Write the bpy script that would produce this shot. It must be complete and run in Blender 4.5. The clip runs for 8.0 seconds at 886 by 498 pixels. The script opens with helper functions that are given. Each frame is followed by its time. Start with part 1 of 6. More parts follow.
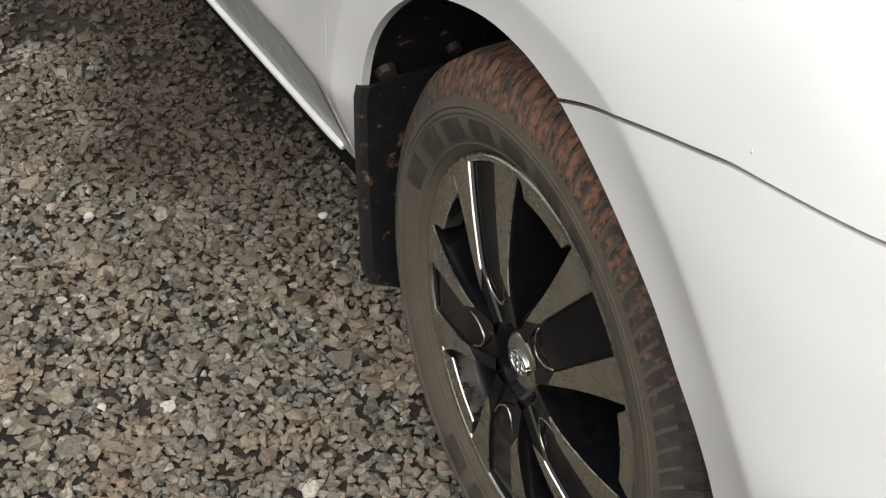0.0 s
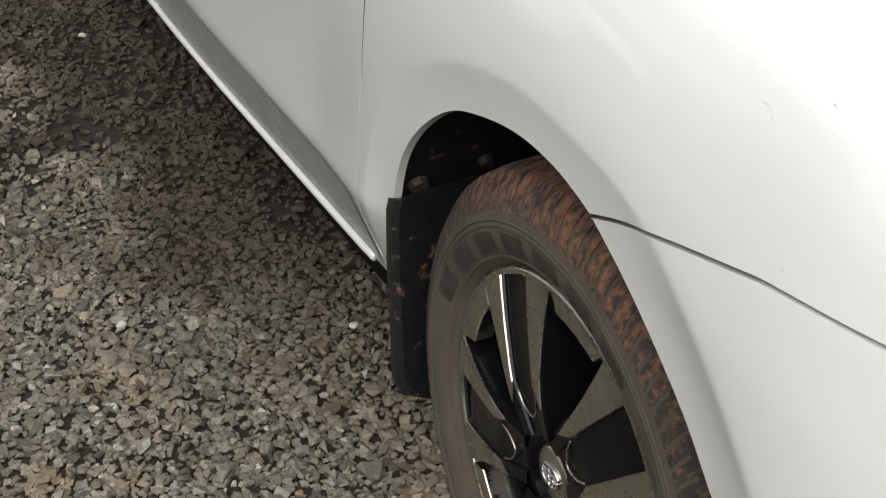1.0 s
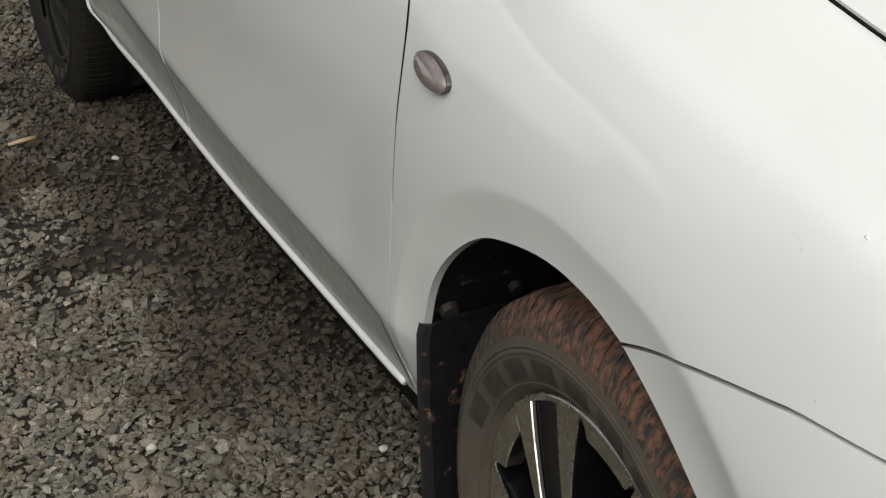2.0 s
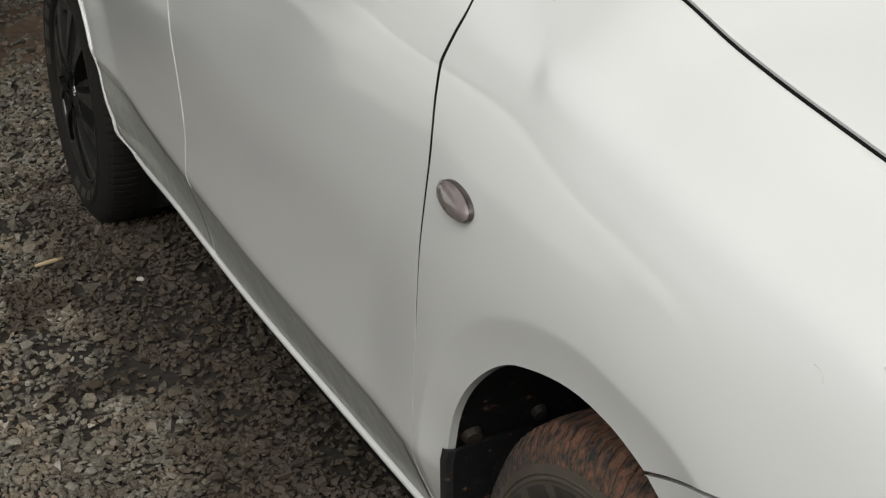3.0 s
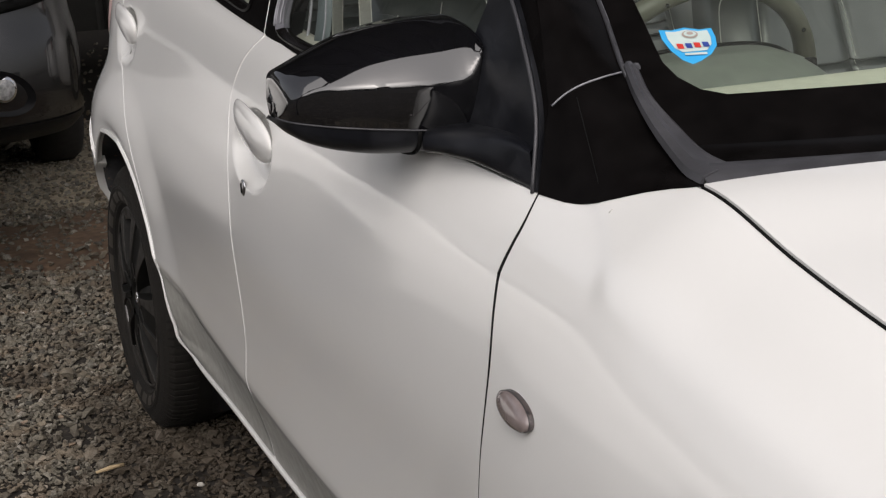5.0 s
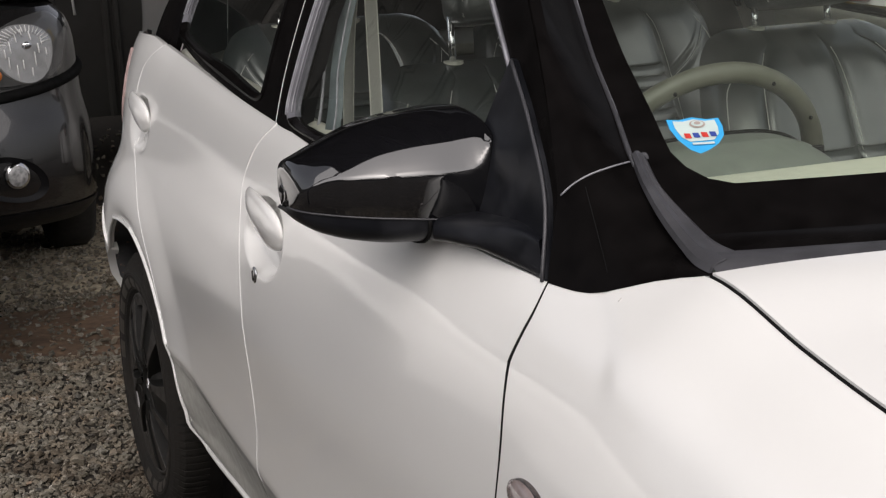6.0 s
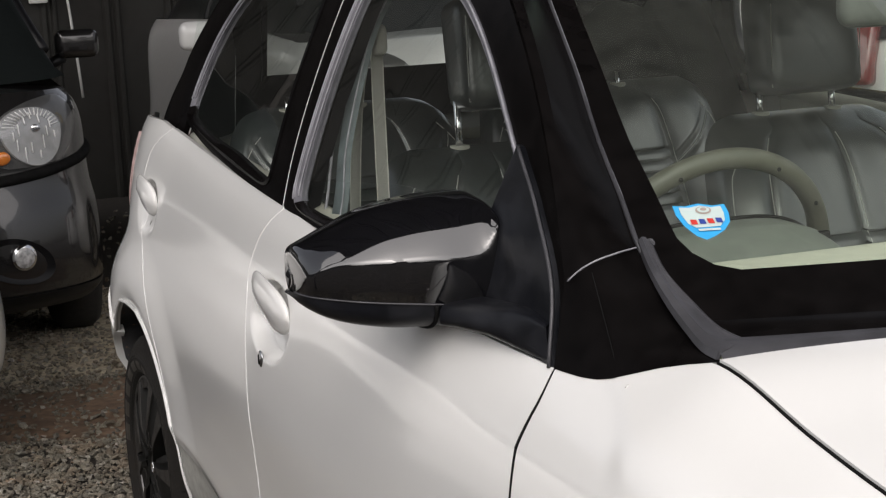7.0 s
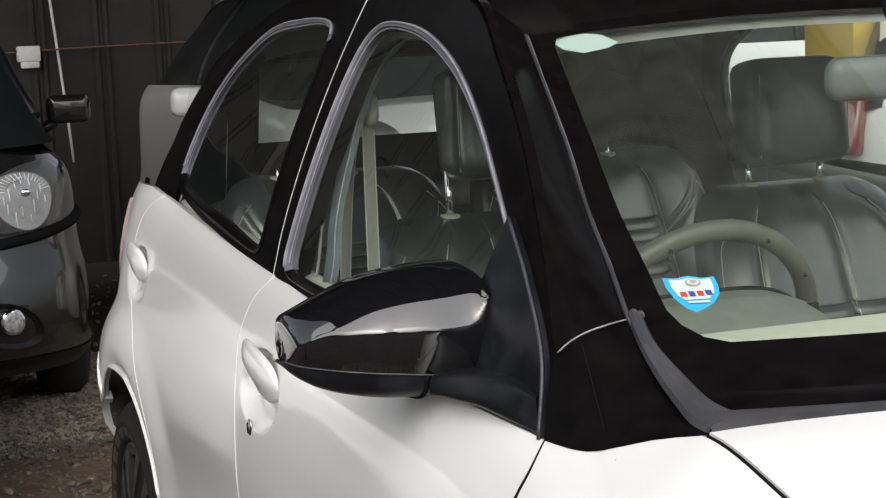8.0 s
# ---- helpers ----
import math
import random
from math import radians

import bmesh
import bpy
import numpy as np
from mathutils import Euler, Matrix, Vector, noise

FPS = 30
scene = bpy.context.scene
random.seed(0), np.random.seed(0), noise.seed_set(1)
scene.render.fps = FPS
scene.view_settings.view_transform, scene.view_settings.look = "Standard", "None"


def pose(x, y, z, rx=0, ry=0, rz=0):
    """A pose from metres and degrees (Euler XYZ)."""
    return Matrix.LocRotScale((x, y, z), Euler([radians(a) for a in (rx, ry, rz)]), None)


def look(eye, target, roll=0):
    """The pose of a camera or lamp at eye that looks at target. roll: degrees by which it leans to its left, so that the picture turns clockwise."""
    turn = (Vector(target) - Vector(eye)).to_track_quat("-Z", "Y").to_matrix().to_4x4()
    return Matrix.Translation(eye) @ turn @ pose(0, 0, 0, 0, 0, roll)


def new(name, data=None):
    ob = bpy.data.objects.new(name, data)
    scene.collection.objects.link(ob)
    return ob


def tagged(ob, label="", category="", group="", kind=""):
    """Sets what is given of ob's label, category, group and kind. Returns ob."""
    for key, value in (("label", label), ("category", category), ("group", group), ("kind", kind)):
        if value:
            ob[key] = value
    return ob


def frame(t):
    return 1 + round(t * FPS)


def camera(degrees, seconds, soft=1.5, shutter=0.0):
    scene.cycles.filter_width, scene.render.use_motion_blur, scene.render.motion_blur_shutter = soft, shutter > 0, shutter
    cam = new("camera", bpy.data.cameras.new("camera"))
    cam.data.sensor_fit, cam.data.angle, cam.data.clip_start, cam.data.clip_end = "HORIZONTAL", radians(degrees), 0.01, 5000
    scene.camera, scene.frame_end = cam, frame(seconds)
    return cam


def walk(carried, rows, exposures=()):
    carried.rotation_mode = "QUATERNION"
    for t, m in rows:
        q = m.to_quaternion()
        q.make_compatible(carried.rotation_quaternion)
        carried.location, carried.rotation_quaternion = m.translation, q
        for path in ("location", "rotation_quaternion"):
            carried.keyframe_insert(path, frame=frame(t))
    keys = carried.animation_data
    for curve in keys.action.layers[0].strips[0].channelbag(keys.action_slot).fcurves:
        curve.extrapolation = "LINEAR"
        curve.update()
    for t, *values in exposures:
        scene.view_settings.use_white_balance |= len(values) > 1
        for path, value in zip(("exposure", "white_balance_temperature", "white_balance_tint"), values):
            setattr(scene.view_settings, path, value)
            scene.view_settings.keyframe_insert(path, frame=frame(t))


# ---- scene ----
cam = camera(29.97, 8.0, soft=1.25)
PATH = [  # seconds, x, y, z, pitch, roll, yaw
    (0.0, -1.4375, -1.1094, 1.2552, -33.181, -0.322, -25.919),
    (0.5, -1.4404, -1.1111, 1.2616, -31.262, -0.423, -25.428),
    (1.0, -1.4426, -1.1117, 1.2664, -29.537, -0.680, -24.826),
    (1.5, -1.4445, -1.1109, 1.2716, -27.578, -0.967, -24.271),
    (3.0, -1.4493, -1.1184, 1.2967, -21.585, -1.676, -23.100),
    (3.5, -1.4530, -1.1247, 1.3038, -19.734, -2.068, -22.583),
    (4.0, -1.4548, -1.1287, 1.3101, -17.823, -2.559, -22.014),
    (4.5, -1.4535, -1.1239, 1.3131, -16.258, -2.870, -21.506),
    (6.0, -1.4552, -1.1334, 1.3248, -11.918, -3.156, -21.067),
    (6.5, -1.4570, -1.1350, 1.3273, -10.459, -3.126, -21.005),
    (7.0, -1.4570, -1.1346, 1.3299, -9.104, -3.064, -21.033),
    (7.5, -1.4573, -1.1341, 1.3330, -7.850, -2.906, -21.205),
    (8.0, -1.4601, -1.1384, 1.3360, -6.850, -2.650, -21.530),
]


def aim(x, y, z, pitch, roll, yaw):
    return pose(x, y, z) @ pose(0, 0, 0, 0, 0, yaw) @ pose(0, 0, 0, 90 + pitch) @ pose(0, 0, 0, 0, 0, roll)


walk(cam, [(row[0], aim(*row[1:])) for row in PATH], exposures=[(0.0, 0.66, 6500, 9), (1.5, 0.34, 6500, 6), (3.0, 0.05, 6500, 6), (4.5, 0.06, 6600, 12), (6.0, 0.20, 6650, 14), (7.0, 0.24, 6620, 13), (8.0, 0.48, 6500, 10)])


# ---- daylight: an overcast sky over a yard that is open towards -y ----
world = bpy.data.worlds.new("overcast_sky")
scene.world = world
world.use_nodes = True
wn = world.node_tree.nodes
sky = wn.new("ShaderNodeTexSky")
sky.sky_type, sky.sun_disc = "NISHITA", False
sky.sun_elevation, sky.sun_rotation = radians(42), radians(203)
sky.air_density, sky.dust_density = 1.0, 4.0
wn["Background"].inputs["Strength"].default_value = 0.13
haze = wn.new("ShaderNodeHueSaturation")   # an even, almost colourless cloud cover
haze.inputs["Saturation"].default_value = 0.30
world.node_tree.links.new(sky.outputs[0], haze.inputs["Color"])
world.node_tree.links.new(haze.outputs[0], wn["Background"].inputs["Color"])
sun = new("sun", bpy.data.lights.new("sun", "SUN"))
sun.data.energy, sun.data.angle, sun.data.color = 2.25, radians(115), (1.0, 0.97, 0.93)
sun.matrix_world = look((-2.7, -6.0, 5.2), (0, 0, 0))

# ---- materials ----
def material(name, color, rough=0.5, metal=0.0, coat=0.0, var=0.12, scale=40.0, bump=0.0, bump_scale=200.0, second=None, cover=0.5, soft=0.1, patch=6.0, spec=0.5, coords="Object", coat_rough=0.03, caked=0.0, stretch=None):
    """A surface with fine mottling, a second colour in larger patches, and relief, all in object space."""
    m = bpy.data.materials.new(name)
    m.use_nodes = True
    n, l = m.node_tree.nodes, m.node_tree.links
    b = n["Principled BSDF"]
    b.inputs["Roughness"].default_value, b.inputs["Metallic"].default_value = rough, metal
    b.inputs["Coat Weight"].default_value, b.inputs["Coat Roughness"].default_value = coat, coat_rough
    b.inputs["Specular IOR Level"].default_value = spec
    co = n.new("ShaderNodeTexCoord") if coords == "Object" else n.new("ShaderNodeNewGeometry")
    fine = n.new("ShaderNodeTexNoise")
    fine.inputs["Scale"].default_value, fine.inputs["Detail"].default_value = scale, 6
    l.new(co.outputs[coords], fine.inputs["Vector"])
    ramp = n.new("ShaderNodeMapRange")
    ramp.inputs["From Min"].default_value, ramp.inputs["From Max"].default_value = 0.25, 0.75
    ramp.inputs["To Min"].default_value, ramp.inputs["To Max"].default_value = 1 - var, 1 + var
    l.new(fine.outputs["Fac"], ramp.inputs["Value"])
    shade = n.new("ShaderNodeMixRGB")
    shade.blend_type, shade.inputs["Fac"].default_value = "MULTIPLY", 1
    shade.inputs["Color1"].default_value = (*color, 1)
    l.new(ramp.outputs[0], shade.inputs["Color2"])
    out = shade.outputs[0]
    if second:
        big = n.new("ShaderNodeTexNoise")
        big.inputs["Scale"].default_value, big.inputs["Detail"].default_value, big.inputs["Roughness"].default_value = patch, 8, 0.65
        if stretch:     # patches drawn out along one axis
            draw = n.new("ShaderNodeMapping")
            draw.inputs["Scale"].default_value = stretch
            l.new(co.outputs[coords], draw.inputs["Vector"])
            l.new(draw.outputs[0], big.inputs["Vector"])
        else:
            l.new(co.outputs[coords], big.inputs["Vector"])
        cut = n.new("ShaderNodeMapRange")
        cut.inputs["From Min"].default_value, cut.inputs["From Max"].default_value = 1 - cover - soft, 1 - cover + soft
        if caked:       # mud that has stayed on top, where no ground rubbed it off
            sep, up = n.new("ShaderNodeSeparateXYZ"), n.new("ShaderNodeMapRange")
            more = n.new("ShaderNodeMath")
            up.inputs["From Min"].default_value, up.inputs["From Max"].default_value = 0.34, 0.56
            up.inputs["To Min"].default_value, up.inputs["To Max"].default_value = -caked, caked * 0.55
            l.new(co.outputs[coords], sep.inputs[0])
            l.new(sep.outputs["Z"], up.inputs["Value"])
            l.new(big.outputs["Fac"], more.inputs[0])
            l.new(up.outputs[0], more.inputs[1])
            l.new(more.outputs[0], cut.inputs["Value"])
        else:
            l.new(big.outputs["Fac"], cut.inputs["Value"])
        mix = n.new("ShaderNodeMixRGB")
        mix.inputs["Color2"].default_value = (*second, 1)
        l.new(cut.outputs[0], mix.inputs["Fac"])
        l.new(out, mix.inputs["Color1"])
        out = mix.outputs[0]
        wear = n.new("ShaderNodeMapRange")
        wear.inputs["To Min"].default_value, wear.inputs["To Max"].default_value = rough, min(1.0, rough + 0.35)
        l.new(cut.outputs[0], wear.inputs["Value"])
        l.new(wear.outputs[0], b.inputs["Roughness"])
    l.new(out, b.inputs["Base Color"])
    if bump:
        grain = n.new("ShaderNodeTexNoise")
        grain.inputs["Scale"].default_value, grain.inputs["Detail"].default_value = bump_scale, 5
        l.new(co.outputs[coords], grain.inputs["Vector"])
        bp = n.new("ShaderNodeBump")
        bp.inputs["Strength"].default_value, bp.inputs["Distance"].default_value = bump, 0.002
        l.new(grain.outputs["Fac"], bp.inputs["Height"])
        l.new(bp.outputs[0], b.inputs["Normal"])
    return m


def clear_glass(name, tint, gloss_rough=0.0, facing=0.06):
    """A thin pane: it lets light through with a slight tint and mirrors by Fresnel."""
    m = bpy.data.materials.new(name)
    m.use_nodes = True
    n, l = m.node_tree.nodes, m.node_tree.links
    n.remove(n["Principled BSDF"])
    t, g, f, mix = n.new("ShaderNodeBsdfTransparent"), n.new("ShaderNodeBsdfGlossy"), n.new("ShaderNodeLayerWeight"), n.new("ShaderNodeMixShader")
    t.inputs["Color"].default_value, g.inputs["Roughness"].default_value, f.inputs["Blend"].default_value = (*tint, 1), gloss_rough, 0.5
    rise, both = n.new("ShaderNodeMath"), n.new("ShaderNodeMapRange")   # Schlick's law for a pane, alike from both sides
    rise.operation, rise.inputs[1].default_value = "POWER", 5.0
    both.inputs["To Min"].default_value, both.inputs["To Max"].default_value = facing, 1.0
    l.new(f.outputs["Facing"], rise.inputs[0])
    l.new(rise.outputs[0], both.inputs["Value"])
    l.new(both.outputs[0], mix.inputs[0])
    l.new(t.outputs[0], mix.inputs[1])
    l.new(g.outputs[0], mix.inputs[2])
    l.new(mix.outputs[0], n["Material Output"].inputs["Surface"])
    return m


WHITE = material("white_pearl_paint", (0.74, 0.74, 0.725), 0.32, coat=1.0, var=0.015, scale=3.0, coat_rough=0.075)
# grime, darkened further for the shade under the doors' fold
GRIMESHADE = material("grime_with_painted_shade", (0.36, 0.36, 0.335), 0.5, coat=0.2, var=0.10, scale=45, second=(0.28, 0.28, 0.255), cover=0.45, soft=0.25, patch=35)
BLACK = material("black_gloss_paint", (0.005, 0.005, 0.006), 0.06, coat=1.0, spec=1.0, var=0.3, scale=60)
GREY = material("dark_grey_metallic_paint", (0.021, 0.020, 0.020), 0.25, metal=0.4, coat=1.0, var=0.1)
PLASTIC = material("black_textured_plastic", (0.007, 0.007, 0.008), 0.36, spec=0.22, var=0.2, bump=0.15, bump_scale=900)
TRIM = material("weathered_grey_rubber_trim", (0.042, 0.042, 0.047), 0.45, var=0.35, scale=25, bump=0.1)
LINER = material("muddy_black_wheel_liner", (0.010, 0.010, 0.011), 0.5, var=0.4, scale=80, second=(0.16, 0.085, 0.055), cover=0.36, soft=0.05, patch=55, bump=0.3, bump_scale=300)
RUBBER = material("dusty_tyre_rubber", (0.054, 0.045, 0.033), 0.85, var=0.3, scale=30, second=(0.078, 0.064, 0.046), cover=0.5, soft=0.2, patch=10, bump=0.4, bump_scale=500)
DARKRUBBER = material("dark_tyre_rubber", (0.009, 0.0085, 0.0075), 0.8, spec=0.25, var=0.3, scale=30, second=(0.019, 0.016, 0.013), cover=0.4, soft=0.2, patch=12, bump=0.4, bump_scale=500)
DUSTYBLACK = material("dusty_satin_black_plastic", (0.006, 0.0065, 0.0085), 0.30, spec=0.28, var=0.3, scale=35, second=(0.020, 0.021, 0.025), cover=0.35, soft=0.2, patch=14, bump=0.12, bump_scale=700)
RUST = material("rusty_dark_brake_steel", (0.050, 0.040, 0.034), 0.6, metal=0.3, var=0.4, scale=50)
TREAD = material("tyre_tread_with_red_mud", (0.030, 0.025, 0.021), 0.9, var=0.5, scale=60, second=(0.185, 0.088, 0.052), cover=0.40, soft=0.11, patch=125, bump=0.8, bump_scale=300, coords="Position", caked=0.17, stretch=(0.30, 1.0, 0.8))
LETTER = material("darker_raised_rubber", (0.031, 0.026, 0.020), 0.75, var=0.35, scale=60)
ALLOY = material("machined_alloy", (0.58, 0.56, 0.50), 0.24, metal=1.0, var=0.15, scale=25, second=(0.40, 0.36, 0.29), cover=0.42, soft=0.15, patch=30, bump=0.08, bump_scale=600)
GLOSS = material("gloss_black_alloy", (0.0035, 0.0035, 0.0045), 0.15, spec=0.22, var=0.5, scale=90, second=(0.040, 0.035, 0.029), cover=0.13, soft=0.03, patch=160)
# darker copy of the alloy: the rear wheels' shade put into the colour
SHADEDALLOY = material("alloy_with_painted_shade", (0.026, 0.024, 0.022), 0.5, metal=0.0, spec=0.25, var=0.3, scale=30, second=(0.022, 0.020, 0.017), cover=0.4, soft=0.2, patch=25)
# the spokes' black without gloss, so the rear wheels mirror no sky
DULLBLACK = material("rear_wheel_black_without_sheen", (0.008, 0.008, 0.0075), 0.55, spec=0.10, var=0.3, scale=40)
CHROME = material("chrome", (0.75, 0.75, 0.77), 0.12, metal=1.0, var=0.03)
STEEL = material("brushed_steel", (0.45, 0.45, 0.46), 0.25, metal=1.0, var=0.1)
DARK = material("dark_underside", (0.008, 0.008, 0.008), 0.8, var=0.4, spec=0.06)
SATIN = material("gloss_black_film", (0.0045, 0.0040, 0.0040), 0.22, var=0.4, scale=30, spec=0.10)
SATIN.node_tree.nodes["Principled BSDF"].inputs["IOR"].default_value = 1.18
LEATHER = material("black_leather", (0.032, 0.038, 0.037), 0.38, var=0.25, scale=30, bump=0.25, bump_scale=260, spec=0.9, coat=1.0, coat_rough=0.22)
STITCH = material("pale_thread", (0.48, 0.48, 0.45), 0.8, var=0.1)
DASH = material("pale_grey_green_dashboard_plastic", (0.55, 0.56, 0.46), 0.6, var=0.08, bump=0.15, bump_scale=500)
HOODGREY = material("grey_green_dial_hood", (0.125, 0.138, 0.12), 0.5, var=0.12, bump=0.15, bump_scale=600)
PALETRIM = material("pale_worn_rubber_edge", (0.27, 0.27, 0.295), 0.4, var=0.3, scale=40)
SEAL = material("sun_bleached_window_rubber", (0.085, 0.085, 0.097), 0.45, var=0.35, scale=25, bump=0.1)
WEATHERSTRIP = material("grey_door_weatherstrip", (0.12, 0.145, 0.15), 0.5, var=0.3, scale=30)
BEIGE = material("beige_interior_plastic", (0.42, 0.42, 0.36), 0.6, var=0.08, bump=0.1, bump_scale=600)
OLIVE = material("greige_steering_wheel_plastic", (0.088, 0.088, 0.068), 0.42, var=0.15, bump=0.2, bump_scale=700)
WEBBING = material("beige_belt_webbing", (0.50, 0.50, 0.45), 0.75, var=0.1, scale=300, bump=0.3, bump_scale=900)
HEADLINER = material("grey_headliner_cloth", (0.22, 0.22, 0.195), 0.9, var=0.1, bump=0.2)


def dusty_glass(name, tint, dust):
    """Clear glass under a thin film of dust with a few heavier specks."""
    m = clear_glass(name, tint)
    n, l = m.node_tree.nodes, m.node_tree.links
    film, mix, co, tex, cut = n.new("ShaderNodeBsdfDiffuse"), n.new("ShaderNodeMixShader"), n.new("ShaderNodeTexCoord"), n.new("ShaderNodeTexNoise"), n.new("ShaderNodeMapRange")
    film.inputs["Color"].default_value = (0.55, 0.58, 0.52, 1)
    tex.inputs["Scale"].default_value, tex.inputs["Detail"].default_value = 40, 12
    l.new(co.outputs["Object"], tex.inputs["Vector"])
    cut.inputs["From Min"].default_value, cut.inputs["From Max"].default_value, cut.inputs["To Min"].default_value, cut.inputs["To Max"].default_value = 0.3, 0.75, dust * 0.6, dust * 1.7
    l.new(tex.outputs["Fac"], cut.inputs["Value"])
    l.new(cut.outputs[0], mix.inputs[0])
    l.new(n["Mix Shader"].outputs[0], mix.inputs[1])
    l.new(film.outputs[0], mix.inputs[2])
    l.new(mix.outputs[0], n["Material Output"].inputs["Surface"])
    return m


GLASS = dusty_glass("window_glass", (0.92, 0.955, 0.93), 0.007)
DUSTY = dusty_glass("dusty_windscreen_glass", (0.90, 0.965, 0.91), 0.036)
LENS = clear_glass("lamp_lens", (0.95, 0.95, 0.95))
REFLECTOR = material("lamp_reflector", (0.42, 0.42, 0.415), 0.25, metal=0.4, var=0.2, scale=25)
FLUTE = material("bright_lamp_flutes", (0.86, 0.86, 0.85), 0.3, metal=0.2, var=0.1)
AMBER = material("amber_lens", (0.55, 0.17, 0.03), 0.2, coat=1.0)
PALELENS = material("pale_pink_lamp_lens", (0.42, 0.30, 0.29), 0.15, coat=1.0, var=0.2)
SMOKED = material("aged_clear_marker_lens", (0.20, 0.165, 0.16), 0.2, coat=1.0, var=0.25, scale=60)
RED = material("red_lamp_lens", (0.17, 0.025, 0.025), 0.15, coat=1.0, var=0.2)

# ---- the car's body surface (nose towards -y, its right side towards -x) ----
def spline(knots):
    """A smooth function through (t, value) knots that does not overshoot."""
    t, v = np.array([k[0] for k in knots], float), np.array([k[1] for k in knots], float)
    h, d = np.diff(t), np.diff(v) / np.diff(t)
    m = np.concatenate([[d[0]], np.where(d[1:] * d[:-1] > 0, (h[1:] + h[:-1]) / ((2 * h[1:] + h[:-1]) / 3 / np.where(d[:-1] == 0, 1, d[:-1]) + (h[1:] + 2 * h[:-1]) / 3 / np.where(d[1:] == 0, 1, d[1:])), 0), [d[-1]]])

    def f(x):
        x = np.clip(np.asarray(x, float), t[0], t[-1])
        i = np.clip(np.searchsorted(t, x) - 1, 0, len(h) - 1)
        s = (x - t[i]) / h[i]
        return v[i] * (1 + 2 * s) * (1 - s) ** 2 + m[i] * h[i] * s * (1 - s) ** 2 + v[i + 1] * s * s * (3 - 2 * s) + m[i + 1] * h[i] * s * s * (s - 1)
    return f


def step(a, b, x):
    s = np.clip((np.asarray(x, float) - a) / (b - a), 0, 1)
    return s * s * (3 - 2 * s)


# height of the upper edge of the painted side: the bonnet's seam, then the belt line
top_z = spline([(-0.80, 0.66), (-0.60, 0.80), (-0.40, 0.868), (-0.18, 0.907), (0.0, 0.940), (0.164, 0.972), (0.43, 0.975), (0.80, 0.980), (1.25, 0.990), (1.60, 1.008), (2.10, 1.050), (2.35, 1.085), (2.75, 1.10), (3.0, 1.08)])
door_x = spline([(0.0, 0.768), (0.09, 0.793), (0.13, 0.801), (0.20, 0.8175), (0.255, 0.8320), (0.272, 0.8358), (0.29, 0.8370), (0.36, 0.8372), (0.45, 0.839), (0.60, 0.8445), (0.70, 0.841), (0.80, 0.831), (0.862, 0.820), (0.876, 0.8165), (0.92, 0.8005), (0.97, 0.779), (1.0, 0.762)])
rear_door_x = spline([(0.0, 0.768), (0.09, 0.793), (0.13, 0.801), (0.20, 0.8175), (0.255, 0.8320), (0.272, 0.8358), (0.29, 0.8370), (0.36, 0.8372), (0.45, 0.839), (0.60, 0.8445), (0.72, 0.838), (0.83, 0.823), (0.92, 0.802), (0.97, 0.783), (1.0, 0.762)])
fender_x = spline([(0.0, 0.760), (0.15, 0.805), (0.30, 0.832), (0.45, 0.845), (0.60, 0.847), (0.70, 0.8425), (0.80, 0.831), (0.875, 0.813), (0.895, 0.805), (0.95, 0.762), (0.98, 0.733), (1.0, 0.706)])
fold_z = spline([(0.40, -0.003), (0.83, -0.001), (1.27, 0.009), (1.60, 0.017), (1.78, 0.028), (2.0, 0.058)])   # how the fold at the foot of the doors rises backwards
scoop_y = spline([(0.86, 0.15), (0.889, 0.165), (0.913, 0.192), (0.941, 0.262), (0.96, 0.31)])   # front edge of the hollow below the pillar



def body_x(y, z):
    """Half the car's width at y and z, below the belt line."""
    y, z = np.asarray(y, float), np.asarray(z, float)
    q = np.clip((z - 0.20) / (top_z(y) - 0.20), 0, 1)
    b = step(0.15, 0.60, y)
    zf = z - fold_z(y) * step(0.29, 0.335, z) * step(0.56, 0.42, z)
    qd, soft = np.clip((zf - 0.20) / (top_z(y) - 0.20), 0, 1), step(0.75, 1.30, y)
    x = (1 - b) * fender_x(q) + b * ((1 - soft) * door_x(qd) + soft * rear_door_x(qd))
    r = np.minimum(np.hypot(y, z - 0.29), np.hypot(y - 2.46, z - 0.29) + 0.0)   # the skin rolls in round the wheel arches
    roll = 0.412 + 0.016 * step(-0.04, -0.22, y) - r
    near = np.maximum(step(0.50, 0.42, y), step(1.94, 2.02, y))
    x = x + (0.009 * step(0.60, 0.42, r) - 0.24 * near * 0.05 * np.tanh(10 * (roll + np.sqrt(roll * roll + 0.0025 ** 2)))) * step(0.28, 0.42, z)
    x = x + 0.024 * step(0.27, 0.325, z) * step(0.49, 0.35, z) * step(1.78, 2.06, y) * step(2.50, 2.30, y)
    x = x - 0.009 * step(-0.10, 0.17, y) * (1 - b) * q ** 8
    edge = scoop_y(z)
    x = x - 0.0030 * step(edge - 0.020, edge + 0.020, y) * step(0.858, 0.892, z) * step(0.62, 0.36, y)
    nose = np.clip((-0.30 - y) / 0.50, 0, 1)
    low = step(0.86, 0.62, z)
    tail = np.clip((y - 2.36 - 0.09 * low) / (0.64 - 0.09 * low), 0, 1)
    p = 2.2 + 2.6 * low
    return x * (1 - nose ** 2.6) ** (1 / 2.6) * (1 - tail ** p) ** (1 / p) - 0.026 * step(1.0, 2.3, y)


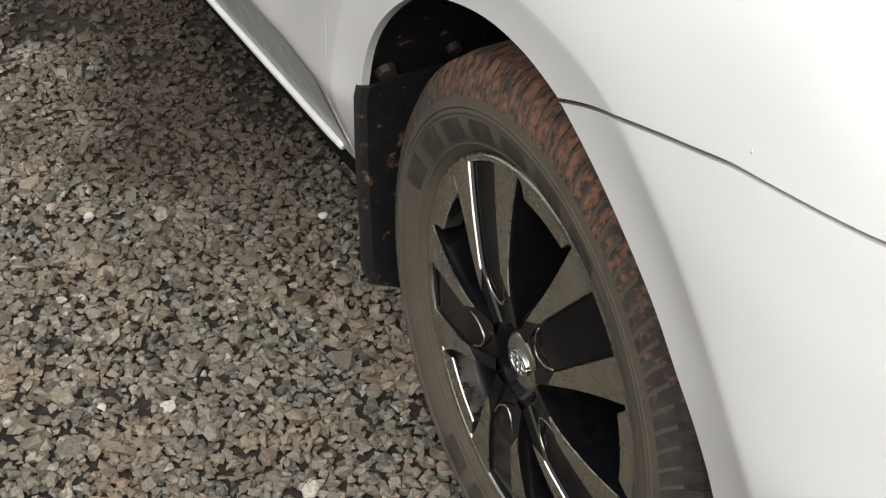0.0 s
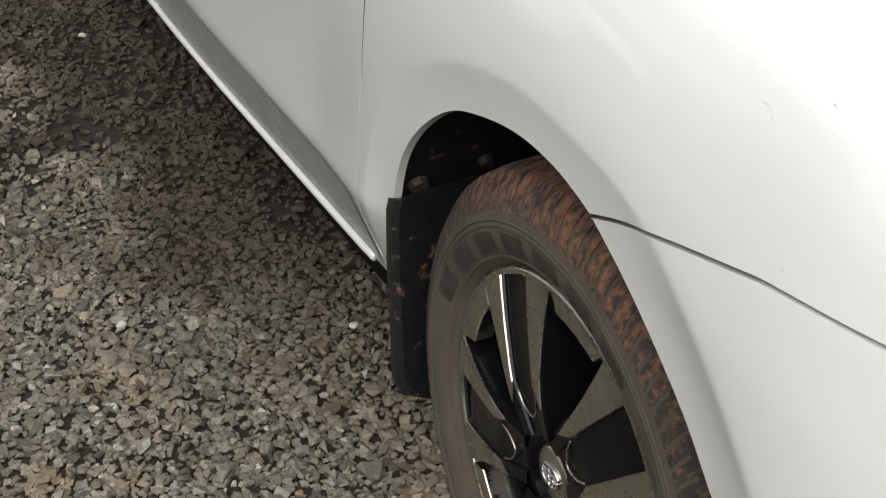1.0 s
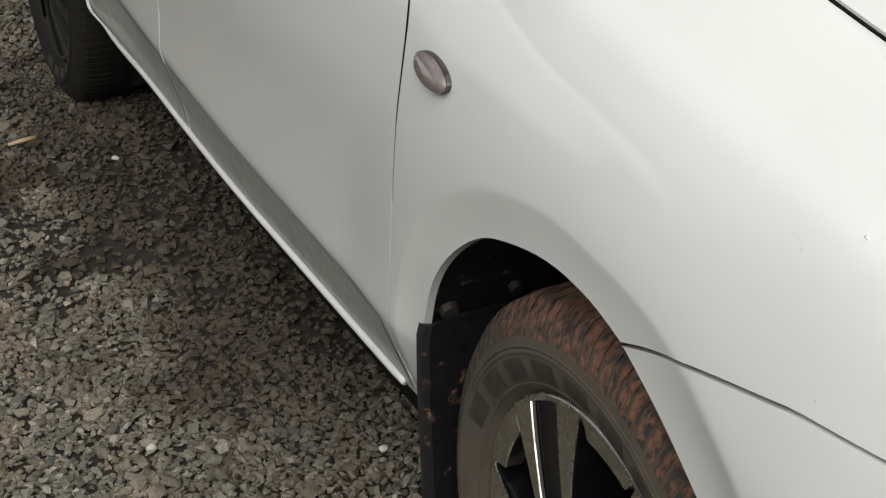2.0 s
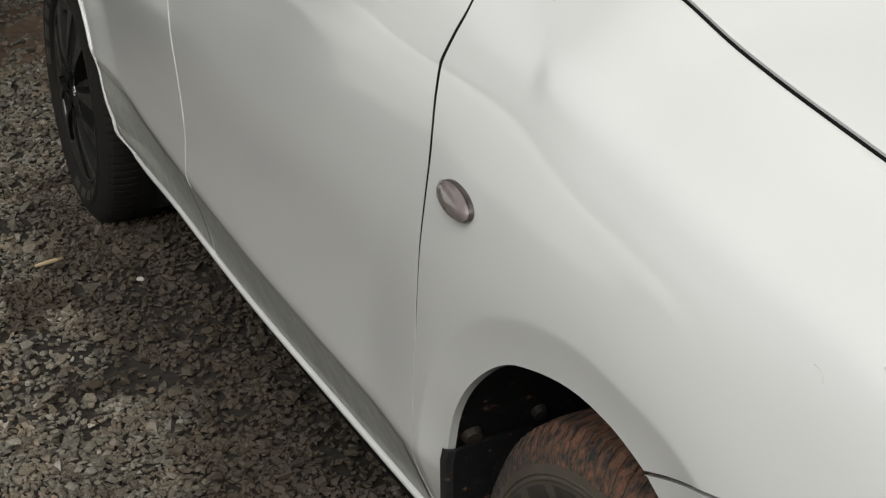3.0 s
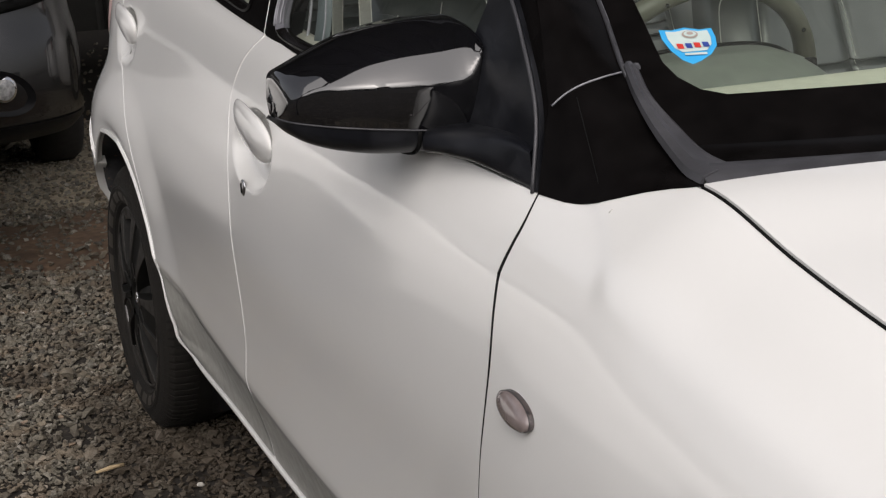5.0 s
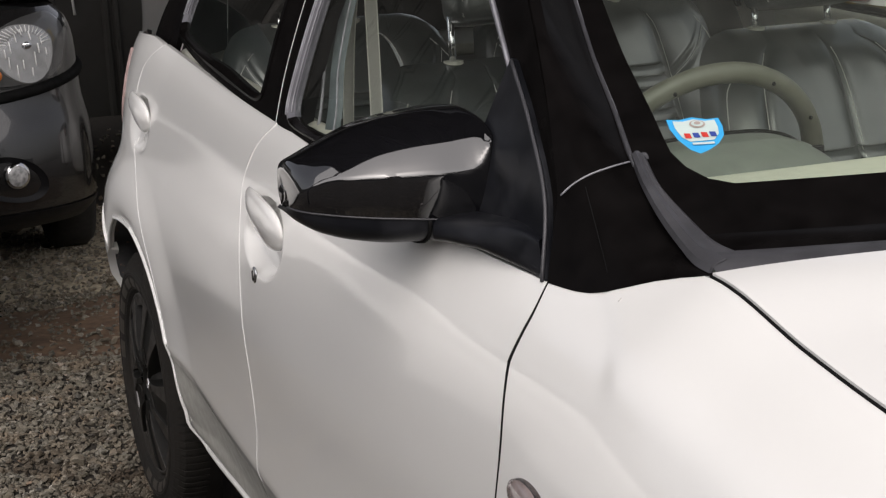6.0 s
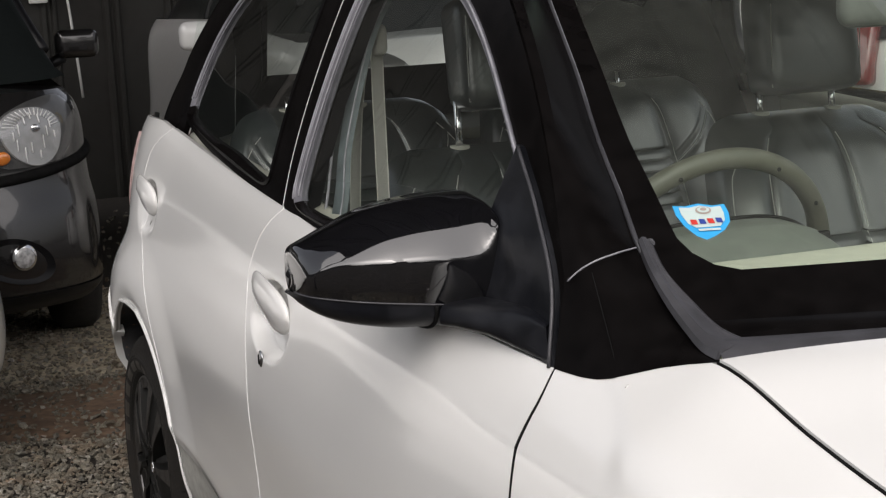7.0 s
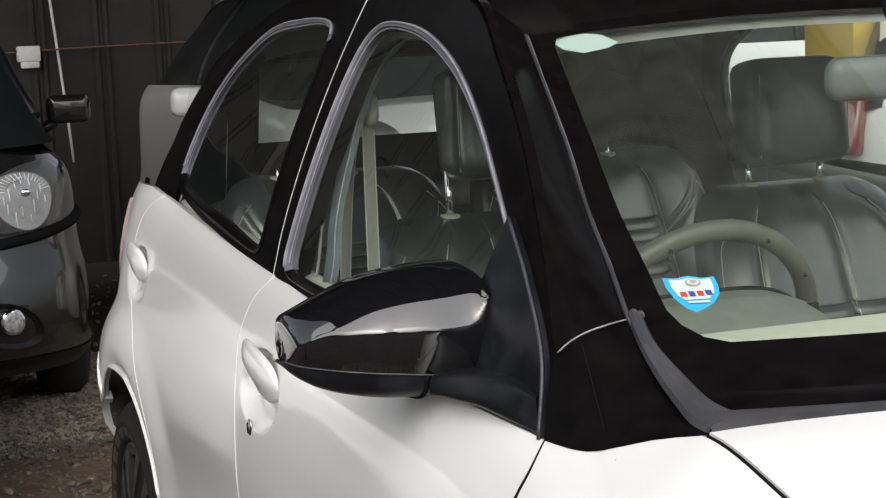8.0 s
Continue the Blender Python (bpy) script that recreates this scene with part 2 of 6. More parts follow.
def glass_x(y, z):
    """Half the car's width above the belt line: the side windows and their frames."""
    y, z = np.asarray(y, float), np.asarray(z, float)
    h = np.clip((z - 0.97) / 0.45, -0.3, 1.2)
    return 0.765 - 0.115 * h - 0.060 * h * h - 0.10 * step(1.3, 2.9, y) * (0.4 + 0.6 * h) - 0.012 * step(1.0, 0.4, y) - 0.13 * step(2.25, 2.9, y)

# ---- mesh helpers ----
def thing(name, label, category, group="", kind="", at=(0, 0, 0)):
    ob = new(name)
    ob.empty_display_size, ob.location = 0.1, at
    return tagged(ob, label, category, group, kind)


def mesh_part(name, verts, faces, mat, parent=None, label="", smooth=True):
    me = bpy.data.meshes.new(name)
    me.from_pydata([tuple(map(float, v)) for v in verts], [], [tuple(map(int, f)) for f in faces])
    me.polygons.foreach_set("use_smooth", [smooth] * len(me.polygons))
    me.materials.append(mat)
    me.update()
    ob = new(name, me)
    ob.parent = parent
    if label:
        ob["label"] = label
    return ob


def part(name, bm, mat, parent=None, label="", smooth=True, sharp=35):
    me = bpy.data.meshes.new(name)
    bmesh.ops.recalc_face_normals(bm, faces=bm.faces)
    for f in bm.faces:
        f.smooth = smooth
    for e in bm.edges:
        if len(e.link_faces) == 2 and e.calc_face_angle(0) > radians(sharp):
            e.smooth = False
    bm.to_mesh(me)
    bm.free()
    me.materials.append(mat)
    ob = new(name, me)
    ob.parent = parent
    if label:
        ob["label"] = label
    return ob


def run(*segments, n=60):
    """A curve of n points, evenly spaced, through smooth segments that meet in corners. Each segment is a list of points."""
    pts = []
    for seg in segments:
        p = np.array(seg, float)
        s = np.concatenate([[0], np.cumsum(np.linalg.norm(np.diff(p, axis=0), axis=1))])
        fs = [spline(list(zip(s, p[:, k]))) for k in range(p.shape[1])] if len(p) > 2 else [lambda q, k=k: np.interp(q, s, p[:, k]) for k in range(p.shape[1])]
        q = np.linspace(0, s[-1], 40)
        pts.append(np.stack([f(q) for f in fs], 1))
    p = np.concatenate(pts)
    keep = np.concatenate([[True], np.linalg.norm(np.diff(p, axis=0), axis=1) > 1e-7])
    p = p[keep]
    s = np.concatenate([[0], np.cumsum(np.linalg.norm(np.diff(p, axis=0), axis=1))])
    q = np.linspace(0, s[-1], n)
    return np.stack([np.interp(q, s, p[:, k]) for k in range(p.shape[1])], 1)


def coons(bottom, top, left, right):
    """The grid of points spanned by four edge curves; bottom and top run with u, left and right with v."""
    nu, nv = len(bottom), len(left)
    u, v = np.linspace(0, 1, nu)[:, None, None], np.linspace(0, 1, nv)[None, :, None]
    g = (1 - v) * bottom[:, None] + v * top[:, None] + (1 - u) * left[None] + u * right[None]
    return g - ((1 - u) * (1 - v) * bottom[0] + u * (1 - v) * bottom[-1] + (1 - u) * v * top[0] + u * v * top[-1])


def sheet(name, grid, mat, parent=None, label="", depth=0.0, closed=False, inward=None):
    """A smooth sheet from a grid of 3D points; depth: how far its edges turn inwards, towards the car's middle or along inward."""
    nu, nv = grid.shape[:2]
    verts = list(grid.reshape(-1, 3))
    idx = np.arange(nu * nv).reshape(nu, nv)
    faces = [(idx[i, j], idx[(i + 1) % nu, j], idx[(i + 1) % nu, j + 1], idx[i, j + 1]) for i in range(nu if closed else nu - 1) for j in range(nv - 1)]
    if depth:
        rims = [list(idx[:, 0]), list(idx[:, -1])] if closed else [list(idx[:, 0]) + list(idx[-1, 1:]) + list(idx[-2::-1, -1]) + list(idx[0, -2:0:-1])]
        for rim in rims:
            base = len(verts)
            for k in rim:
                v = np.array(verts[k])
                d = np.array(inward) if inward is not None else np.array([-np.sign(v[0]), 0, -0.15])
                verts.append(v + depth * d)
            m = len(rim)
            faces += [(rim[k], rim[(k + 1) % m], base + (k + 1) % m, base + k) for k in range(m)]
    bm = bmesh.new()
    vs = [bm.verts.new(v) for v in verts]
    for f in faces:
        if len(set(f)) > 2:
            try:
                bm.faces.new([vs[k] for k in f])
            except ValueError:
                pass
    bmesh.ops.remove_doubles(bm, verts=bm.verts, dist=1e-6)
    return part(name, bm, mat, parent, label)


def tube(name, path, radius, mat, parent=None, label="", sides=10, flat=1.0, closed=False):
    """A round or oval rod along a path of points; radius may be a list."""
    p = np.array(path, float)
    r = np.broadcast_to(np.asarray(radius, float), (len(p),))
    verts, faces = [], []
    m = len(p)
    for k in range(m):
        a, b = p[(k - 1) % m if closed else max(k - 1, 0)], p[(k + 1) % m if closed else min(k + 1, m - 1)]
        d = Vector(b - a).normalized()
        side = d.cross(Vector((0, 0, 1)))
        side = side.normalized() if side.length > 0.05 else Vector((1, 0, 0))
        up = side.cross(d).normalized()
        for s in range(sides):
            w = 2 * math.pi * s / sides
            verts.append(Vector(p[k]) + side * (r[k] * math.cos(w)) + up * (r[k] * flat * math.sin(w)))
    for k in range(m if closed else m - 1):
        for s in range(sides):
            faces.append((k * sides + s, k * sides + (s + 1) % sides, ((k + 1) % m) * sides + (s + 1) % sides, ((k + 1) % m) * sides + s))
    if not closed:
        faces += [tuple(range(sides))[::-1], tuple(range((m - 1) * sides, m * sides))]
    return mesh_part(name, verts, faces, mat, parent, label)


def block(bm, size, at, bevel=0.0, turn=None, segs=2):
    """Adds a box with rounded edges to bm."""
    tmp = bmesh.new()
    bmesh.ops.create_cube(tmp, size=1.0)
    bmesh.ops.scale(tmp, vec=size, verts=tmp.verts)
    if bevel:
        bmesh.ops.bevel(tmp, geom=list(tmp.edges), offset=bevel, segments=segs, affect="EDGES", profile=0.5)
    if turn is not None:
        bmesh.ops.rotate(tmp, cent=(0, 0, 0), matrix=Euler([radians(a) for a in turn]).to_matrix(), verts=tmp.verts)
    bmesh.ops.translate(tmp, vec=at, verts=tmp.verts)
    me = bpy.data.meshes.new("tmp")
    tmp.to_mesh(me)
    tmp.free()
    bm.from_mesh(me)
    bpy.data.meshes.remove(me)
    return bm


def box_part(name, size, at, mat, parent=None, label="", bevel=0.0, turn=None, segs=2):
    return part(name, block(bmesh.new(), size, at, bevel, turn, segs), mat, parent, label)


def revolve(name, profile, mat, parent=None, label="", sides=72, arc=None):
    """A ring about the x axis from a profile of (x, radius)."""
    prof = np.array(profile, float)
    verts, faces, m = [], [], len(prof)
    for k in range(sides):
        a = 2 * math.pi * k / sides
        verts += [(x, r * math.cos(a), r * math.sin(a)) for x, r in prof]
    for k in range(sides):
        for j in range(m - 1):
            faces.append((k * m + j, k * m + j + 1, ((k + 1) % sides) * m + j + 1, ((k + 1) % sides) * m + j))
    return mesh_part(name, verts, faces, mat, parent, label)

# ---- the white hatchback ----
car = thing("hatchback", "white hatchback with black roof and mirrors parked on gravel", "car")

SEAM = (-0.103, 0.637)   # where the bumper's seam meets the front wheel arch
DOOR_FRONT = [(0.430, 0.285), (0.432, 0.36), (0.408, 0.42), (0.384, 0.50), (0.366, 0.573), (0.351, 0.657), (0.343, 0.728), (0.340, 0.771), (0.345, 0.822), (0.352, 0.862)]
DOOR_FRONT_TOP = [(0.352, 0.862), (0.350, 0.90), (0.362, 0.937)]
PILLAR_FOOT = [(0.362, 0.937), (0.331, 0.937), (0.300, 0.938), (0.271, 0.943), (0.246, 0.951), (0.206, 0.964), (0.168, 0.972)]
DOOR_SPLIT = [(1.385, 0.285), (1.385, 0.36), (1.385, 0.43), (1.362, 0.52), (1.364, 0.60), (1.372, 0.68), (1.388, 0.765), (1.402, 0.824), (1.425, 0.90)]
DOOR_SPLIT_TOP = [(1.425, 0.90), (1.412, 0.945), (1.372, 0.996)]
REAR_EDGE = [(2.012, 0.265), (2.036, 0.33), (2.053, 0.40), (2.084, 0.475), (2.128, 0.55), (2.178, 0.62), (2.232, 0.70), (2.285, 0.82), (2.330, 0.94), (2.315, 1.01), (2.235, 1.066)]
FRONT_ARC = [(0.36 * math.cos(radians(a)), 0.29 + 0.365 * math.sin(radians(a))) for a in (-8, 10, 30, 50, 70, 90, 97)] + [(-0.085, 0.643), SEAM]
NOSE_ARC = [SEAM, (-0.155, 0.606), (-0.205, 0.570), (-0.258, 0.524), (-0.288, 0.486), (-0.313, 0.447), (-0.330, 0.395), (-0.338, 0.33), (-0.338, 0.24)]
REAR_ARC = [(2.040, 0.266), (2.062, 0.276), (2.074, 0.300), (2.079, 0.335)] + [(2.46 - 0.385 * math.cos(radians(a)), 0.29 + 0.385 * math.sin(radians(a))) for a in (12, 20, 30, 40, 60, 80, 100, 120, 135)]


def hollow(y, z):
    """The cups pressed into the doors behind the handles."""
    d = 0.0
    for cy, cz, a, b, deep, soft in ((1.262, 0.838, 0.112, 0.062, 0.027, 0.42), (2.262, 0.905, 0.085, 0.060, 0.017, 0.62)):
        r = ((y - cy) / a) ** 2 + ((z - cz) / b) ** 2
        d = d + deep * step(0.0, soft, 1 - r)
    return d


def on_body(sign, yz, out=0.0):
    return np.stack([sign * (body_x(yz[..., 0], yz[..., 1]) + out - hollow(yz[..., 0], yz[..., 1])), yz[..., 0], yz[..., 1]], -1)


def on_glass(sign, yz, out=0.0):
    return np.stack([sign * (glass_x(yz[..., 0], yz[..., 1]) + out), yz[..., 0], yz[..., 1]], -1)


def seam_line(a, b, n):
    y = np.linspace(a, b, n)
    return np.stack([y, top_z(y)], 1)


def shifted(pts, dy, dz=0.0):
    return [(y + dy, z + dz) for y, z in pts]


def car_side(sign):
    # front wing
    outer = np.concatenate([run(shifted(DOOR_FRONT, -0.0022), shifted(DOOR_FRONT_TOP[:2], -0.0022) + [PILLAR_FOOT[0]], PILLAR_FOOT, n=140), seam_line(0.155, -0.60, 50)])
    inner = run(FRONT_ARC, n=190)
    left = run([(0.357, 0.24), (0.43, 0.285)], n=120)
    inner[0], outer[0] = left[0], left[-1]
    right = run([SEAM, (-0.145, 0.653), (-0.190, 0.6675), (-0.247, 0.6805), (-0.298, 0.690), (-0.335, 0.696), (-0.406, 0.699), (-0.46, 0.70), (-0.56, 0.72), tuple(outer[-1])], n=120)
    sheet("wing", on_body(sign, coons(inner, outer, left, right)), WHITE, car, depth=0.009)
    # front door
    b = run([(0.437, 0.285), (1.378, 0.285)], n=250)
    t = run([(0.367, 0.937), (0.60, 0.950), (0.95, 0.969), (1.21, 0.985), (1.366, 0.996)], n=250)
    l = run([(y + float(np.interp(z, [0.5, 0.66, 0.80], [0.0015, 0.0022, 0.0034])), z) for y, z in DOOR_FRONT], shifted(DOOR_FRONT_TOP, 0.0034), n=240)
    r = run(shifted(DOOR_SPLIT, -0.0025), shifted(DOOR_SPLIT_TOP, -0.0025), n=240)
    for c, k, o, j in ((b, 0, l, 0), (b, -1, r, 0), (t, 0, l, -1), (t, -1, r, -1)):
        c[k] = o[j]
    front = sheet("door", on_body(sign, coons(b, t, l, r)), WHITE, car, depth=0.009)
    # rear door
    b = run([(1.392, 0.285), (1.60, 0.2835), (1.72, 0.279), (1.85, 0.270), (1.955, 0.265), (2.012, 0.265)], n=170)
    t = run([(1.378, 0.996), (1.60, 1.009), (1.90, 1.032), (2.10, 1.05), (2.235, 1.066)], n=170)
    l = run(shifted(DOOR_SPLIT, 0.0025), shifted(DOOR_SPLIT_TOP, 0.0025), n=200)
    r = run(REAR_EDGE, n=200)
    for c, k, o, j in ((b, 0, l, 0), (b, -1, r, 0), (t, 0, l, -1), (t, -1, r, -1)):
        c[k] = o[j]
    rear = sheet("door", on_body(sign, coons(b, t, l, r)), WHITE, car, depth=0.009)
    # rear quarter and bumper
    outer = run(shifted(REAR_EDGE, 0.005), [(2.24, 1.066), (2.36, 1.078), (2.55, 1.075), (2.76, 1.03), (2.86, 0.93), (2.90, 0.80)], n=110)
    inner = run(REAR_ARC, n=110)
    left = run([(2.040, 0.266), (2.017, 0.265)], n=30)
    inner[0], outer[0] = left[0], left[-1]
    right = run([tuple(inner[-1]), (2.80, 0.64), (2.90, 0.80)], n=30)
    quarter = sheet("quarter_panel", on_body(sign, coons(inner, outer, left, right)), WHITE, car, depth=0.009)
    a = run([tuple(inner[-1] + (0, -0.004)), (2.80, 0.52), (2.835, 0.44), (2.80, 0.37), (2.73, 0.30)], n=40)
    e = run([(2.995, 0.78), (2.999, 0.6), (2.999, 0.45), (2.99, 0.30)], n=40)
    b = np.stack([2.999 - (2.999 - a[-1][0]) * np.cos(np.linspace(0, 1, 40) * math.pi / 2), np.linspace(0.30, 0.30, 40)], 1)
    t = np.stack([2.999 - (2.999 - a[0][0]) * np.cos(np.linspace(0, 1, 40) * math.pi / 2), np.linspace(a[0][1], 0.78, 40)], 1)
    a[-1], e[-1], e[0] = b[0], b[-1], t[-1]
    sheet("rear_bumper", on_body(sign, coons(t, b, a, e), 0.006), WHITE, car, depth=0.025)
    # front bumper
    a = run(NOSE_ARC, n=90)
    s = np.linspace(0, 1, 150)
    yt = SEAM[0] + (-0.7999 - SEAM[0]) * np.sin(s * math.pi / 2)
    t = np.stack([yt, spline([(-0.80, 0.62), (-0.60, 0.70), (-0.46, 0.696), (-0.406, 0.6955), (-0.335, 0.6922), (-0.298, 0.686), (-0.247, 0.6765), (-0.19, 0.6635), (-0.145, 0.649), (-0.103, 0.633)])(yt)], 1)
    yb = -0.338 + (-0.7999 + 0.338) * np.sin(s * math.pi / 2)
    b = np.stack([yb, np.full(150, 0.24)], 1)
    e = run([tuple(t[-1]), tuple(b[-1])], n=90)
    a[0], a[-1] = t[0], b[0]
    sheet("front_bumper", on_body(sign, coons(t, b, a, e)), WHITE, car, depth=0.009)
    # lamps at the nose
    y = np.linspace(-0.46, -0.79, 30)
    lo, hi = spline([(-0.80, 0.63), (-0.60, 0.71), (-0.46, 0.705)])(y), top_z(y) - 0.004
    g = np.stack([np.stack([y, lo + (hi - lo) * k], 1) for k in np.linspace(0, 1, 8)], 1)
    sheet("headlamp", on_body(sign, g, -0.004), LENS, car, "clear headlamp cover")
    sheet("grille", on_body(sign, g, -0.03), PLASTIC, car)
    # sill and its bright lower moulding
    g = coons(run([(0.40, 0.20), (2.05, 0.20)], n=40), run([(0.40, 0.30), (2.05, 0.30)], n=40), run([(0.40, 0.20), (0.40, 0.30)], n=6), run([(2.05, 0.20), (2.05, 0.30)], n=6))
    sheet("sill", on_body(sign, g, -0.012), DARK, car)
    yz = run([(0.470, 0.290), (0.80, 0.287), (1.20, 0.284), (1.60, 0.283), (1.72, 0.279), (1.85, 0.270), (1.955, 0.265)] + REAR_ARC, n=220)
    tube("sill_moulding", on_body(sign, yz, 0.002), np.interp(yz[:, 0], [0.47, 0.50, 1.90, 2.10], [0.005, 0.0062, 0.0062, 0.0045]), WHITE, car, sides=12)
    # road grime along the door feet, the fold's shade put into its colour
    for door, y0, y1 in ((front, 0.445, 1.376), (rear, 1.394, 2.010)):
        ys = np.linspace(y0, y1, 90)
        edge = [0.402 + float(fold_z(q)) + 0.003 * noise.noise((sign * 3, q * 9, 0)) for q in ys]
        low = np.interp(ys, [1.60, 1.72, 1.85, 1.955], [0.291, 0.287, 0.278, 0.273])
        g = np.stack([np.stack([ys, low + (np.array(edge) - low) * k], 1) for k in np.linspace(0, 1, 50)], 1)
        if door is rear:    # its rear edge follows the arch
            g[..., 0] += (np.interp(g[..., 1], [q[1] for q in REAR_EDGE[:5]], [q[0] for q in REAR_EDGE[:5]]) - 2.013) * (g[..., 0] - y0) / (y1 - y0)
        sheet("grime_and_shade", on_body(sign, g, 0.0012), GRIMESHADE, door, "grey band of road grime with the fold's shade in its colour")
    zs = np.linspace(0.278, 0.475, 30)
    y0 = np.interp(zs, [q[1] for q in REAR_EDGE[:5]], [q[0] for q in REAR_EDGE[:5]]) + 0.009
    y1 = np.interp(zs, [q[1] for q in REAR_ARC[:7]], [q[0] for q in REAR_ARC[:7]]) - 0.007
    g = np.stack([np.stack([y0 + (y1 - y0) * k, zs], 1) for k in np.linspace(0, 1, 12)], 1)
    sheet("grime_and_shade", on_body(sign, g, 0.0012), GRIMESHADE, quarter, "grey band of road grime with the fold's shade in its colour")
    # dark rubber seals in the gaps
    for seam in (shifted(DOOR_FRONT[4:], 0.0004), shifted(DOOR_FRONT_TOP, 0.0006)):
        tube("door_seal", on_body(sign, run(seam, n=30), -0.0014), np.linspace(0.0006, 0.0031, 30) if seam[0][1] < 0.8 else np.linspace(0.0031, 0.0018, 30), DARK, front, sides=6)
    tube("bonnet_seal", on_body(sign, seam_line(0.16, -0.6, 40), -0.002) + (0, 0, 0.0008), 0.0016, DARK, car, sides=6)
    # black door frames and panes
    pane1 = [[(1.333, 0.999), (1.321, 1.102), (1.303, 1.231), (1.285, 1.32), (1.255, 1.368), (1.200, 1.385)], [(1.200, 1.385), (1.062, 1.373), (0.894, 1.331), (0.739, 1.257), (0.605, 1.164), (0.50, 1.08), (0.41, 0.958)], [(0.41, 0.958), (0.80, 0.970), (1.333, 0.999)]]
    frame1 = [[(1.372, 0.994), (1.376, 1.06), (1.366, 1.20), (1.352, 1.33), (1.336, 1.425)], [(1.336, 1.425), (1.20, 1.432), (1.05, 1.425), (0.889, 1.396), (0.748, 1.322), (0.578, 1.208), (0.470, 1.112), (0.385, 1.022), (0.364, 0.938)], [(0.364, 0.938), (0.80, 0.958), (1.372, 0.994)]]
    pane2 = [[(2.325, 1.085), (2.312, 1.169), (2.225, 1.297), (2.10, 1.352), (1.975, 1.388), (1.80, 1.402), (1.603, 1.402), (1.455, 1.390)], [(1.455, 1.390), (1.455, 1.308), (1.470, 1.15), (1.478, 1.012)], [(1.478, 1.012), (1.80, 1.034), (2.10, 1.060), (2.325, 1.085)]]
    frame2 = [[(2.36, 1.083), (2.352, 1.20), (2.26, 1.335), (2.11, 1.395), (1.975, 1.430), (1.80, 1.442), (1.60, 1.442), (1.342, 1.428)], [(1.342, 1.428), (1.358, 1.33), (1.372, 1.20), (1.382, 1.06), (1.378, 0.996)], [(1.378, 0.996), (1.80, 1.022), (2.10, 1.049), (2.36, 1.083)]]
    for pane, outer, door in ((pane1, frame1, front), (pane2, frame2, rear)):
        ns = (40, 40, 40)
        i = np.concatenate([run(seg, n=k + 1)[:-1] for seg, k in zip(pane, ns)])
        o = np.concatenate([run(seg, n=k + 1)[:-1] for seg, k in zip(outer, ns)])
        for _ in range(7):          # rounded corners
            i = 0.5 * i + 0.25 * (np.roll(i, 1, 0) + np.roll(i, -1, 0))
        ring = np.stack([o + (i - o) * k for k in (0, 0.12, 0.5, 0.88, 1)], 1)
        sheet("window_frame", on_glass(sign, ring), SATIN, door, "gloss black window frame", depth=0.016, closed=True)
        mid = i.mean(0)
        inward = (mid - i) / np.linalg.norm(mid - i, axis=1)[:, None]
        gs = on_glass(sign, np.stack([i, i + inward * 0.007, i + inward * 0.015], 1))
        gs[:, 0, 0] += sign * 0.0015
        gs[:, 1, 0] += sign * 0.0035
        gs[:, 2, 0] -= sign * 0.006
        pale = 80 if door is front else 44      # the sill side, and the rear pane's front edge, stay black
        sheet("window_seal", gs[:pale], SEAL, door, "grey rubber window seal", depth=0.01)
        sheet("belt_moulding", np.concatenate([gs[pale - 1:], gs[:1]]), SATIN, door, "black belt moulding under the pane", depth=0.01)
        tube("seal_lip", on_glass(sign, (i + inward * 0.0015)[1:pale - 1], 0.003), 0.0019, PALETRIM, door, "pale worn rubber lip", sides=6)
        tube("seal_lip", on_glass(sign, (i + inward * 0.0075)[1:pale - 1], 0.0024), 0.0010, PALETRIM, door, sides=6)
        tube("seal_lip", on_glass(sign, (i + inward * 0.0135)[1:pale - 1], -0.002), 0.0012, PALETRIM, door, sides=6)
        fan = np.stack([mid + (i - mid) * k for k in (1.0, 0.75, 0.5, 0.25, 0.01)], 1)
        p = sheet("pane", on_glass(sign, fan, -0.007), GLASS, door, "clear tinted glass", closed=True)
        p.visible_shadow = False
    for door, edge in ((front, shifted(DOOR_SPLIT, -0.0030) + shifted(DOOR_SPLIT_TOP[1:], -0.0030)), (rear, shifted(REAR_EDGE, -0.0008))):
        tube("door_edge", on_body(sign, run(edge, n=70), -0.0004), 0.0013, WHITE, door, sides=8)
    flange = run([(1.376, 0.992), (1.380, 1.06), (1.370, 1.20), (1.356, 1.33), (1.340, 1.425)], n=40)
    tube("flange_edge", on_glass(sign, flange, 0.0003), 0.0007, WHITE, front, "thin white painted flange edge", sides=6)
    return front, rear


for side in (-1, 1):
    doors = car_side(side)
    if side == -1:
        front_door, rear_door = doors

# bonnet
u = np.linspace(-1, 1, 61)
rows = []
for k in np.linspace(0, 1, 40):
    edge_y = 0.160 + (-0.62 - 0.160) * k
    xs = float(body_x(edge_y, top_z(edge_y))) - 0.004
    y = edge_y - 0.19 * (1 - np.abs(u) ** 1.8) * (1 - k) - 0.10 * k * (1 - u ** 2)
    z = float(top_z(edge_y)) + 0.004 + 0.016 * (1 - u ** 2) * (1 + 0.2 * k) + 0.010 * (1 - np.abs(u) ** 8) - 0.03 * k * (1 - u ** 2)
    rows.append(np.stack([xs * u, y, z], 1))
sheet("bonnet", np.stack(rows, 1), WHITE, car, depth=0.018, inward=(0, 0, -1))

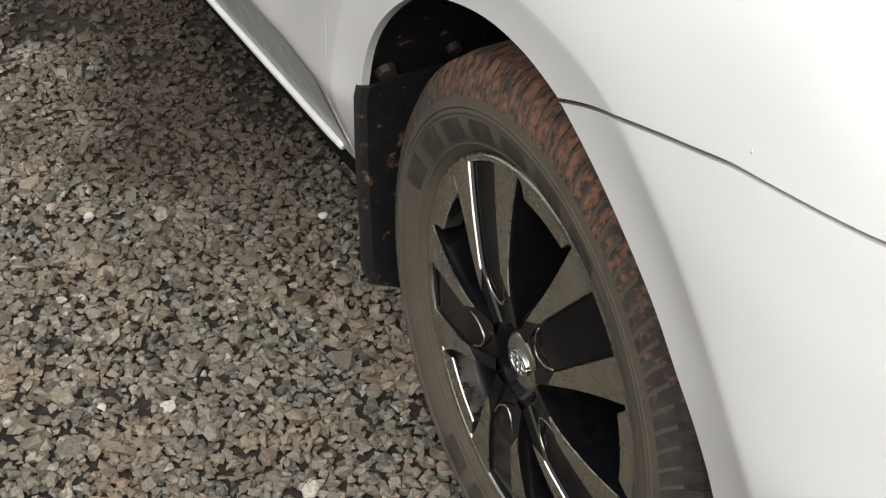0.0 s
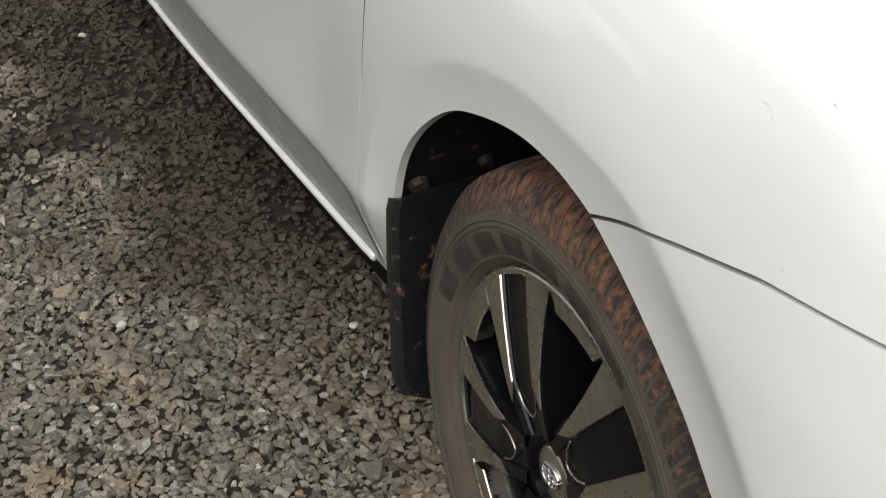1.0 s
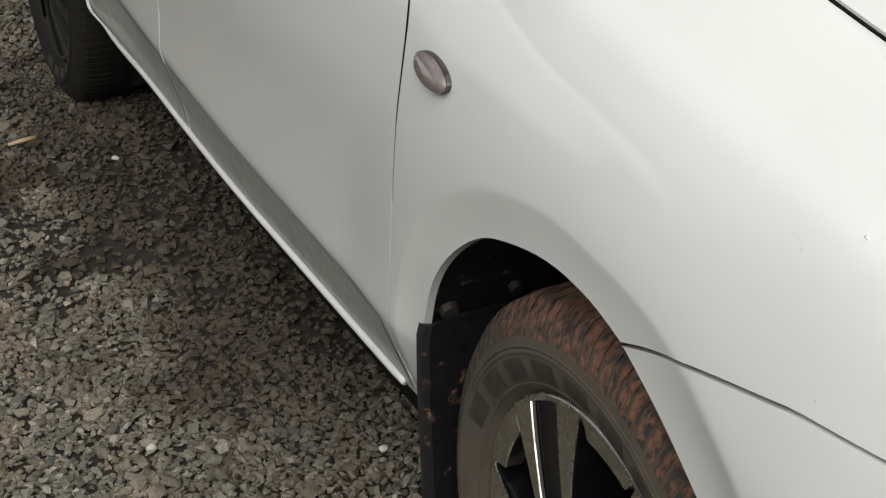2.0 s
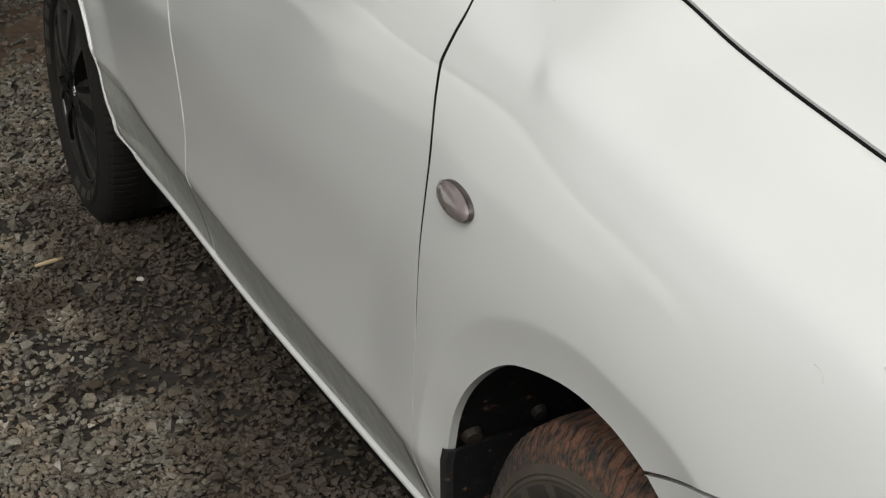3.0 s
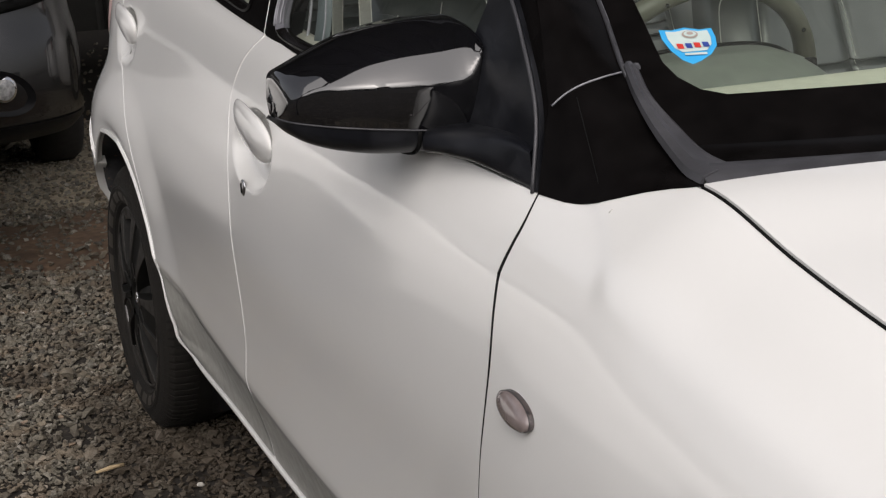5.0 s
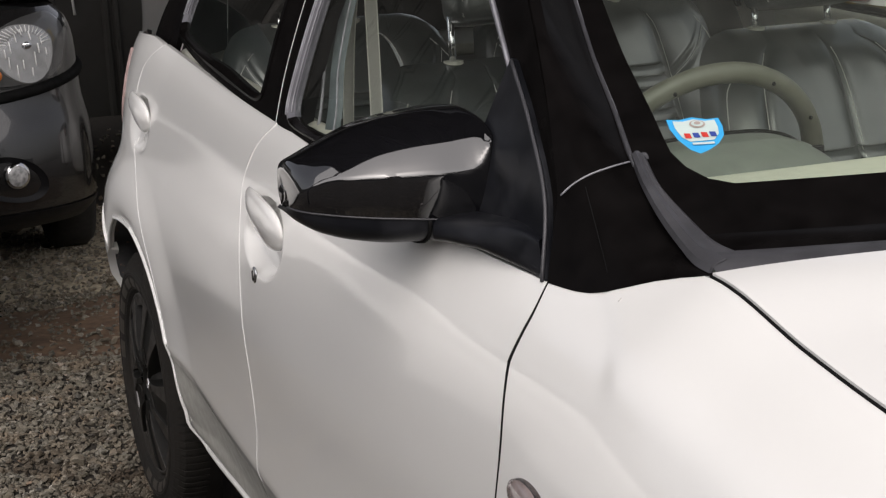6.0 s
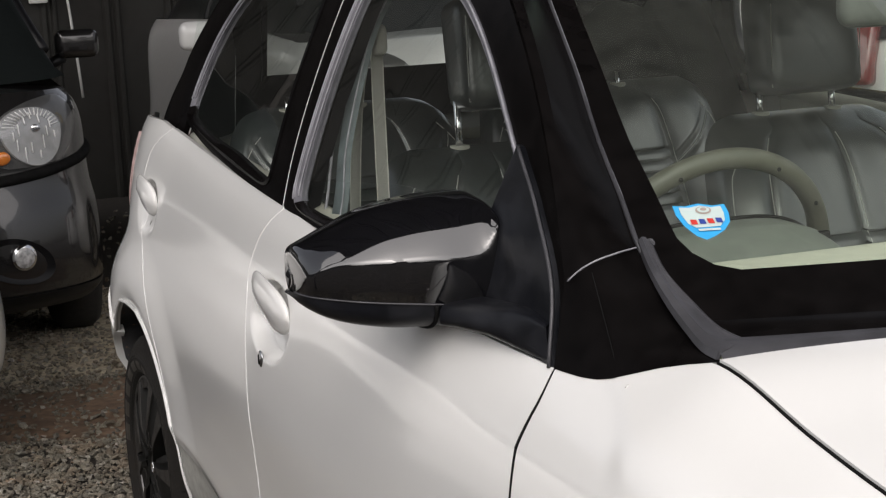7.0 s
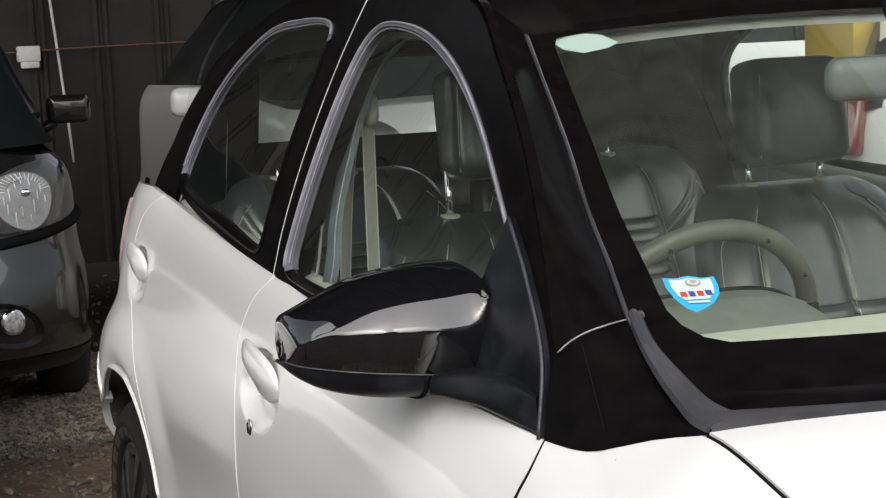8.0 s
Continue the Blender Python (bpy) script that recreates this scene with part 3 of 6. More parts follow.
# windscreen with its black border, cowl, pillars and roof
EDGE = [(-0.674, 0.250, 0.985), (-0.664, 0.370, 1.047), (-0.640, 0.450, 1.086), (-0.614, 0.550, 1.136), (-0.567, 0.700, 1.211), (-0.528, 0.840, 1.282), (-0.483, 1.000, 1.363)]


def screen_point(u, v, out=0.0):
    """u from -1 to 1 across the windscreen, v from 0 at its foot to 1 at its head."""
    e = np.array(EDGE)
    s = (e[:, 1] - 0.25) / 0.75
    x, y, z = [np.interp(v, s, e[:, k]) for k in range(3)]
    bow = 1 - np.abs(u) ** 2.2
    return np.stack([-u * x, y - bow * (0.11 - 0.03 * v + 0.055 * (1 - v) ** 2), z + bow * (0.022 - 0.016 * (1 - v) ** 2) + out + 0 * u], -1)


uu, vv = np.meshgrid(np.linspace(-1, 1, 50), np.linspace(0, 1, 30), indexing="ij")
windscreen = sheet("windscreen", screen_point(uu, vv), DUSTY, car, "clear tinted windscreen")
windscreen.visible_shadow = False


def border_mesh(name, mat, parent, out):
    outer = run([(-1, 0), (1, 0)], [(1, 0), (1, 1)], [(1, 1), (-1, 1)], [(-1, 1), (-1, 0)], n=161)[:-1]
    inner = run([(-0.88, 0.105), (0, 0.10), (0.88, 0.105)], [(0.88, 0.105), (0.92, 0.125), (0.94, 0.18)], [(0.94, 0.18), (0.945, 0.5), (0.935, 0.92)], [(0.935, 0.92), (0.92, 0.94), (0.85, 0.95)], [(0.85, 0.95), (0, 0.955), (-0.85, 0.95)], [(-0.85, 0.95), (-0.92, 0.94), (-0.935, 0.92)], [(-0.935, 0.92), (-0.945, 0.5), (-0.94, 0.18)], [(-0.94, 0.18), (-0.92, 0.125), (-0.88, 0.105)], n=161)[:-1]
    ring = np.stack([outer + (inner - outer) * k for k in (0, 0.33, 0.66, 1)], 1)
    return sheet(name, screen_point(ring[..., 0], ring[..., 1], out), mat, parent, "black printed border", closed=True)


border_mesh("border", SATIN, windscreen, 0.0015)

for side in (-1, 1):
    a = run([(0.362, 0.940), (0.380, 1.022)], [(0.380, 1.022), (0.466, 1.114), (0.574, 1.211), (0.744, 1.326), (0.885, 1.402), (1.04, 1.430)], n=60)
    A = on_glass(side, a, 0.001)
    e = np.array([(-0.690, 0.168, 0.973), (-0.682, 0.205, 0.975)] + EDGE)
    e = e * (-side, 1, 1)
    E_ = run(list(map(tuple, e)), n=60)
    E_[:, 0] -= side * 0.004
    rows = []
    for k in np.linspace(0, 1, 9):
        p = A + (E_ - A) * k
        p[:, 0] += side * 0.011 * math.sin(k * math.pi)
        p[:, 2] += 0.008 * math.sin(k * math.pi)
        rows.append(p)
    # the foot follows the wing's edge
    foot = run(PILLAR_FOOT, n=9)
    F = on_body(side, foot, 0.001)
    for k in range(9):
        w = np.clip(1 - np.arange(60) / 14.0, 0, 1)[:, None] ** 1.5
        rows[k] = rows[k] * (1 - w) + (rows[k] - rows[k][0] + F[k]) * w
    sheet("pillar", np.stack(rows, 1), SATIN, car, "gloss black windscreen pillar", depth=0.014)
    tube("glass_edge", rows[-1][12:] + (0, -0.001, 0.0022), 0.0011, PALETRIM, car, "pale edge of the windscreen glass", sides=6)

# roof
rows = []
for y in np.linspace(0.97, 2.86, 50):
    xs = float(glass_x(y, 1.43)) if y > 1.08 else float(np.interp(y, [0.97, 1.08], [0.49, glass_x(1.08, 1.43)]))
    edge = float(spline([(0.97, 1.355), (1.05, 1.418), (1.3, 1.432), (1.7, 1.446), (2.0, 1.43), (2.3, 1.40), (2.6, 1.38), (2.86, 1.36)])(y))
    u = np.linspace(-1, 1, 41)
    crown = float(spline([(0.97, 0.028), (1.2, 0.045), (1.6, 0.062), (2.2, 0.06), (2.86, 0.03)])(y))
    rows.append(np.stack([xs * u, y - 0.085 * (1 - u ** 2) * max(0.0, 1 - (y - 0.97) / 0.4), edge + crown * (1 - np.abs(u) ** 2.4)], 1))
sheet("roof", np.stack(rows, 1), SATIN, car, "gloss black roof", depth=0.02, inward=(0, 0, -1))
hl = np.stack(rows, 1) * (0.97, 1, 1) - (0, 0, 0.035)
sheet("headliner", hl, HEADLINER, car, "grey cloth headliner")

# tailgate and rear corners
for side in (-1, 1):
    zz = np.linspace(1.035, 1.398, 36)
    yf = np.interp(zz, [1.03, 1.083, 1.20, 1.335, 1.395], [2.358, 2.356, 2.348, 2.262, 2.12])
    wide = spline([(1.03, 0.722), (1.06, 0.712), (1.115, 0.688), (1.17, 0.658), (1.25, 0.622), (1.32, 0.585), (1.36, 0.562), (1.40, 0.538)])(zz)
    first = glass_x(yf, zz) - 0.004
    cols = [np.stack([side * (first + (wide - first) * k), yf + q, zz], 1) for q, k in ((0, 0), (0.03, 0.45), (0.07, 0.80), (0.12, 1.0))]
    cols += [np.stack([side * (wide - 0.03), yf + 0.22, zz], 1), np.stack([side * (wide - 0.09), yf + 0.34, zz], 1), np.stack([side * (wide - 0.17), yf + 0.43, zz], 1)]
    sheet("rear_corner", np.stack(cols, 1), SATIN, car, "gloss black corner beside the rear window", depth=0.012)
    a = run([(2.35, 1.09), (2.345, 1.20), (2.255, 1.338), (2.10, 1.40)], n=30)
    e = run([(2.80, 1.03), (2.79, 1.15), (2.77, 1.28), (2.76, 1.36)], n=30)
    g = coons(a, e, run([tuple(a[0]), tuple(e[0])], n=20), run([tuple(a[-1]), tuple(e[-1])], n=20))
    sheet("rear_pillar", on_glass(side, g), SATIN, car, "gloss black rear pillar", depth=0.015)
    g = coons(run([(2.50, 1.045), (2.93, 0.99)], n=16), run([(2.60, 0.84), (2.965, 0.78)], n=16), run([(2.50, 1.045), (2.52, 0.93), (2.60, 0.84)], n=12), run([(2.93, 0.99), (2.965, 0.78)], n=12))
    sheet("tail_lamp", on_body(side, g, 0.005), PALELENS, car, "pale clear-pink tail lamp", depth=0.03)
uu, vv = np.meshgrid(np.linspace(-1, 1, 30), np.linspace(0, 1, 20), indexing="ij")
xs = np.interp(vv, [0, 0.5, 1], [0.62, 0.58, 0.52])
zs, ys = 0.74 + 0.64 * vv, np.interp(vv, [0, 0.45, 1], [2.97, 2.94, 2.83])
tail = np.stack([xs * uu, ys - 0.06 * uu ** 2, zs], -1)
sheet("tailgate", tail[:, :10], WHITE, car, depth=0.02, inward=(0, -1, 0))
tg = sheet("rear_window", tail[:, 9:], GLASS, car, "clear tinted rear window")
tg.visible_shadow = False

# dark floor and wheel housings
box_part("underbody", (1.30, 3.3, 0.06), (0, 1.15, 0.24), DARK, car, bevel=0.01)
box_part("bulkhead", (1.0, 0.9, 0.5), (0, -0.15, 0.55), DARK, car, bevel=0.03)
for side in (-1, 1):
    for cy, r0, front in ((0, 0.375, True), (2.46, 0.395, False)):
        verts, faces = [], []
        angs = np.radians(np.linspace(-25, 205, 40))
        for a in angs:
            for x in (0.835, 0.80, 0.70, 0.55):
                xx = min(x, float(body_x(cy + r0 * math.cos(a), 0.29 + r0 * math.sin(a))) - 0.012)
                verts.append((side * xx, cy + r0 * math.cos(a) * 1.0, 0.29 + r0 * math.sin(a)))
        for k in range(39):
            for j in range(3):
                faces.append((k * 4 + j, k * 4 + j + 1, k * 4 + j + 5, k * 4 + j + 4))
        inner = [(side * 0.55, cy, 0.29)]
        verts += inner
        faces += [(k * 4 + 3, (k + 1) * 4 + 3, len(verts) - 1) for k in range(39)]
        mesh_part("wheel_arch_liner", verts, faces, LINER, car, "black plastic liner spattered with mud")

BARREL = material("dirty_black_barrel", (0.006, 0.006, 0.007), 0.20, var=0.4, scale=40, spec=0.45)


# ---- wheels: machined twin spokes on gloss black ----
def car_wheel(parent, at, side, muddy, turn=0.0):
    """A wheel about the x axis, its face towards side * x."""
    prof = [(0.060, 0.206), (0.069, 0.207), (0.077, 0.214), (0.0835, 0.224), (0.0872, 0.238), (0.0865, 0.255), (0.081, 0.272), (0.074, 0.284), (0.062, 0.294), (0.040, 0.2985), (0.0, 0.300), (-0.040, 0.2985), (-0.064, 0.294), (-0.085, 0.27), (-0.092, 0.24), (-0.08, 0.21), (-0.06, 0.205)]
    wall_r, wall_x = [p[1] for p in prof[:8]], [p[0] for p in prof[:8]]
    rubber, bare, black = (RUBBER, ALLOY, GLOSS) if muddy else (DARKRUBBER, SHADEDALLOY, DULLBLACK)
    wheel = revolve("wheel", [(-0.08, 0.192), (-0.06, 0.186), (0.02, 0.180), (0.050, 0.190)], BARREL, parent, "black alloy wheel with machined twin spokes")
    wheel.matrix_local = pose(*at) @ pose(0, 0, 0, 0, 0, 180 if side < 0 else 0) @ pose(0, 0, 0, turn)
    revolve("rim_well", [(0.02, 0.180), (0.045, 0.190), (0.0725, 0.1978)], BARREL, wheel, sides=72)
    revolve("rim_lip", [(0.0725, 0.1978), (0.0742, 0.1985), (0.0755, 0.202), (0.073, 0.2065), (0.060, 0.2065)], bare, wheel, "bare metal rim lip", sides=96)
    revolve("sidewall", prof[:8], rubber, wheel, "dusty tyre sidewall", sides=96)
    revolve("tread", prof[7:], TREAD if muddy else rubber, wheel, "tread caked with red mud" if muddy else "worn tyre tread", sides=96)
    # raised ring and shoulder ribs
    for r0, w0 in ((0.2485, 0.0030), (0.2535, 0.0016), (0.2165, 0.0020)):
        x0 = float(np.interp(r0, wall_r, wall_x))
        revolve("bead_ring", [(x0 - 0.0005, r0 - w0), (x0 + 0.0016, r0 - w0 * 0.5), (x0 + 0.0016, r0 + w0 * 0.5), (x0 - 0.0005, r0 + w0)], rubber, wheel, sides=96)
    n_lug = 100
    pts = [(0.0842, 0.262, 0.0), (0.0812, 0.272, 0.020), (0.0742, 0.2845, 0.036), (0.0625, 0.2945, 0.046), (0.040, 0.2990, 0.054), (0.012, 0.3003, 0.060)]
    verts, faces = [], []
    for x, r, w in pts:
        for dw in (0.0, 0.048 if x > 0.07 else 0.036):
            for lift in (0.0, 0.0006 if x > 0.07 else 0.0022):
                rr, xx = r + lift * 0.9, x + lift * 0.5
                verts.append((xx, rr * math.cos(w + dw), rr * math.sin(w + dw)))
    for j in range(len(pts) - 1):
        o, q = 4 * j, 4 * (j + 1)
        faces += [(o + 1, o + 3, q + 3, q + 1), (o, o + 1, q + 1, q), (o + 3, o + 2, q + 2, q + 3)]
    lug = mesh_part("tread_lug", verts, faces, TREAD if muddy else rubber, wheel, smooth=False)
    for k in range(1, n_lug):
        o = new("tread_lug", lug.data)
        o.parent, o.matrix_local = wheel, pose(0, 0, 0, 360 * k / n_lug)
    # lettering of the maker drawn as plain bars
    for a0 in (106, 286):
        for k in range(7):
            a = radians(a0 + (k - 3) * 15.5)
            bm = bmesh.new()
            n = 5
            ring = []
            for r in (0.2215, 0.2285, 0.2355, 0.2425):
                for j in range(n):
                    w = a + radians((j / (n - 1) - 0.5) * 10.5)
                    x = float(np.interp(r, wall_r, wall_x)) + 0.0012
                    ring.append(bm.verts.new((x, r * math.cos(w), r * math.sin(w))))
            for i in range(3):
                for j in range(n * i, n * i + n - 1):
                    bm.faces.new((ring[j], ring[j + 1], ring[n + j + 1], ring[n + j]))
            part("lettering_bar", bm, LETTER, wheel)
    # spokes: five black twins, each a trough between two machined blades that crown towards the hub
    crown = spline([(0.03, 0.080), (0.06, 0.0865), (0.09, 0.0868), (0.13, 0.0835), (0.17, 0.0785), (0.20, 0.0738)])
    for k in range(5):
        c = radians(116 + 72 * k)

        def at_(r, off, x):
            # off: metres across the spoke's middle line
            return (x, (r * math.cos(c) - off * math.sin(c)), (r * math.sin(c) + off * math.cos(c)))
        steps = []
        for q in np.linspace(0, 1, 8):
            near, far_ = np.array((0.094, 0.0225)) * (1 - q) + np.array((0.1975, 0.0290)) * q, np.array((0.072, 0.0315)) * (1 - q) + np.array((0.1895, 0.0735)) * q
            far_[1] -= 0.004 * math.sin(math.pi * q)
            steps.append((near, far_))
        bm = bmesh.new()
        rows = []
        for near, far_ in [(np.array((0.040, 0.014)), np.array((0.038, 0.026)))] + steps:
            xn, xf = float(crown(near[0])), float(crown(np.hypot(*far_)))
            floor_x = xn - 0.0050
            half = [(far_[0], far_[1] + 0.008, 0.018), (far_[0], far_[1] + 0.0012, xf - 0.0045), (far_[0], far_[1], xf - 0.0015), (near[0], near[1], xn - 0.0015), (near[0], near[1] - 0.0015, xn - 0.004), (near[0], near[1] - 0.0022, floor_x + 0.0006), (near[0], near[1] * 0.80, floor_x)]
            rows.append([bm.verts.new(at_(*v)) for v in half] + [bm.verts.new(at_(u, -o, xx)) for u, o, xx in half[::-1]])
        for p, q in zip(rows, rows[1:]):
            for j in range(13):
                bm.faces.new((p[j], p[j + 1], q[j + 1], q[j]))
        part("spoke", bm, black, wheel, sharp=25)
        for s in (-1, 1):
            bm = bmesh.new()
            rows = []
            for near, far_ in steps:
                xn, xf = float(crown(near[0])), float(crown(np.hypot(*far_)))
                rows.append([bm.verts.new(at_(u, s * o, xx)) for u, o, xx in ((near[0], near[1] + 0.0002, xn - 0.0014), (near[0], near[1] + 0.0008, xn), (far_[0], far_[1] - 0.0008, xf), (far_[0], far_[1] - 0.0002, xf - 0.0014))])
            for p, q in zip(rows, rows[1:]):
                for j in range(3):
                    bm.faces.new((p[j], p[j + 1], q[j + 1], q[j]))
            bm.faces.new(rows[0])
            part("machined_blade", bm, bare, wheel, "bare machined metal with dust", smooth=False)
        # worn edge where the twin meets the hub
        worn = [at_(u, o, float(crown(u)) - 0.004) for u, o in ((0.086, -0.020), (0.070, -0.013), (0.060, 0.0), (0.070, 0.013), (0.086, 0.020))]
        tube("worn_edge", run(worn, n=14), 0.0011, bare, wheel, sides=5)
        # machined face of the rim between the twins, notched beside each blade
        bm = bmesh.new()
        rows = []
        for q in np.linspace(-1, 1, 25):
            w = c + radians(36 + 13.6 * q)
            r_in = 0.1965 - 0.0175 * float(step(1.0, 0.80, abs(q)))
            rows.append([bm.verts.new((xx, r * math.cos(w), r * math.sin(w))) for r, xx in ((r_in, 0.052), (r_in, 0.0715), (r_in + 0.0008, 0.0728), (0.1985, 0.0740))])
        for p, q in zip(rows, rows[1:]):
            for j in range(3):
                f = bm.faces.new((p[j], p[j + 1], q[j + 1], q[j]))
        part("rim_face", bm, bare, wheel, "bare machined rim face", smooth=False)
        # lug nut in its pocket
        bm = bmesh.new()
        m = c + radians(36)
        bmesh.ops.create_cone(bm, cap_ends=True, segments=6, radius1=0.011, radius2=0.009, depth=0.03, matrix=Matrix.Translation((0.045, 0.054 * math.cos(m), 0.054 * math.sin(m))) @ Euler((0, radians(90), 0)).to_matrix().to_4x4())
        part("lug_nut", bm, CHROME, wheel, "chrome lug nut", smooth=False)
    revolve("hub", [(0.030, 0.074), (0.060, 0.068), (0.076, 0.056), (0.079, 0.046), (0.077, 0.038), (0.066, 0.034), (0.064, 0.001)], black, wheel, "black hub", sides=60)
    revolve("hub_cap", [(0.058, 0.0315), (0.069, 0.0310), (0.073, 0.0285), (0.0742, 0.024), (0.0748, 0.012), (0.075, 0.0005)], bare, wheel, "round hub cap with a chrome emblem", sides=40)
    for a0, b0 in ((0.0165, 0.0115), (0.0165, 0.0042), (0.0048, 0.0115)):
        ring = [(0.0760, a0 * math.cos(a), b0 * math.sin(a)) for a in np.linspace(0, 2 * math.pi, 28, endpoint=False)]
        tube("emblem", ring, 0.0019, CHROME, wheel, sides=6, closed=True)
    revolve("brake_disc", [(-0.01, 0.07), (-0.01, 0.125), (-0.03, 0.125)], RUST, wheel, "dull brake disc", sides=40)
    revolve("back_plate", [(-0.05, 0.001), (-0.05, 0.186)], DARK, wheel, sides=32)
    return wheel


car_wheel(car, (-0.742, 0.0, 0.295), -1, True)
car_wheel(car, (0.742, 0.0, 0.295), 1, True)
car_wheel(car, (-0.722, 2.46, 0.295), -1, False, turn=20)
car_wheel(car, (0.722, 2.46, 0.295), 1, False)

# ---- door mirror ----
def door_mirror(side, parent):
    front_y = spline([(0, 0.672), (0.002, 0.655), (0.006, 0.642), (0.015, 0.629), (0.04, 0.615), (0.07, 0.607), (0.13, 0.596), (0.25, 0.578), (0.45, 0.559), (0.70, 0.549), (0.88, 0.549), (0.94, 0.553), (0.97, 0.560), (0.985, 0.571), (0.995, 0.592), (1, 0.640)])
    top = spline([(0, 1.026), (0.002, 1.032), (0.006, 1.037), (0.015, 1.041), (0.03, 1.044), (0.06, 1.047), (0.10, 1.051), (0.20, 1.061), (0.41, 1.079), (0.63, 1.088), (0.82, 1.091), (0.92, 1.091), (0.96, 1.0885), (0.985, 1.083), (1, 1.070)])
    ridge = spline([(0, 1.006), (0.03, 1.014), (0.08, 1.023), (0.2, 1.030), (0.5, 1.030), (0.78, 1.029), (0.86, 1.033), (0.92, 1.046), (0.96, 1.062), (0.985, 1.066), (1, 1.058)])
    seam = spline([(0, 0.992), (0.18, 0.987), (0.55, 0.979), (1, 0.968)])
    foot = spline([(0, 0.985), (0.03, 0.977), (0.07, 0.970), (0.14, 0.961), (0.28, 0.951), (0.5, 0.944), (0.70, 0.943), (1, 0.950)])
    s = 0.5 - 0.5 * np.cos(np.linspace(0, math.pi, 64))

    def loft(profile):
        rows = [profile(float(q)) for q in s]
        g = np.empty((len(s) + 2, len(rows[0]), 3))
        for i, (q, p) in enumerate(zip(s, rows)):
            g[i + 1, :, 0] = side * (0.951 - 0.222 * q)
            g[i + 1, :, 1:] = p
        for i, j, out in ((0, 1, 0.004), (-1, -2, -0.003)):      # rounded ends, closed
            g[i] = g[j].mean(0) + (side * out, 0, 0)
        return g

    def cap(q):
        f, t, r, b = [float(h(q)) for h in (front_y, top, ridge, seam)]
        back = 0.690
        return run([(back, t - 0.003), (back + (f - back) * 0.30, t), (back + (f - back) * 0.56, r + (t - r) * 0.86), (back + (f - back) * 0.80, r + (t - r) * 0.56), (back + (f - back) * 0.93, r + (t - r) * 0.24), (f, r)], [(f, r), (f + 0.0008, r - (r - b) * 0.25), (f + 0.004, r - (r - b) * 0.65), (f + 0.011, b)], n=48)

    def lower(q):
        f, b, z = [float(h(q)) for h in (front_y, seam, foot)]
        f = min(f + 0.012, 0.683)
        return run([(f, b - 0.0015), (f + 0.003, b + (z - b) * 0.45), (f + (0.69 - f) * 0.22, z + (b - z) * 0.12), (f + (0.69 - f) * 0.55, z), (0.688, z + 0.006)], n=24)
    m = sheet("mirror", loft(cap), BLACK, parent, "gloss black door mirror cap", depth=0.003, inward=(0, 1, 0))
    low = loft(lower)
    sheet("lower_shell", low, DUSTYBLACK, m, "satin black lower shell", depth=0.003, inward=(0, 1, 0))
    tube("seam_bead", low[3:-3, 0] + (0, -0.0012, 0.0008), 0.0011, TRIM, m, sides=6)
    gap = int(np.searchsorted(s, 0.61)) + 1
    tube("fold_gap", low[gap] + (0, -0.0006, -0.0004), 0.0026, DARK, m, sides=6)
    c = loft(cap)
    back = np.stack([c[1:-1, 0], low[1:-1, -1]], 1)
    sheet("mirror_glass", back + (0, -0.004, 0), CHROME, m, "mirror glass")
    # the arm sweeps down from the shell to the corner plate
    upper = run([(0.8130, 0.5540, 0.9770), (0.8020, 0.5260, 0.9800), (0.7930, 0.4980, 0.9815), (0.7845, 0.4690, 0.9835), (0.7770, 0.4414, 0.9850), (0.7710, 0.4144, 0.9835), (0.7645, 0.3857, 0.9759)], n=30)
    under = run([(0.8135, 0.5560, 0.9515), (0.8070, 0.5350, 0.9530), (0.8038, 0.516, 0.9538), (0.7927, 0.4818, 0.9528), (0.7834, 0.4504, 0.9486), (0.7735, 0.4144, 0.943), (0.7641, 0.3767, 0.9375)], n=30)
    reach = np.linspace(1, 0, 30)[:, None] * np.array((-0.030, 0.030, 0.0)) + np.array((-0.012, 0.010, 0.0))
    out = np.sin(np.linspace(0.25, 1, 30) * math.pi)[:, None] * np.array((0.006, -0.006, 0.0))
    rings = [upper + reach, upper + reach * 0.35 + (0, 0, 0.001), upper + (0, 0, -0.0015), upper + (under - upper) * 0.30 + out * 0.8, upper + (under - upper) * 0.65 + out, under + (0, 0, 0.004) + out * 0.4, under + reach * 0.12, under + reach]
    rings = np.stack(rings, 1) * (side, 1, 1)
    sheet("arm", np.stack([run([tuple(p) for p in row], n=26) for row in rings]), DUSTYBLACK, m, "dusty satin black arm", depth=0.003, inward=(-side, 1, 0))
    # the plate at the window's front corner
    a = run([(0.368, 0.936), (0.388, 1.00), (0.470, 1.083), (0.556, 1.145)], n=24)
    e = run([(0.62, 0.952), (0.612, 1.00), (0.585, 1.09), (0.566, 1.147)], n=24)
    g = np.stack([a + (e - a) * k for k in np.linspace(0, 1, 8)], 1)
    sheet("corner_plate", on_glass(side, g, 0.006), DUSTYBLACK, m, "dusty matt black corner plate", depth=0.01)
    tube("corner_bead", on_glass(side, a + (0.003, 0.0), 0.008), 0.0023, TRIM, m, "grey rubber bead", sides=6)


for side, f in ((-1, front_door), (1, doors[0])):
    door_mirror(side, f)


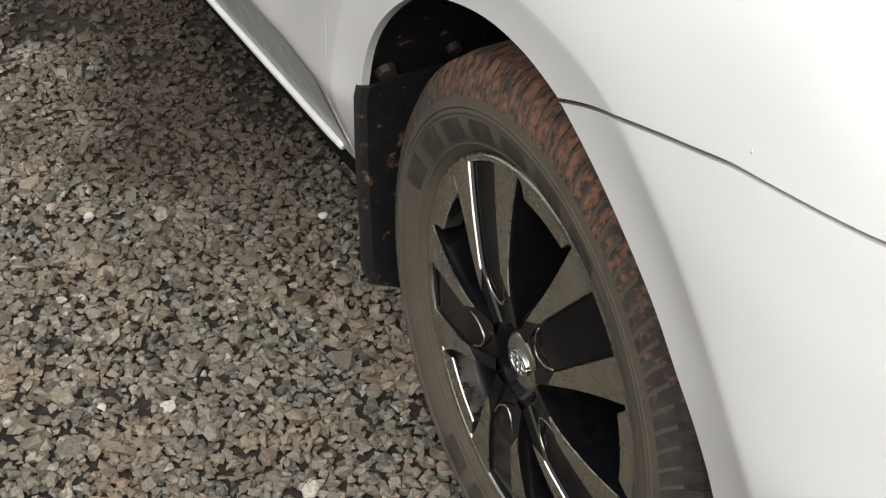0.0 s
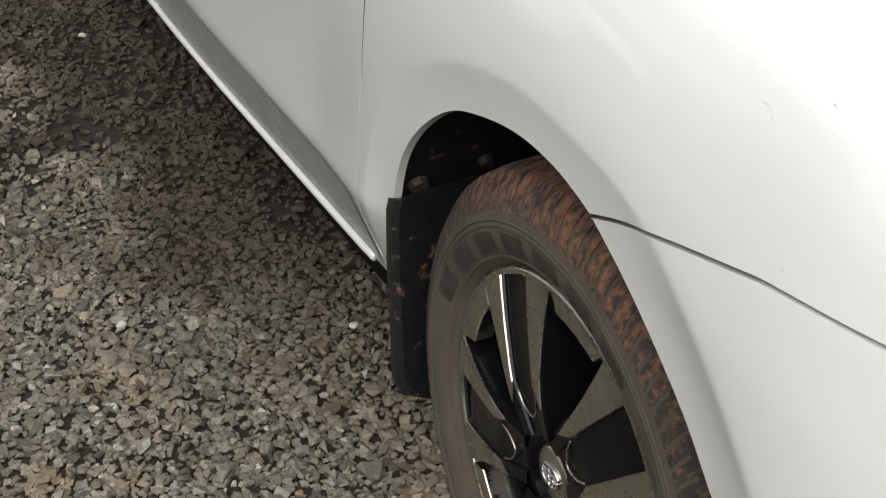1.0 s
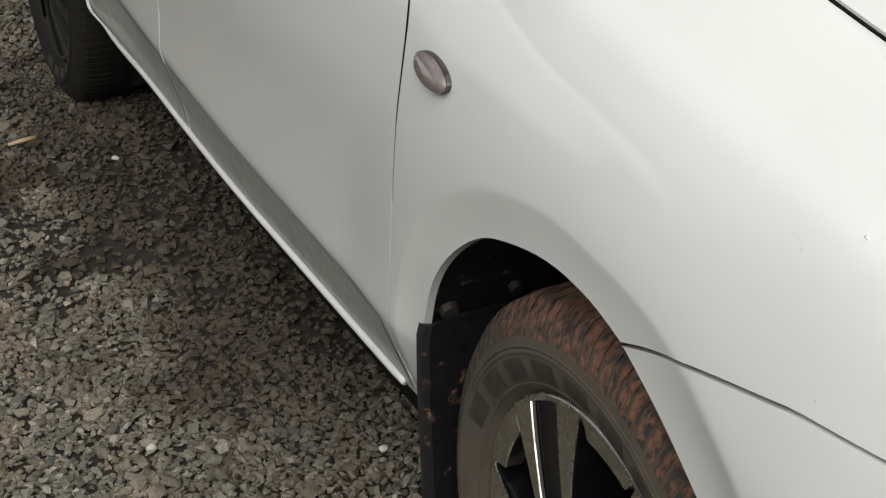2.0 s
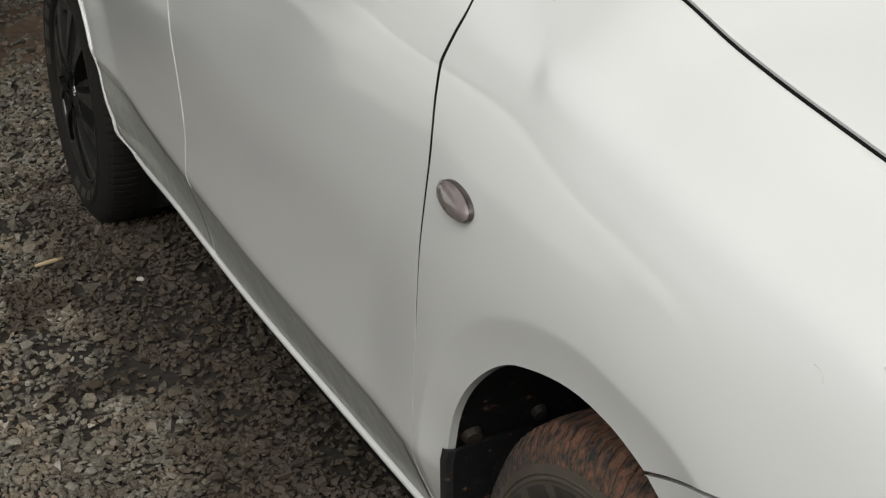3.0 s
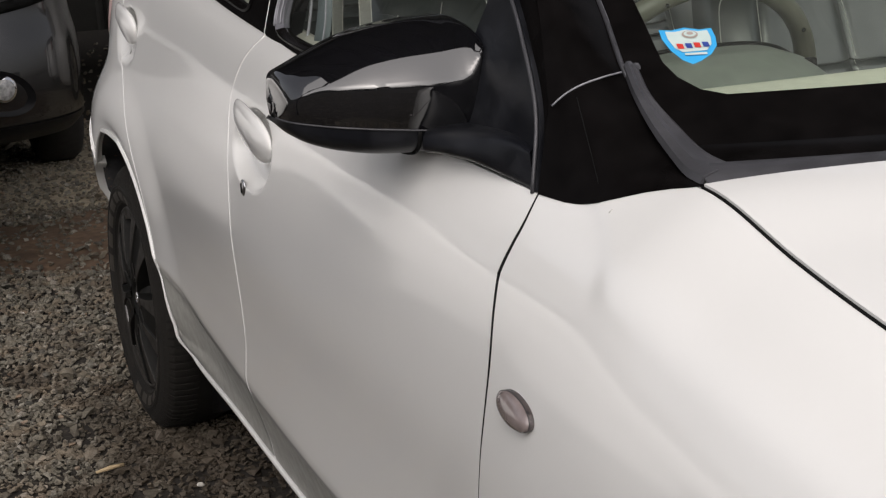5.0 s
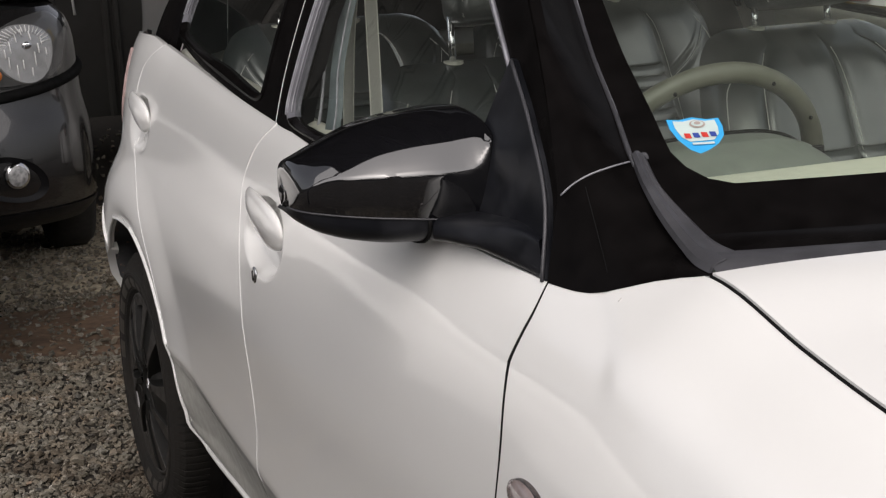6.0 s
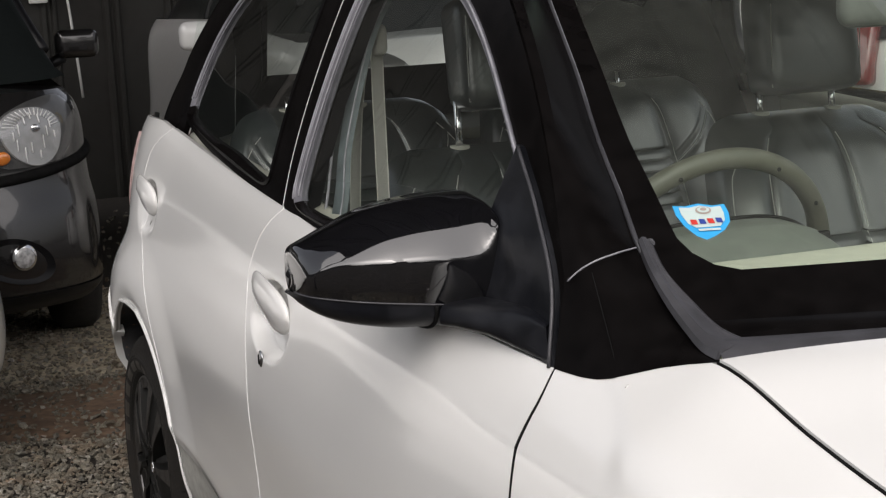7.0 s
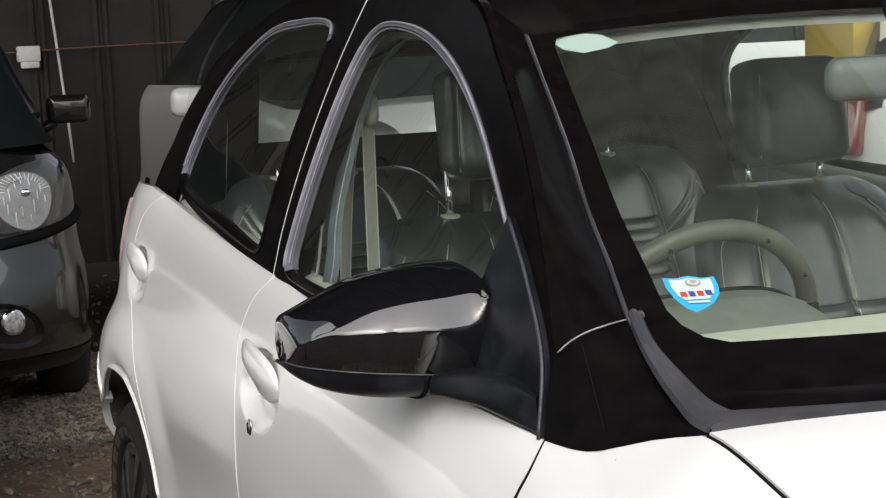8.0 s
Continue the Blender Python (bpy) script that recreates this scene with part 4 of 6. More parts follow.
# ---- handles, lock, side marker ----
def door_handle(side, door, cy, cz, length):
    n = 40
    t = np.linspace(-1, 1, n)
    y = cy + 0.5 * length * t
    z = cz + 0.025 + 0.014 * t
    x = body_x(y, z) + 0.010 - 0.010 * np.abs(t) ** 2.6
    path = np.stack([side * x, y, z], 1)
    w = (0.0345 - 0.004 * t) * (1 - np.abs(t) ** 3.2) ** 0.55 + 0.001
    ob = tube("handle", path, w, WHITE, door, "white bar handle", sides=16, flat=1.0)
    for v in ob.data.vertices:
        mid = np.interp(v.co.y, y, x)
        out = abs(v.co.x) - mid
        fold = np.interp(v.co.z - np.interp(v.co.y, y, z), [-0.030, -0.006, 0.0, 0.02], [-0.0045, -0.0035, 0.0, 0.0])   # a crease along the paddle
        v.co.x = side * (mid + out * 0.32 + (fold if out > 0 else 0.0))
    return ob


for side, f, r in ((-1, front_door, rear_door), (1, doors[0], doors[1])):
    door_handle(side, f, 1.262, 0.845, 0.215)
    door_handle(side, r, 2.262, 0.908, 0.165)
    bm = bmesh.new()
    bmesh.ops.create_uvsphere(bm, u_segments=20, v_segments=10, radius=1)
    bmesh.ops.scale(bm, vec=(0.004, 0.012, 0.0135), verts=bm.verts)
    bmesh.ops.translate(bm, vec=(side * float(body_x(1.288, 0.776)), 1.288, 0.776), verts=bm.verts)
    part("lock", bm, STEEL, f, "small metal key lock")
    bm = block(bmesh.new(), (0.004, 0.003, 0.016), (side * (float(body_x(1.288, 0.776)) + 0.003), 1.288, 0.776), 0.001)
    part("key_slot", bm, DARK, f)
    # oval side marker lamp on the wing
    a = np.linspace(0, 2 * math.pi, 40, endpoint=False)
    rows = []
    for k, lift in ((1.0, 0.0), (1.0, 0.005), (0.94, 0.008), (0.75, 0.011), (0.45, 0.013), (0.02, 0.0138)):
        yy, zz = 0.260 + 0.041 * k * np.cos(a), 0.7515 + 0.0155 * k * np.sin(a) + 0.05 * 0.041 * k * np.cos(a)
        rows.append(np.stack([side * (body_x(yy, zz) + lift), yy, zz], 1))
    m = sheet("side_marker", np.stack(rows, 1), SMOKED, car, "oval smoked-clear side marker lamp", closed=True)
    sheet("bezel", np.stack([rows[0] * (1, 1, 1), rows[0] + (side * 0.006, 0, 0), rows[0] + (side * 0.003, 0, 0)], 1) , TRIM, m, closed=True)

# cowl strip between bonnet and glass, and the rubber at the pillar's foot
uu, vv = np.meshgrid(np.linspace(-1, 1, 60), np.linspace(0, 1, 6), indexing="ij")
lo = np.stack([0.684 * uu[:, 0], 0.168 - 0.19 * (1 - np.abs(uu[:, 0]) ** 1.8), 0.972 + 0.016 * (1 - uu[:, 0] ** 2)], 1)
head = screen_point(uu[:, 0], 0.012, 0.003)
hi = lo + (head - lo) * 0.52
sheet("screen_foot", np.stack([head + (0, 0, -0.001), (head + hi) / 2 + (0, 0, 0.001), hi + (0, 0, -0.002)], 1), SATIN, car, "black printed foot of the windscreen")
g = lo[:, None] + (hi - lo)[:, None] * vv[..., None]
g[..., 2] += 0.006 * np.sin(vv * math.pi)
sheet("cowl", g, TRIM, car, "weathered grey plastic cowl strip")
for side in (-1, 1):
    a = run([(0.661, 0.374, 1.054), (0.674, 0.325, 1.031), (0.682, 0.276, 1.008), (0.686, 0.235, 0.991), (0.690, 0.195, 0.979), (0.688, 0.176, 0.976)], n=30)
    e = run([(0.648, 0.366, 1.052), (0.657, 0.313, 1.025), (0.655, 0.271, 1.006), (0.652, 0.226, 0.988), (0.644, 0.198, 0.981), (0.630, 0.180, 0.977)], n=30)
    rows = []
    for k, lift in ((0, -0.004), (0.06, 0.003), (0.30, 0.007), (0.55, 0.004), (0.80, 0.006), (0.95, 0.003), (1, -0.003)):
        rows.append((a + (e - a) * k + (0, 0, lift)) * (side, 1, 1))
    sheet("corner_rubber", np.stack(rows, 1), TRIM, car, "grey weathered rubber corner trim", depth=0.004)
    v = np.linspace(0.15, 1.0, 30)
    tube("screen_bead", screen_point(np.full(30, side * 0.997), v, 0.002), 0.003, TRIM, car, sides=6)
    # the joint where the pillar's trim ends, and the fold below it
    j = run([(0.741, 0.376, 1.022), (0.734, 0.367, 1.032), (0.722, 0.359, 1.041), (0.704, 0.355, 1.047), (0.682, 0.360, 1.0495), (0.666, 0.366, 1.050)], n=18) + (0.0012, -0.0012, 0.0008)
    tube("pillar_joint", j * (side, 1, 1), 0.0010, PALETRIM, car, "worn pale edge of the pillar trim", sides=6)
    j = run([(0.725, 0.352, 1.033), (0.733, 0.313, 0.994), (0.738, 0.289, 0.970), (0.745, 0.262, 0.946)], n=14) + (0.0006, -0.0006, 0.0)
    tube("pillar_fold", j * (side, 1, 1), 0.0005, DARK, car, sides=5)
tube("roof_seam", screen_point(np.linspace(-0.98, 0.98, 40), np.full(40, 0.998), 0.004), 0.004, TRIM, car, "grey rubber strip above the windscreen", sides=6)

# ---- mud flaps and liner fixings ----
for side in (-1, 1):
    rows = []
    for z, xo, y in ((0.447, 0.838, 0.314), (0.43, 0.840, 0.318), (0.36, 0.837, 0.328), (0.27, 0.833, 0.334), (0.20, 0.831, 0.337), (0.178, 0.823, 0.337), (0.163, 0.790, 0.337)):
        xi = 0.655
        row = [(side * (xo - 0.001), y + 0.014, z - 0.003), (side * xo, y + 0.009, z - 0.002), (side * (xo - 0.001), y + 0.004, z), (side * (xo - 0.008), y, z)]
        row += [(side * (xo - 0.008 + (xi - xo + 0.008) * k), y + 0.012 * math.sin(k * 3.0), z - (0.004 * k if z < 0.17 else 0)) for k in (0.15, 0.35, 0.6, 0.8, 1.0)]
        rows.append(row)
    flap = sheet("mud_flap", np.array(rows), LINER, car, "black rubber mud flap spattered with red mud", depth=0.006, inward=(0, 1, 0))
    for x, y, z, r in ((0.724, 0.327, 0.464, 0.0075), (0.802, 0.333, 0.450, 0.010), (0.800, 0.346, 0.404, 0.007), (0.808, 0.343, 0.414, 0.007), (0.775, 0.352, 0.302, 0.007)):
        bm = bmesh.new()
        n = Vector((0, -y, 0.29 - z)).normalized()
        m = Matrix.Translation(Vector((side * x, y, z)) + n * 0.001) @ n.to_track_quat("Z", "Y").to_matrix().to_4x4()
        bmesh.ops.create_cone(bm, cap_ends=True, segments=14, radius1=r * 1.25, radius2=r, depth=0.008, matrix=m)
        part("fixing_bolt", bm, RUST if r > 0.0072 else LINER, flap, "rusty fixing bolt", smooth=False)

# ---- stickers on the windscreen ----
PAPER = material("white_paper_sticker", (0.50, 0.60, 0.58), 0.5, var=0.04)
BLUE = material("blue_print", (0.03, 0.36, 0.72), 0.5, var=0.05)
REDINK = material("red_print", (0.55, 0.04, 0.03), 0.5, var=0.05)
PALEINK = material("pale_brown_print", (0.36, 0.30, 0.27), 0.5, var=0.05)
NAVY = material("navy_print", (0.03, 0.06, 0.28), 0.5, var=0.05)


def on_screen(name, outline, mat, parent, lift, label=""):
    bm = bmesh.new()
    p = np.array(outline)
    c = p.mean(0)
    ring = [bm.verts.new(v) for v in screen_point(p[:, 0], p[:, 1], lift)]
    mid = bm.verts.new(screen_point(c[0], c[1], lift))
    for k in range(len(ring)):
        bm.faces.new((ring[k], ring[(k + 1) % len(ring)], mid))
    return part(name, bm, mat, parent, label)


def shield(k):
    c = np.array((-0.8825, 0.215))
    pts = np.array([(-0.925, 0.246), (-0.905, 0.243), (-0.8825, 0.247), (-0.860, 0.240), (-0.840, 0.241), (-0.840, 0.222), (-0.845, 0.203), (-0.860, 0.186), (-0.880, 0.174), (-0.895, 0.168), (-0.908, 0.178), (-0.920, 0.200), (-0.926, 0.225)])
    return c + (pts - c) * (k * 0.92, k) - (0.004, 0)


st = on_screen("sticker", shield(1.0), BLUE, windscreen, 0.0015, "blue and white shield-shaped sticker")
on_screen("sticker_field", np.stack([shield(0.80)[:, 0], np.maximum(shield(0.80)[:, 1], 0.193)], 1), PAPER, st, 0.0024)
# a wordmark and a round emblem as plain bars
for k, ink in enumerate((REDINK, NAVY, REDINK, NAVY)):
    a = -0.910 + 0.0125 * k
    on_screen("print_bar", [(a, 0.199), (a + 0.009, 0.198), (a + 0.009, 0.2085), (a, 0.2095)], ink, st, 0.0034)
on_screen("print_bar", [(-0.904, 0.184), (-0.872, 0.183), (-0.872, 0.1875), (-0.904, 0.1885)], PAPER, st, 0.0034)
ang = np.linspace(0, 2 * math.pi, 20, endpoint=False)
on_screen("print_disc", np.stack([-0.884 + 0.012 * np.cos(ang), 0.228 + 0.0085 * np.sin(ang)], 1), PALEINK, st, 0.0032)
on_screen("print_ring", np.stack([-0.884 + 0.009 * np.cos(ang), 0.228 + 0.0062 * np.sin(ang)], 1), PAPER, st, 0.0038)
on_screen("print_disc", np.stack([-0.884 + 0.005 * np.cos(ang), 0.228 + 0.0035 * np.sin(ang)], 1), PALEINK, st, 0.0044)
on_screen("paper_sticker", [(-0.935, 0.936), (-0.915, 0.950), (-0.840, 0.952), (-0.800, 0.940), (-0.768, 0.908), (-0.800, 0.893), (-0.868, 0.885), (-0.915, 0.905)], PAPER, windscreen, -0.002, "eight-sided pale paper sticker")

# small marks in the paint of the wing
MARK = material("dark_scratch", (0.55, 0.54, 0.52), 0.6, var=0.2)
CHIP = material("pale_stone_chip", (0.85, 0.85, 0.85), 0.3, var=0.05)
for mat, kind, pts, r in ((MARK, "scratch", [(-0.276, 0.799), (-0.283, 0.7985), (-0.288, 0.796), (-0.290, 0.791)], 0.0003), (CHIP, "paint_chip", [(-0.331, 0.8165), (-0.335, 0.8155)], 0.0011), (MARK, "paint_chip", [(-0.345, 0.712), (-0.3455, 0.709)], 0.0007), (MARK, "paint_chip", [(0.236, 0.944), (0.2365, 0.941)], 0.0009)):
    yz = np.array(pts)
    tube(kind, np.stack([-body_x(yz[:, 0], yz[:, 1]), yz[:, 0], yz[:, 1]], 1), r, mat, car, "small mark in the white paint", sides=5)

# ---- inside the car ----
def seat_back(name, cx, top_y, top_z_, wide, high, parent, lean=22, seams=(-0.46, 0.46), ribs_from=0.79, slanted=True, shoulder=0.29):
    """A padded backrest: a rounded shell with a raised middle, seams and thread."""
    nu, nv = 121, 181
    us, vs = np.linspace(-1, 1, nu), np.linspace(0, 1, nv)
    half = spline([(0, wide * 0.50), (0.35, wide * 0.5), (0.65, wide * 0.48), (0.85, wide * 0.45), (0.95, wide * max(0.40, shoulder + 0.05)), (0.985, wide * max(0.35, shoulder + 0.02)), (1, wide * shoulder)])
    t = radians(lean)

    def at_(u, v, d):
        # d: depth forward of the shell's middle plane
        x = cx + u * half(v)
        h = (v - 1) * high
        y = top_y + h * math.sin(t) - d * math.cos(t)
        z = top_z_ + h * math.cos(t) - d * math.sin(t) * -1 * -1
        return np.stack(np.broadcast_arrays(x, y, z), -1)

    def pad(u, v):
        au = np.abs(u)
        edge = np.clip(1 - au ** 6, 0, 1) * np.clip(1 - np.clip((v - 0.76) / 0.24, 0, 1) ** 3.2, 0, 1)
        bolster = 0.024 * np.exp(-((au - 0.80) / 0.20) ** 2)
        seam = sum(-0.007 * np.exp(-((u - k) / 0.016) ** 2) - 0.006 * np.exp(-((u - k) / 0.06) ** 2) for k in seams)
        ribs = sum(-0.009 * np.exp(-((v - ribs_from + 0.045 * k) / 0.0075) ** 2) for k in range(6)) * step(seams[0] - 0.01, seams[0] + 0.02, u) * step(seams[-1] + 0.01, seams[-1] - 0.02, u)
        slant = sum(-0.006 * np.exp(-((v - 0.72 - k - 0.20 * (au - 0.48) / 0.46) / 0.010) ** 2) for k in (0.0, 0.035)) * step(0.47, 0.50, au) * step(0.97, 0.92, au) * slanted
        return 0.03 + 0.035 * edge ** 0.5 + bolster * edge + seam + ribs + slant
    U, Vv = np.meshgrid(us, vs, indexing="ij")
    frontg = at_(U, Vv, pad(U, Vv))
    shell = sheet(name, frontg, LEATHER, parent, "black leather backrest with pale stitching")
    U2, V2 = np.meshgrid(us[::-1], vs, indexing="ij")
    sheet("seat_rear", at_(U2, V2, -0.045), LEATHER, shell)
    rim = np.concatenate([np.stack([np.full(nv, -1.0), vs], 1), np.stack([us, np.full(nu, 1.0)], 1), np.stack([np.full(nv, 1.0), vs[::-1]], 1)])
    g = np.stack([at_(rim[:, 0], rim[:, 1], pad(rim[:, 0], rim[:, 1])), at_(rim[:, 0] * 1.01, rim[:, 1], 0.0) + (0, 0, 0.008), at_(rim[:, 0], rim[:, 1], -0.045)], 1)
    sheet("seat_edge", g, LEATHER, shell)
    for k in seams:
        v = np.linspace(0.2, 0.985, 30)
        u = np.full(30, k + 0.035 * np.sign(k))
        tube("stitching", at_(u, v, pad(u, v) + 0.0012), 0.0009, STITCH, shell, sides=5)
    for s in (-1, 1):
        v = np.linspace(0.1, 0.965, 40)
        u = s * (0.965 - 0.05 * step(0.86, 0.965, v))
        tube("stitching", at_(u, v, pad(u, v) + 0.001), 0.0011, STITCH, shell, sides=5)
        if slanted:
            d = np.linspace(0, 1, 14)
            u, v = s * (0.50 + 0.42 * d), 0.7375 + 0.1826 * d
            tube("stitching", at_(u, v, pad(u, v) + 0.001), 0.0009, STITCH, shell, sides=5)
    return shell


def headrest(cx, y, z_seat, z_low, z_high, wide, parent, shift=0.0):
    for s in (-1, 1):
        tube("post", [(cx + s * 0.082, y, z_seat - 0.02), (cx + s * 0.082, y + 0.005, z_low + 0.03)], 0.0065, CHROME, parent, "chrome headrest post", sides=12)
        bm = bmesh.new()
        bmesh.ops.create_cone(bm, cap_ends=True, segments=20, radius1=0.021, radius2=0.017, depth=0.014, matrix=Matrix.Translation((cx + s * 0.082, y, z_seat + 0.006)))
        part("post_collar", bm, BEIGE, parent, "beige plastic collar")
    bm = bmesh.new()
    bmesh.ops.create_cube(bm, size=1)
    bmesh.ops.scale(bm, vec=(wide, 0.105, z_high - z_low), verts=bm.verts)
    bmesh.ops.bevel(bm, geom=list(bm.edges), offset=0.035, segments=4, affect="EDGES", profile=0.6)
    bmesh.ops.rotate(bm, cent=(0, 0, 0), matrix=Euler((radians(-8), 0, 0)).to_matrix(), verts=bm.verts)
    cx += shift
    bmesh.ops.translate(bm, vec=(cx, y, (z_low + z_high) / 2), verts=bm.verts)
    part("headrest", bm, LEATHER, parent, "black leather headrest")
    x = np.concatenate([np.full(10, -0.46), np.linspace(-0.46, 0.46, 12), np.full(10, 0.46)]) * wide
    z = np.concatenate([np.linspace(z_high - 0.03, z_low + 0.02, 10), np.full(12, z_low + 0.02), np.linspace(z_low + 0.02, z_high - 0.03, 10)])
    tube("stitching", np.stack([cx + x, np.full(32, y - 0.052), z], 1), 0.0010, STITCH, parent, sides=5)


def front_seat(cx, y, rest=None):
    s = seat_back("front_seat", cx, y, 1.035, 0.50 if rest is None else 0.462, 0.60, car, seams=(-0.62, 0.16, 0.74) if rest is None else (-0.46, 0.0, 0.46), ribs_from=0.66, slanted=False)
    headrest(cx if rest is None else rest, y + 0.035, 1.040, 1.083 if rest is None else 1.110, 1.290 if rest is None else 1.305, 0.215 if rest is None else 0.225, s, 0.012 if rest is None else 0.023)
    bm = block(bmesh.new(), (0.50, 0.50, 0.16), (cx, y - 0.42, 0.50), 0.05, (4, 0, 0), 4)
    part("cushion", bm, LEATHER, s, "black leather seat cushion")


front_seat(-0.355, 1.475, -0.317)
front_seat(0.355, 1.585)
bench = seat_back("rear_seat", 0.272, 2.33, 1.065, 0.64, 0.60, car, shoulder=0.38)
seat_back("rear_seat", -0.345, 2.33, 1.065, 0.57, 0.60, car)
for s in (-0.464, -0.300, 0.178, 0.342):
    tube("post", [(s, 2.345, 1.05), (s, 2.347, 1.105)], 0.0065, CHROME, bench, "chrome headrest post", sides=12)
    bm = bmesh.new()
    bmesh.ops.create_cone(bm, cap_ends=True, segments=20, radius1=0.022, radius2=0.018, depth=0.014, matrix=Matrix.Translation((s, 2.345, 1.072)))
    part("post_collar", bm, BEIGE, bench, "beige plastic collar")
box_part("bench_cushion", (1.28, 0.50, 0.18), (0, 1.98, 0.48), LEATHER, car, "black leather bench cushion", 0.05)
box_part("parcel_shelf", (1.20, 0.42, 0.03), (0, 2.62, 0.985), BEIGE, car, "beige rear shelf", 0.01)

# steering wheel
c, R, tilt = Vector((-0.308, 0.852, 0.912)), 0.183, radians(24)
ring = [(c.x + R * math.cos(a), c.y - R * math.sin(a) * math.sin(tilt), c.z + R * math.sin(a) * math.cos(tilt)) for a in np.linspace(0, 2 * math.pi, 72, endpoint=False)]
grip = [0.0145 + 0.0035 * math.exp(-(((a + math.pi) % (2 * math.pi) - math.pi) / 0.30) ** 2) + 0.0035 * math.exp(-((a - math.pi) / 0.30) ** 2) for a in np.linspace(0, 2 * math.pi, 72, endpoint=False)]
sw = tube("steering_wheel", ring, grip, OLIVE, car, "greige moulded steering wheel", sides=16, closed=True)
for a in (0.05, math.pi - 0.05, -math.pi / 2):
    e = Vector((c.x + R * math.cos(a), c.y - R * math.sin(a) * math.sin(tilt), c.z + R * math.sin(a) * math.cos(tilt)))
    tube("spoke", [c + (e - c) * k + Vector((0, -0.02 * (1 - k), 0)) for k in (0.25, 0.5, 0.75, 0.97)], [0.03, 0.026, 0.022, 0.018], OLIVE, sw, sides=10, flat=0.5)
bm = block(bmesh.new(), (0.17, 0.07, 0.14), (c.x, c.y - 0.005, c.z - 0.02), 0.03, (24, 0, 0), 3)
part("airbag_cover", bm, OLIVE, sw)
tube("column", [c, c + Vector((0, -0.28, -0.12))], 0.035, OLIVE, sw, sides=14)
for a in (0.62, 1.15, 2.0, 2.5):
    p = Vector((c.x + R * math.cos(a), c.y - R * math.sin(a) * math.sin(tilt) - 0.014, c.z + R * math.sin(a) * math.cos(tilt) - 0.006))
    bm = bmesh.new()
    bmesh.ops.create_uvsphere(bm, u_segments=8, v_segments=6, radius=0.003)
    bmesh.ops.translate(bm, vec=p, verts=bm.verts)
    part("grip_stud", bm, DARK, sw)

# dashboard with the hood over the dials
uu, vv = np.meshgrid(np.linspace(-1, 1, 90), np.linspace(0, 1, 40), indexing="ij")
y = 0.215 - 0.09 * (1 - uu ** 2) + vv * (0.53 + 0.09 * (1 - uu ** 2))
z = 0.940 + 0.026 * np.sin(np.clip(vv * 1.3, 0, 1) * math.pi / 2) - 0.22 * np.clip((vv - 0.86) / 0.14, 0, 1) ** 1.5
dash = sheet("dashboard", np.stack([uu * 0.655, y, z], -1), DASH, car, "pale grey-green moulded dashboard", depth=0.15, inward=(0, 0, -1))
uu, vv = np.meshgrid(np.linspace(-1, 1, 40), np.linspace(0, 1, 16), indexing="ij")
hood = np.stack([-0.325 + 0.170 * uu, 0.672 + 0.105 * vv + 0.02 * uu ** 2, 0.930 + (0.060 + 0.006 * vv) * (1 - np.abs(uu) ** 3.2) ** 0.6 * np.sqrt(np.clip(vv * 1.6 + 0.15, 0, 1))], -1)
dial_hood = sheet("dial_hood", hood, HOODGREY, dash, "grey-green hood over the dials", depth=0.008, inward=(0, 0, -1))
tube("hood_rim", hood[:, -1] + (0, 0.002, 0.001), 0.004, DARK, dial_hood, sides=6)
box_part("dial_face", (0.29, 0.01, 0.10), (-0.325, 0.735, 0.925), DARK, dash, bevel=0.003)
# black lining round the rear window
ring = [(-0.475, 0.95), (0.475, 0.95), (0.44, 1.375), (-0.44, 1.375)]
inner = [(-0.385, 1.129), (0.385, 1.129), (0.37, 1.325), (-0.37, 1.325)]
o = run(*[[ring[k], ring[(k + 1) % 4]] for k in range(4)], n=81)[:-1]
i = run(*[[inner[k], inner[(k + 1) % 4]] for k in range(4)], n=81)[:-1]
g = np.stack([np.stack([q[:, 0], 2.80 + 0.03 * k - 0.05 * q[:, 0] ** 2, q[:, 1]], 1) for k, q in ((0, o), (0.5, o + (i - o) * 0.9), (1, i))], 1)
for side in (-1, 1):
    zz = np.linspace(0.95, 1.375, 10)
    a = np.stack([np.interp(zz, [0.95, 1.375], [0.475, 0.44]) + 0.002, np.full(10, 2.788), zz], 1) * (side, 1, 1)
    e = np.stack([glass_x(2.36, zz) - 0.02, np.full(10, 2.36), zz], 1) * (side, 1, 1)
    sheet("quarter_lining", np.stack([a, a + (e - a) * 0.5 + (side * 0.02, 0, 0), e], 1), PLASTIC, car, "black rear quarter lining")
sheet("tailgate_lining", g, PLASTIC, car, "black lining round the rear window", depth=0.012, closed=True)
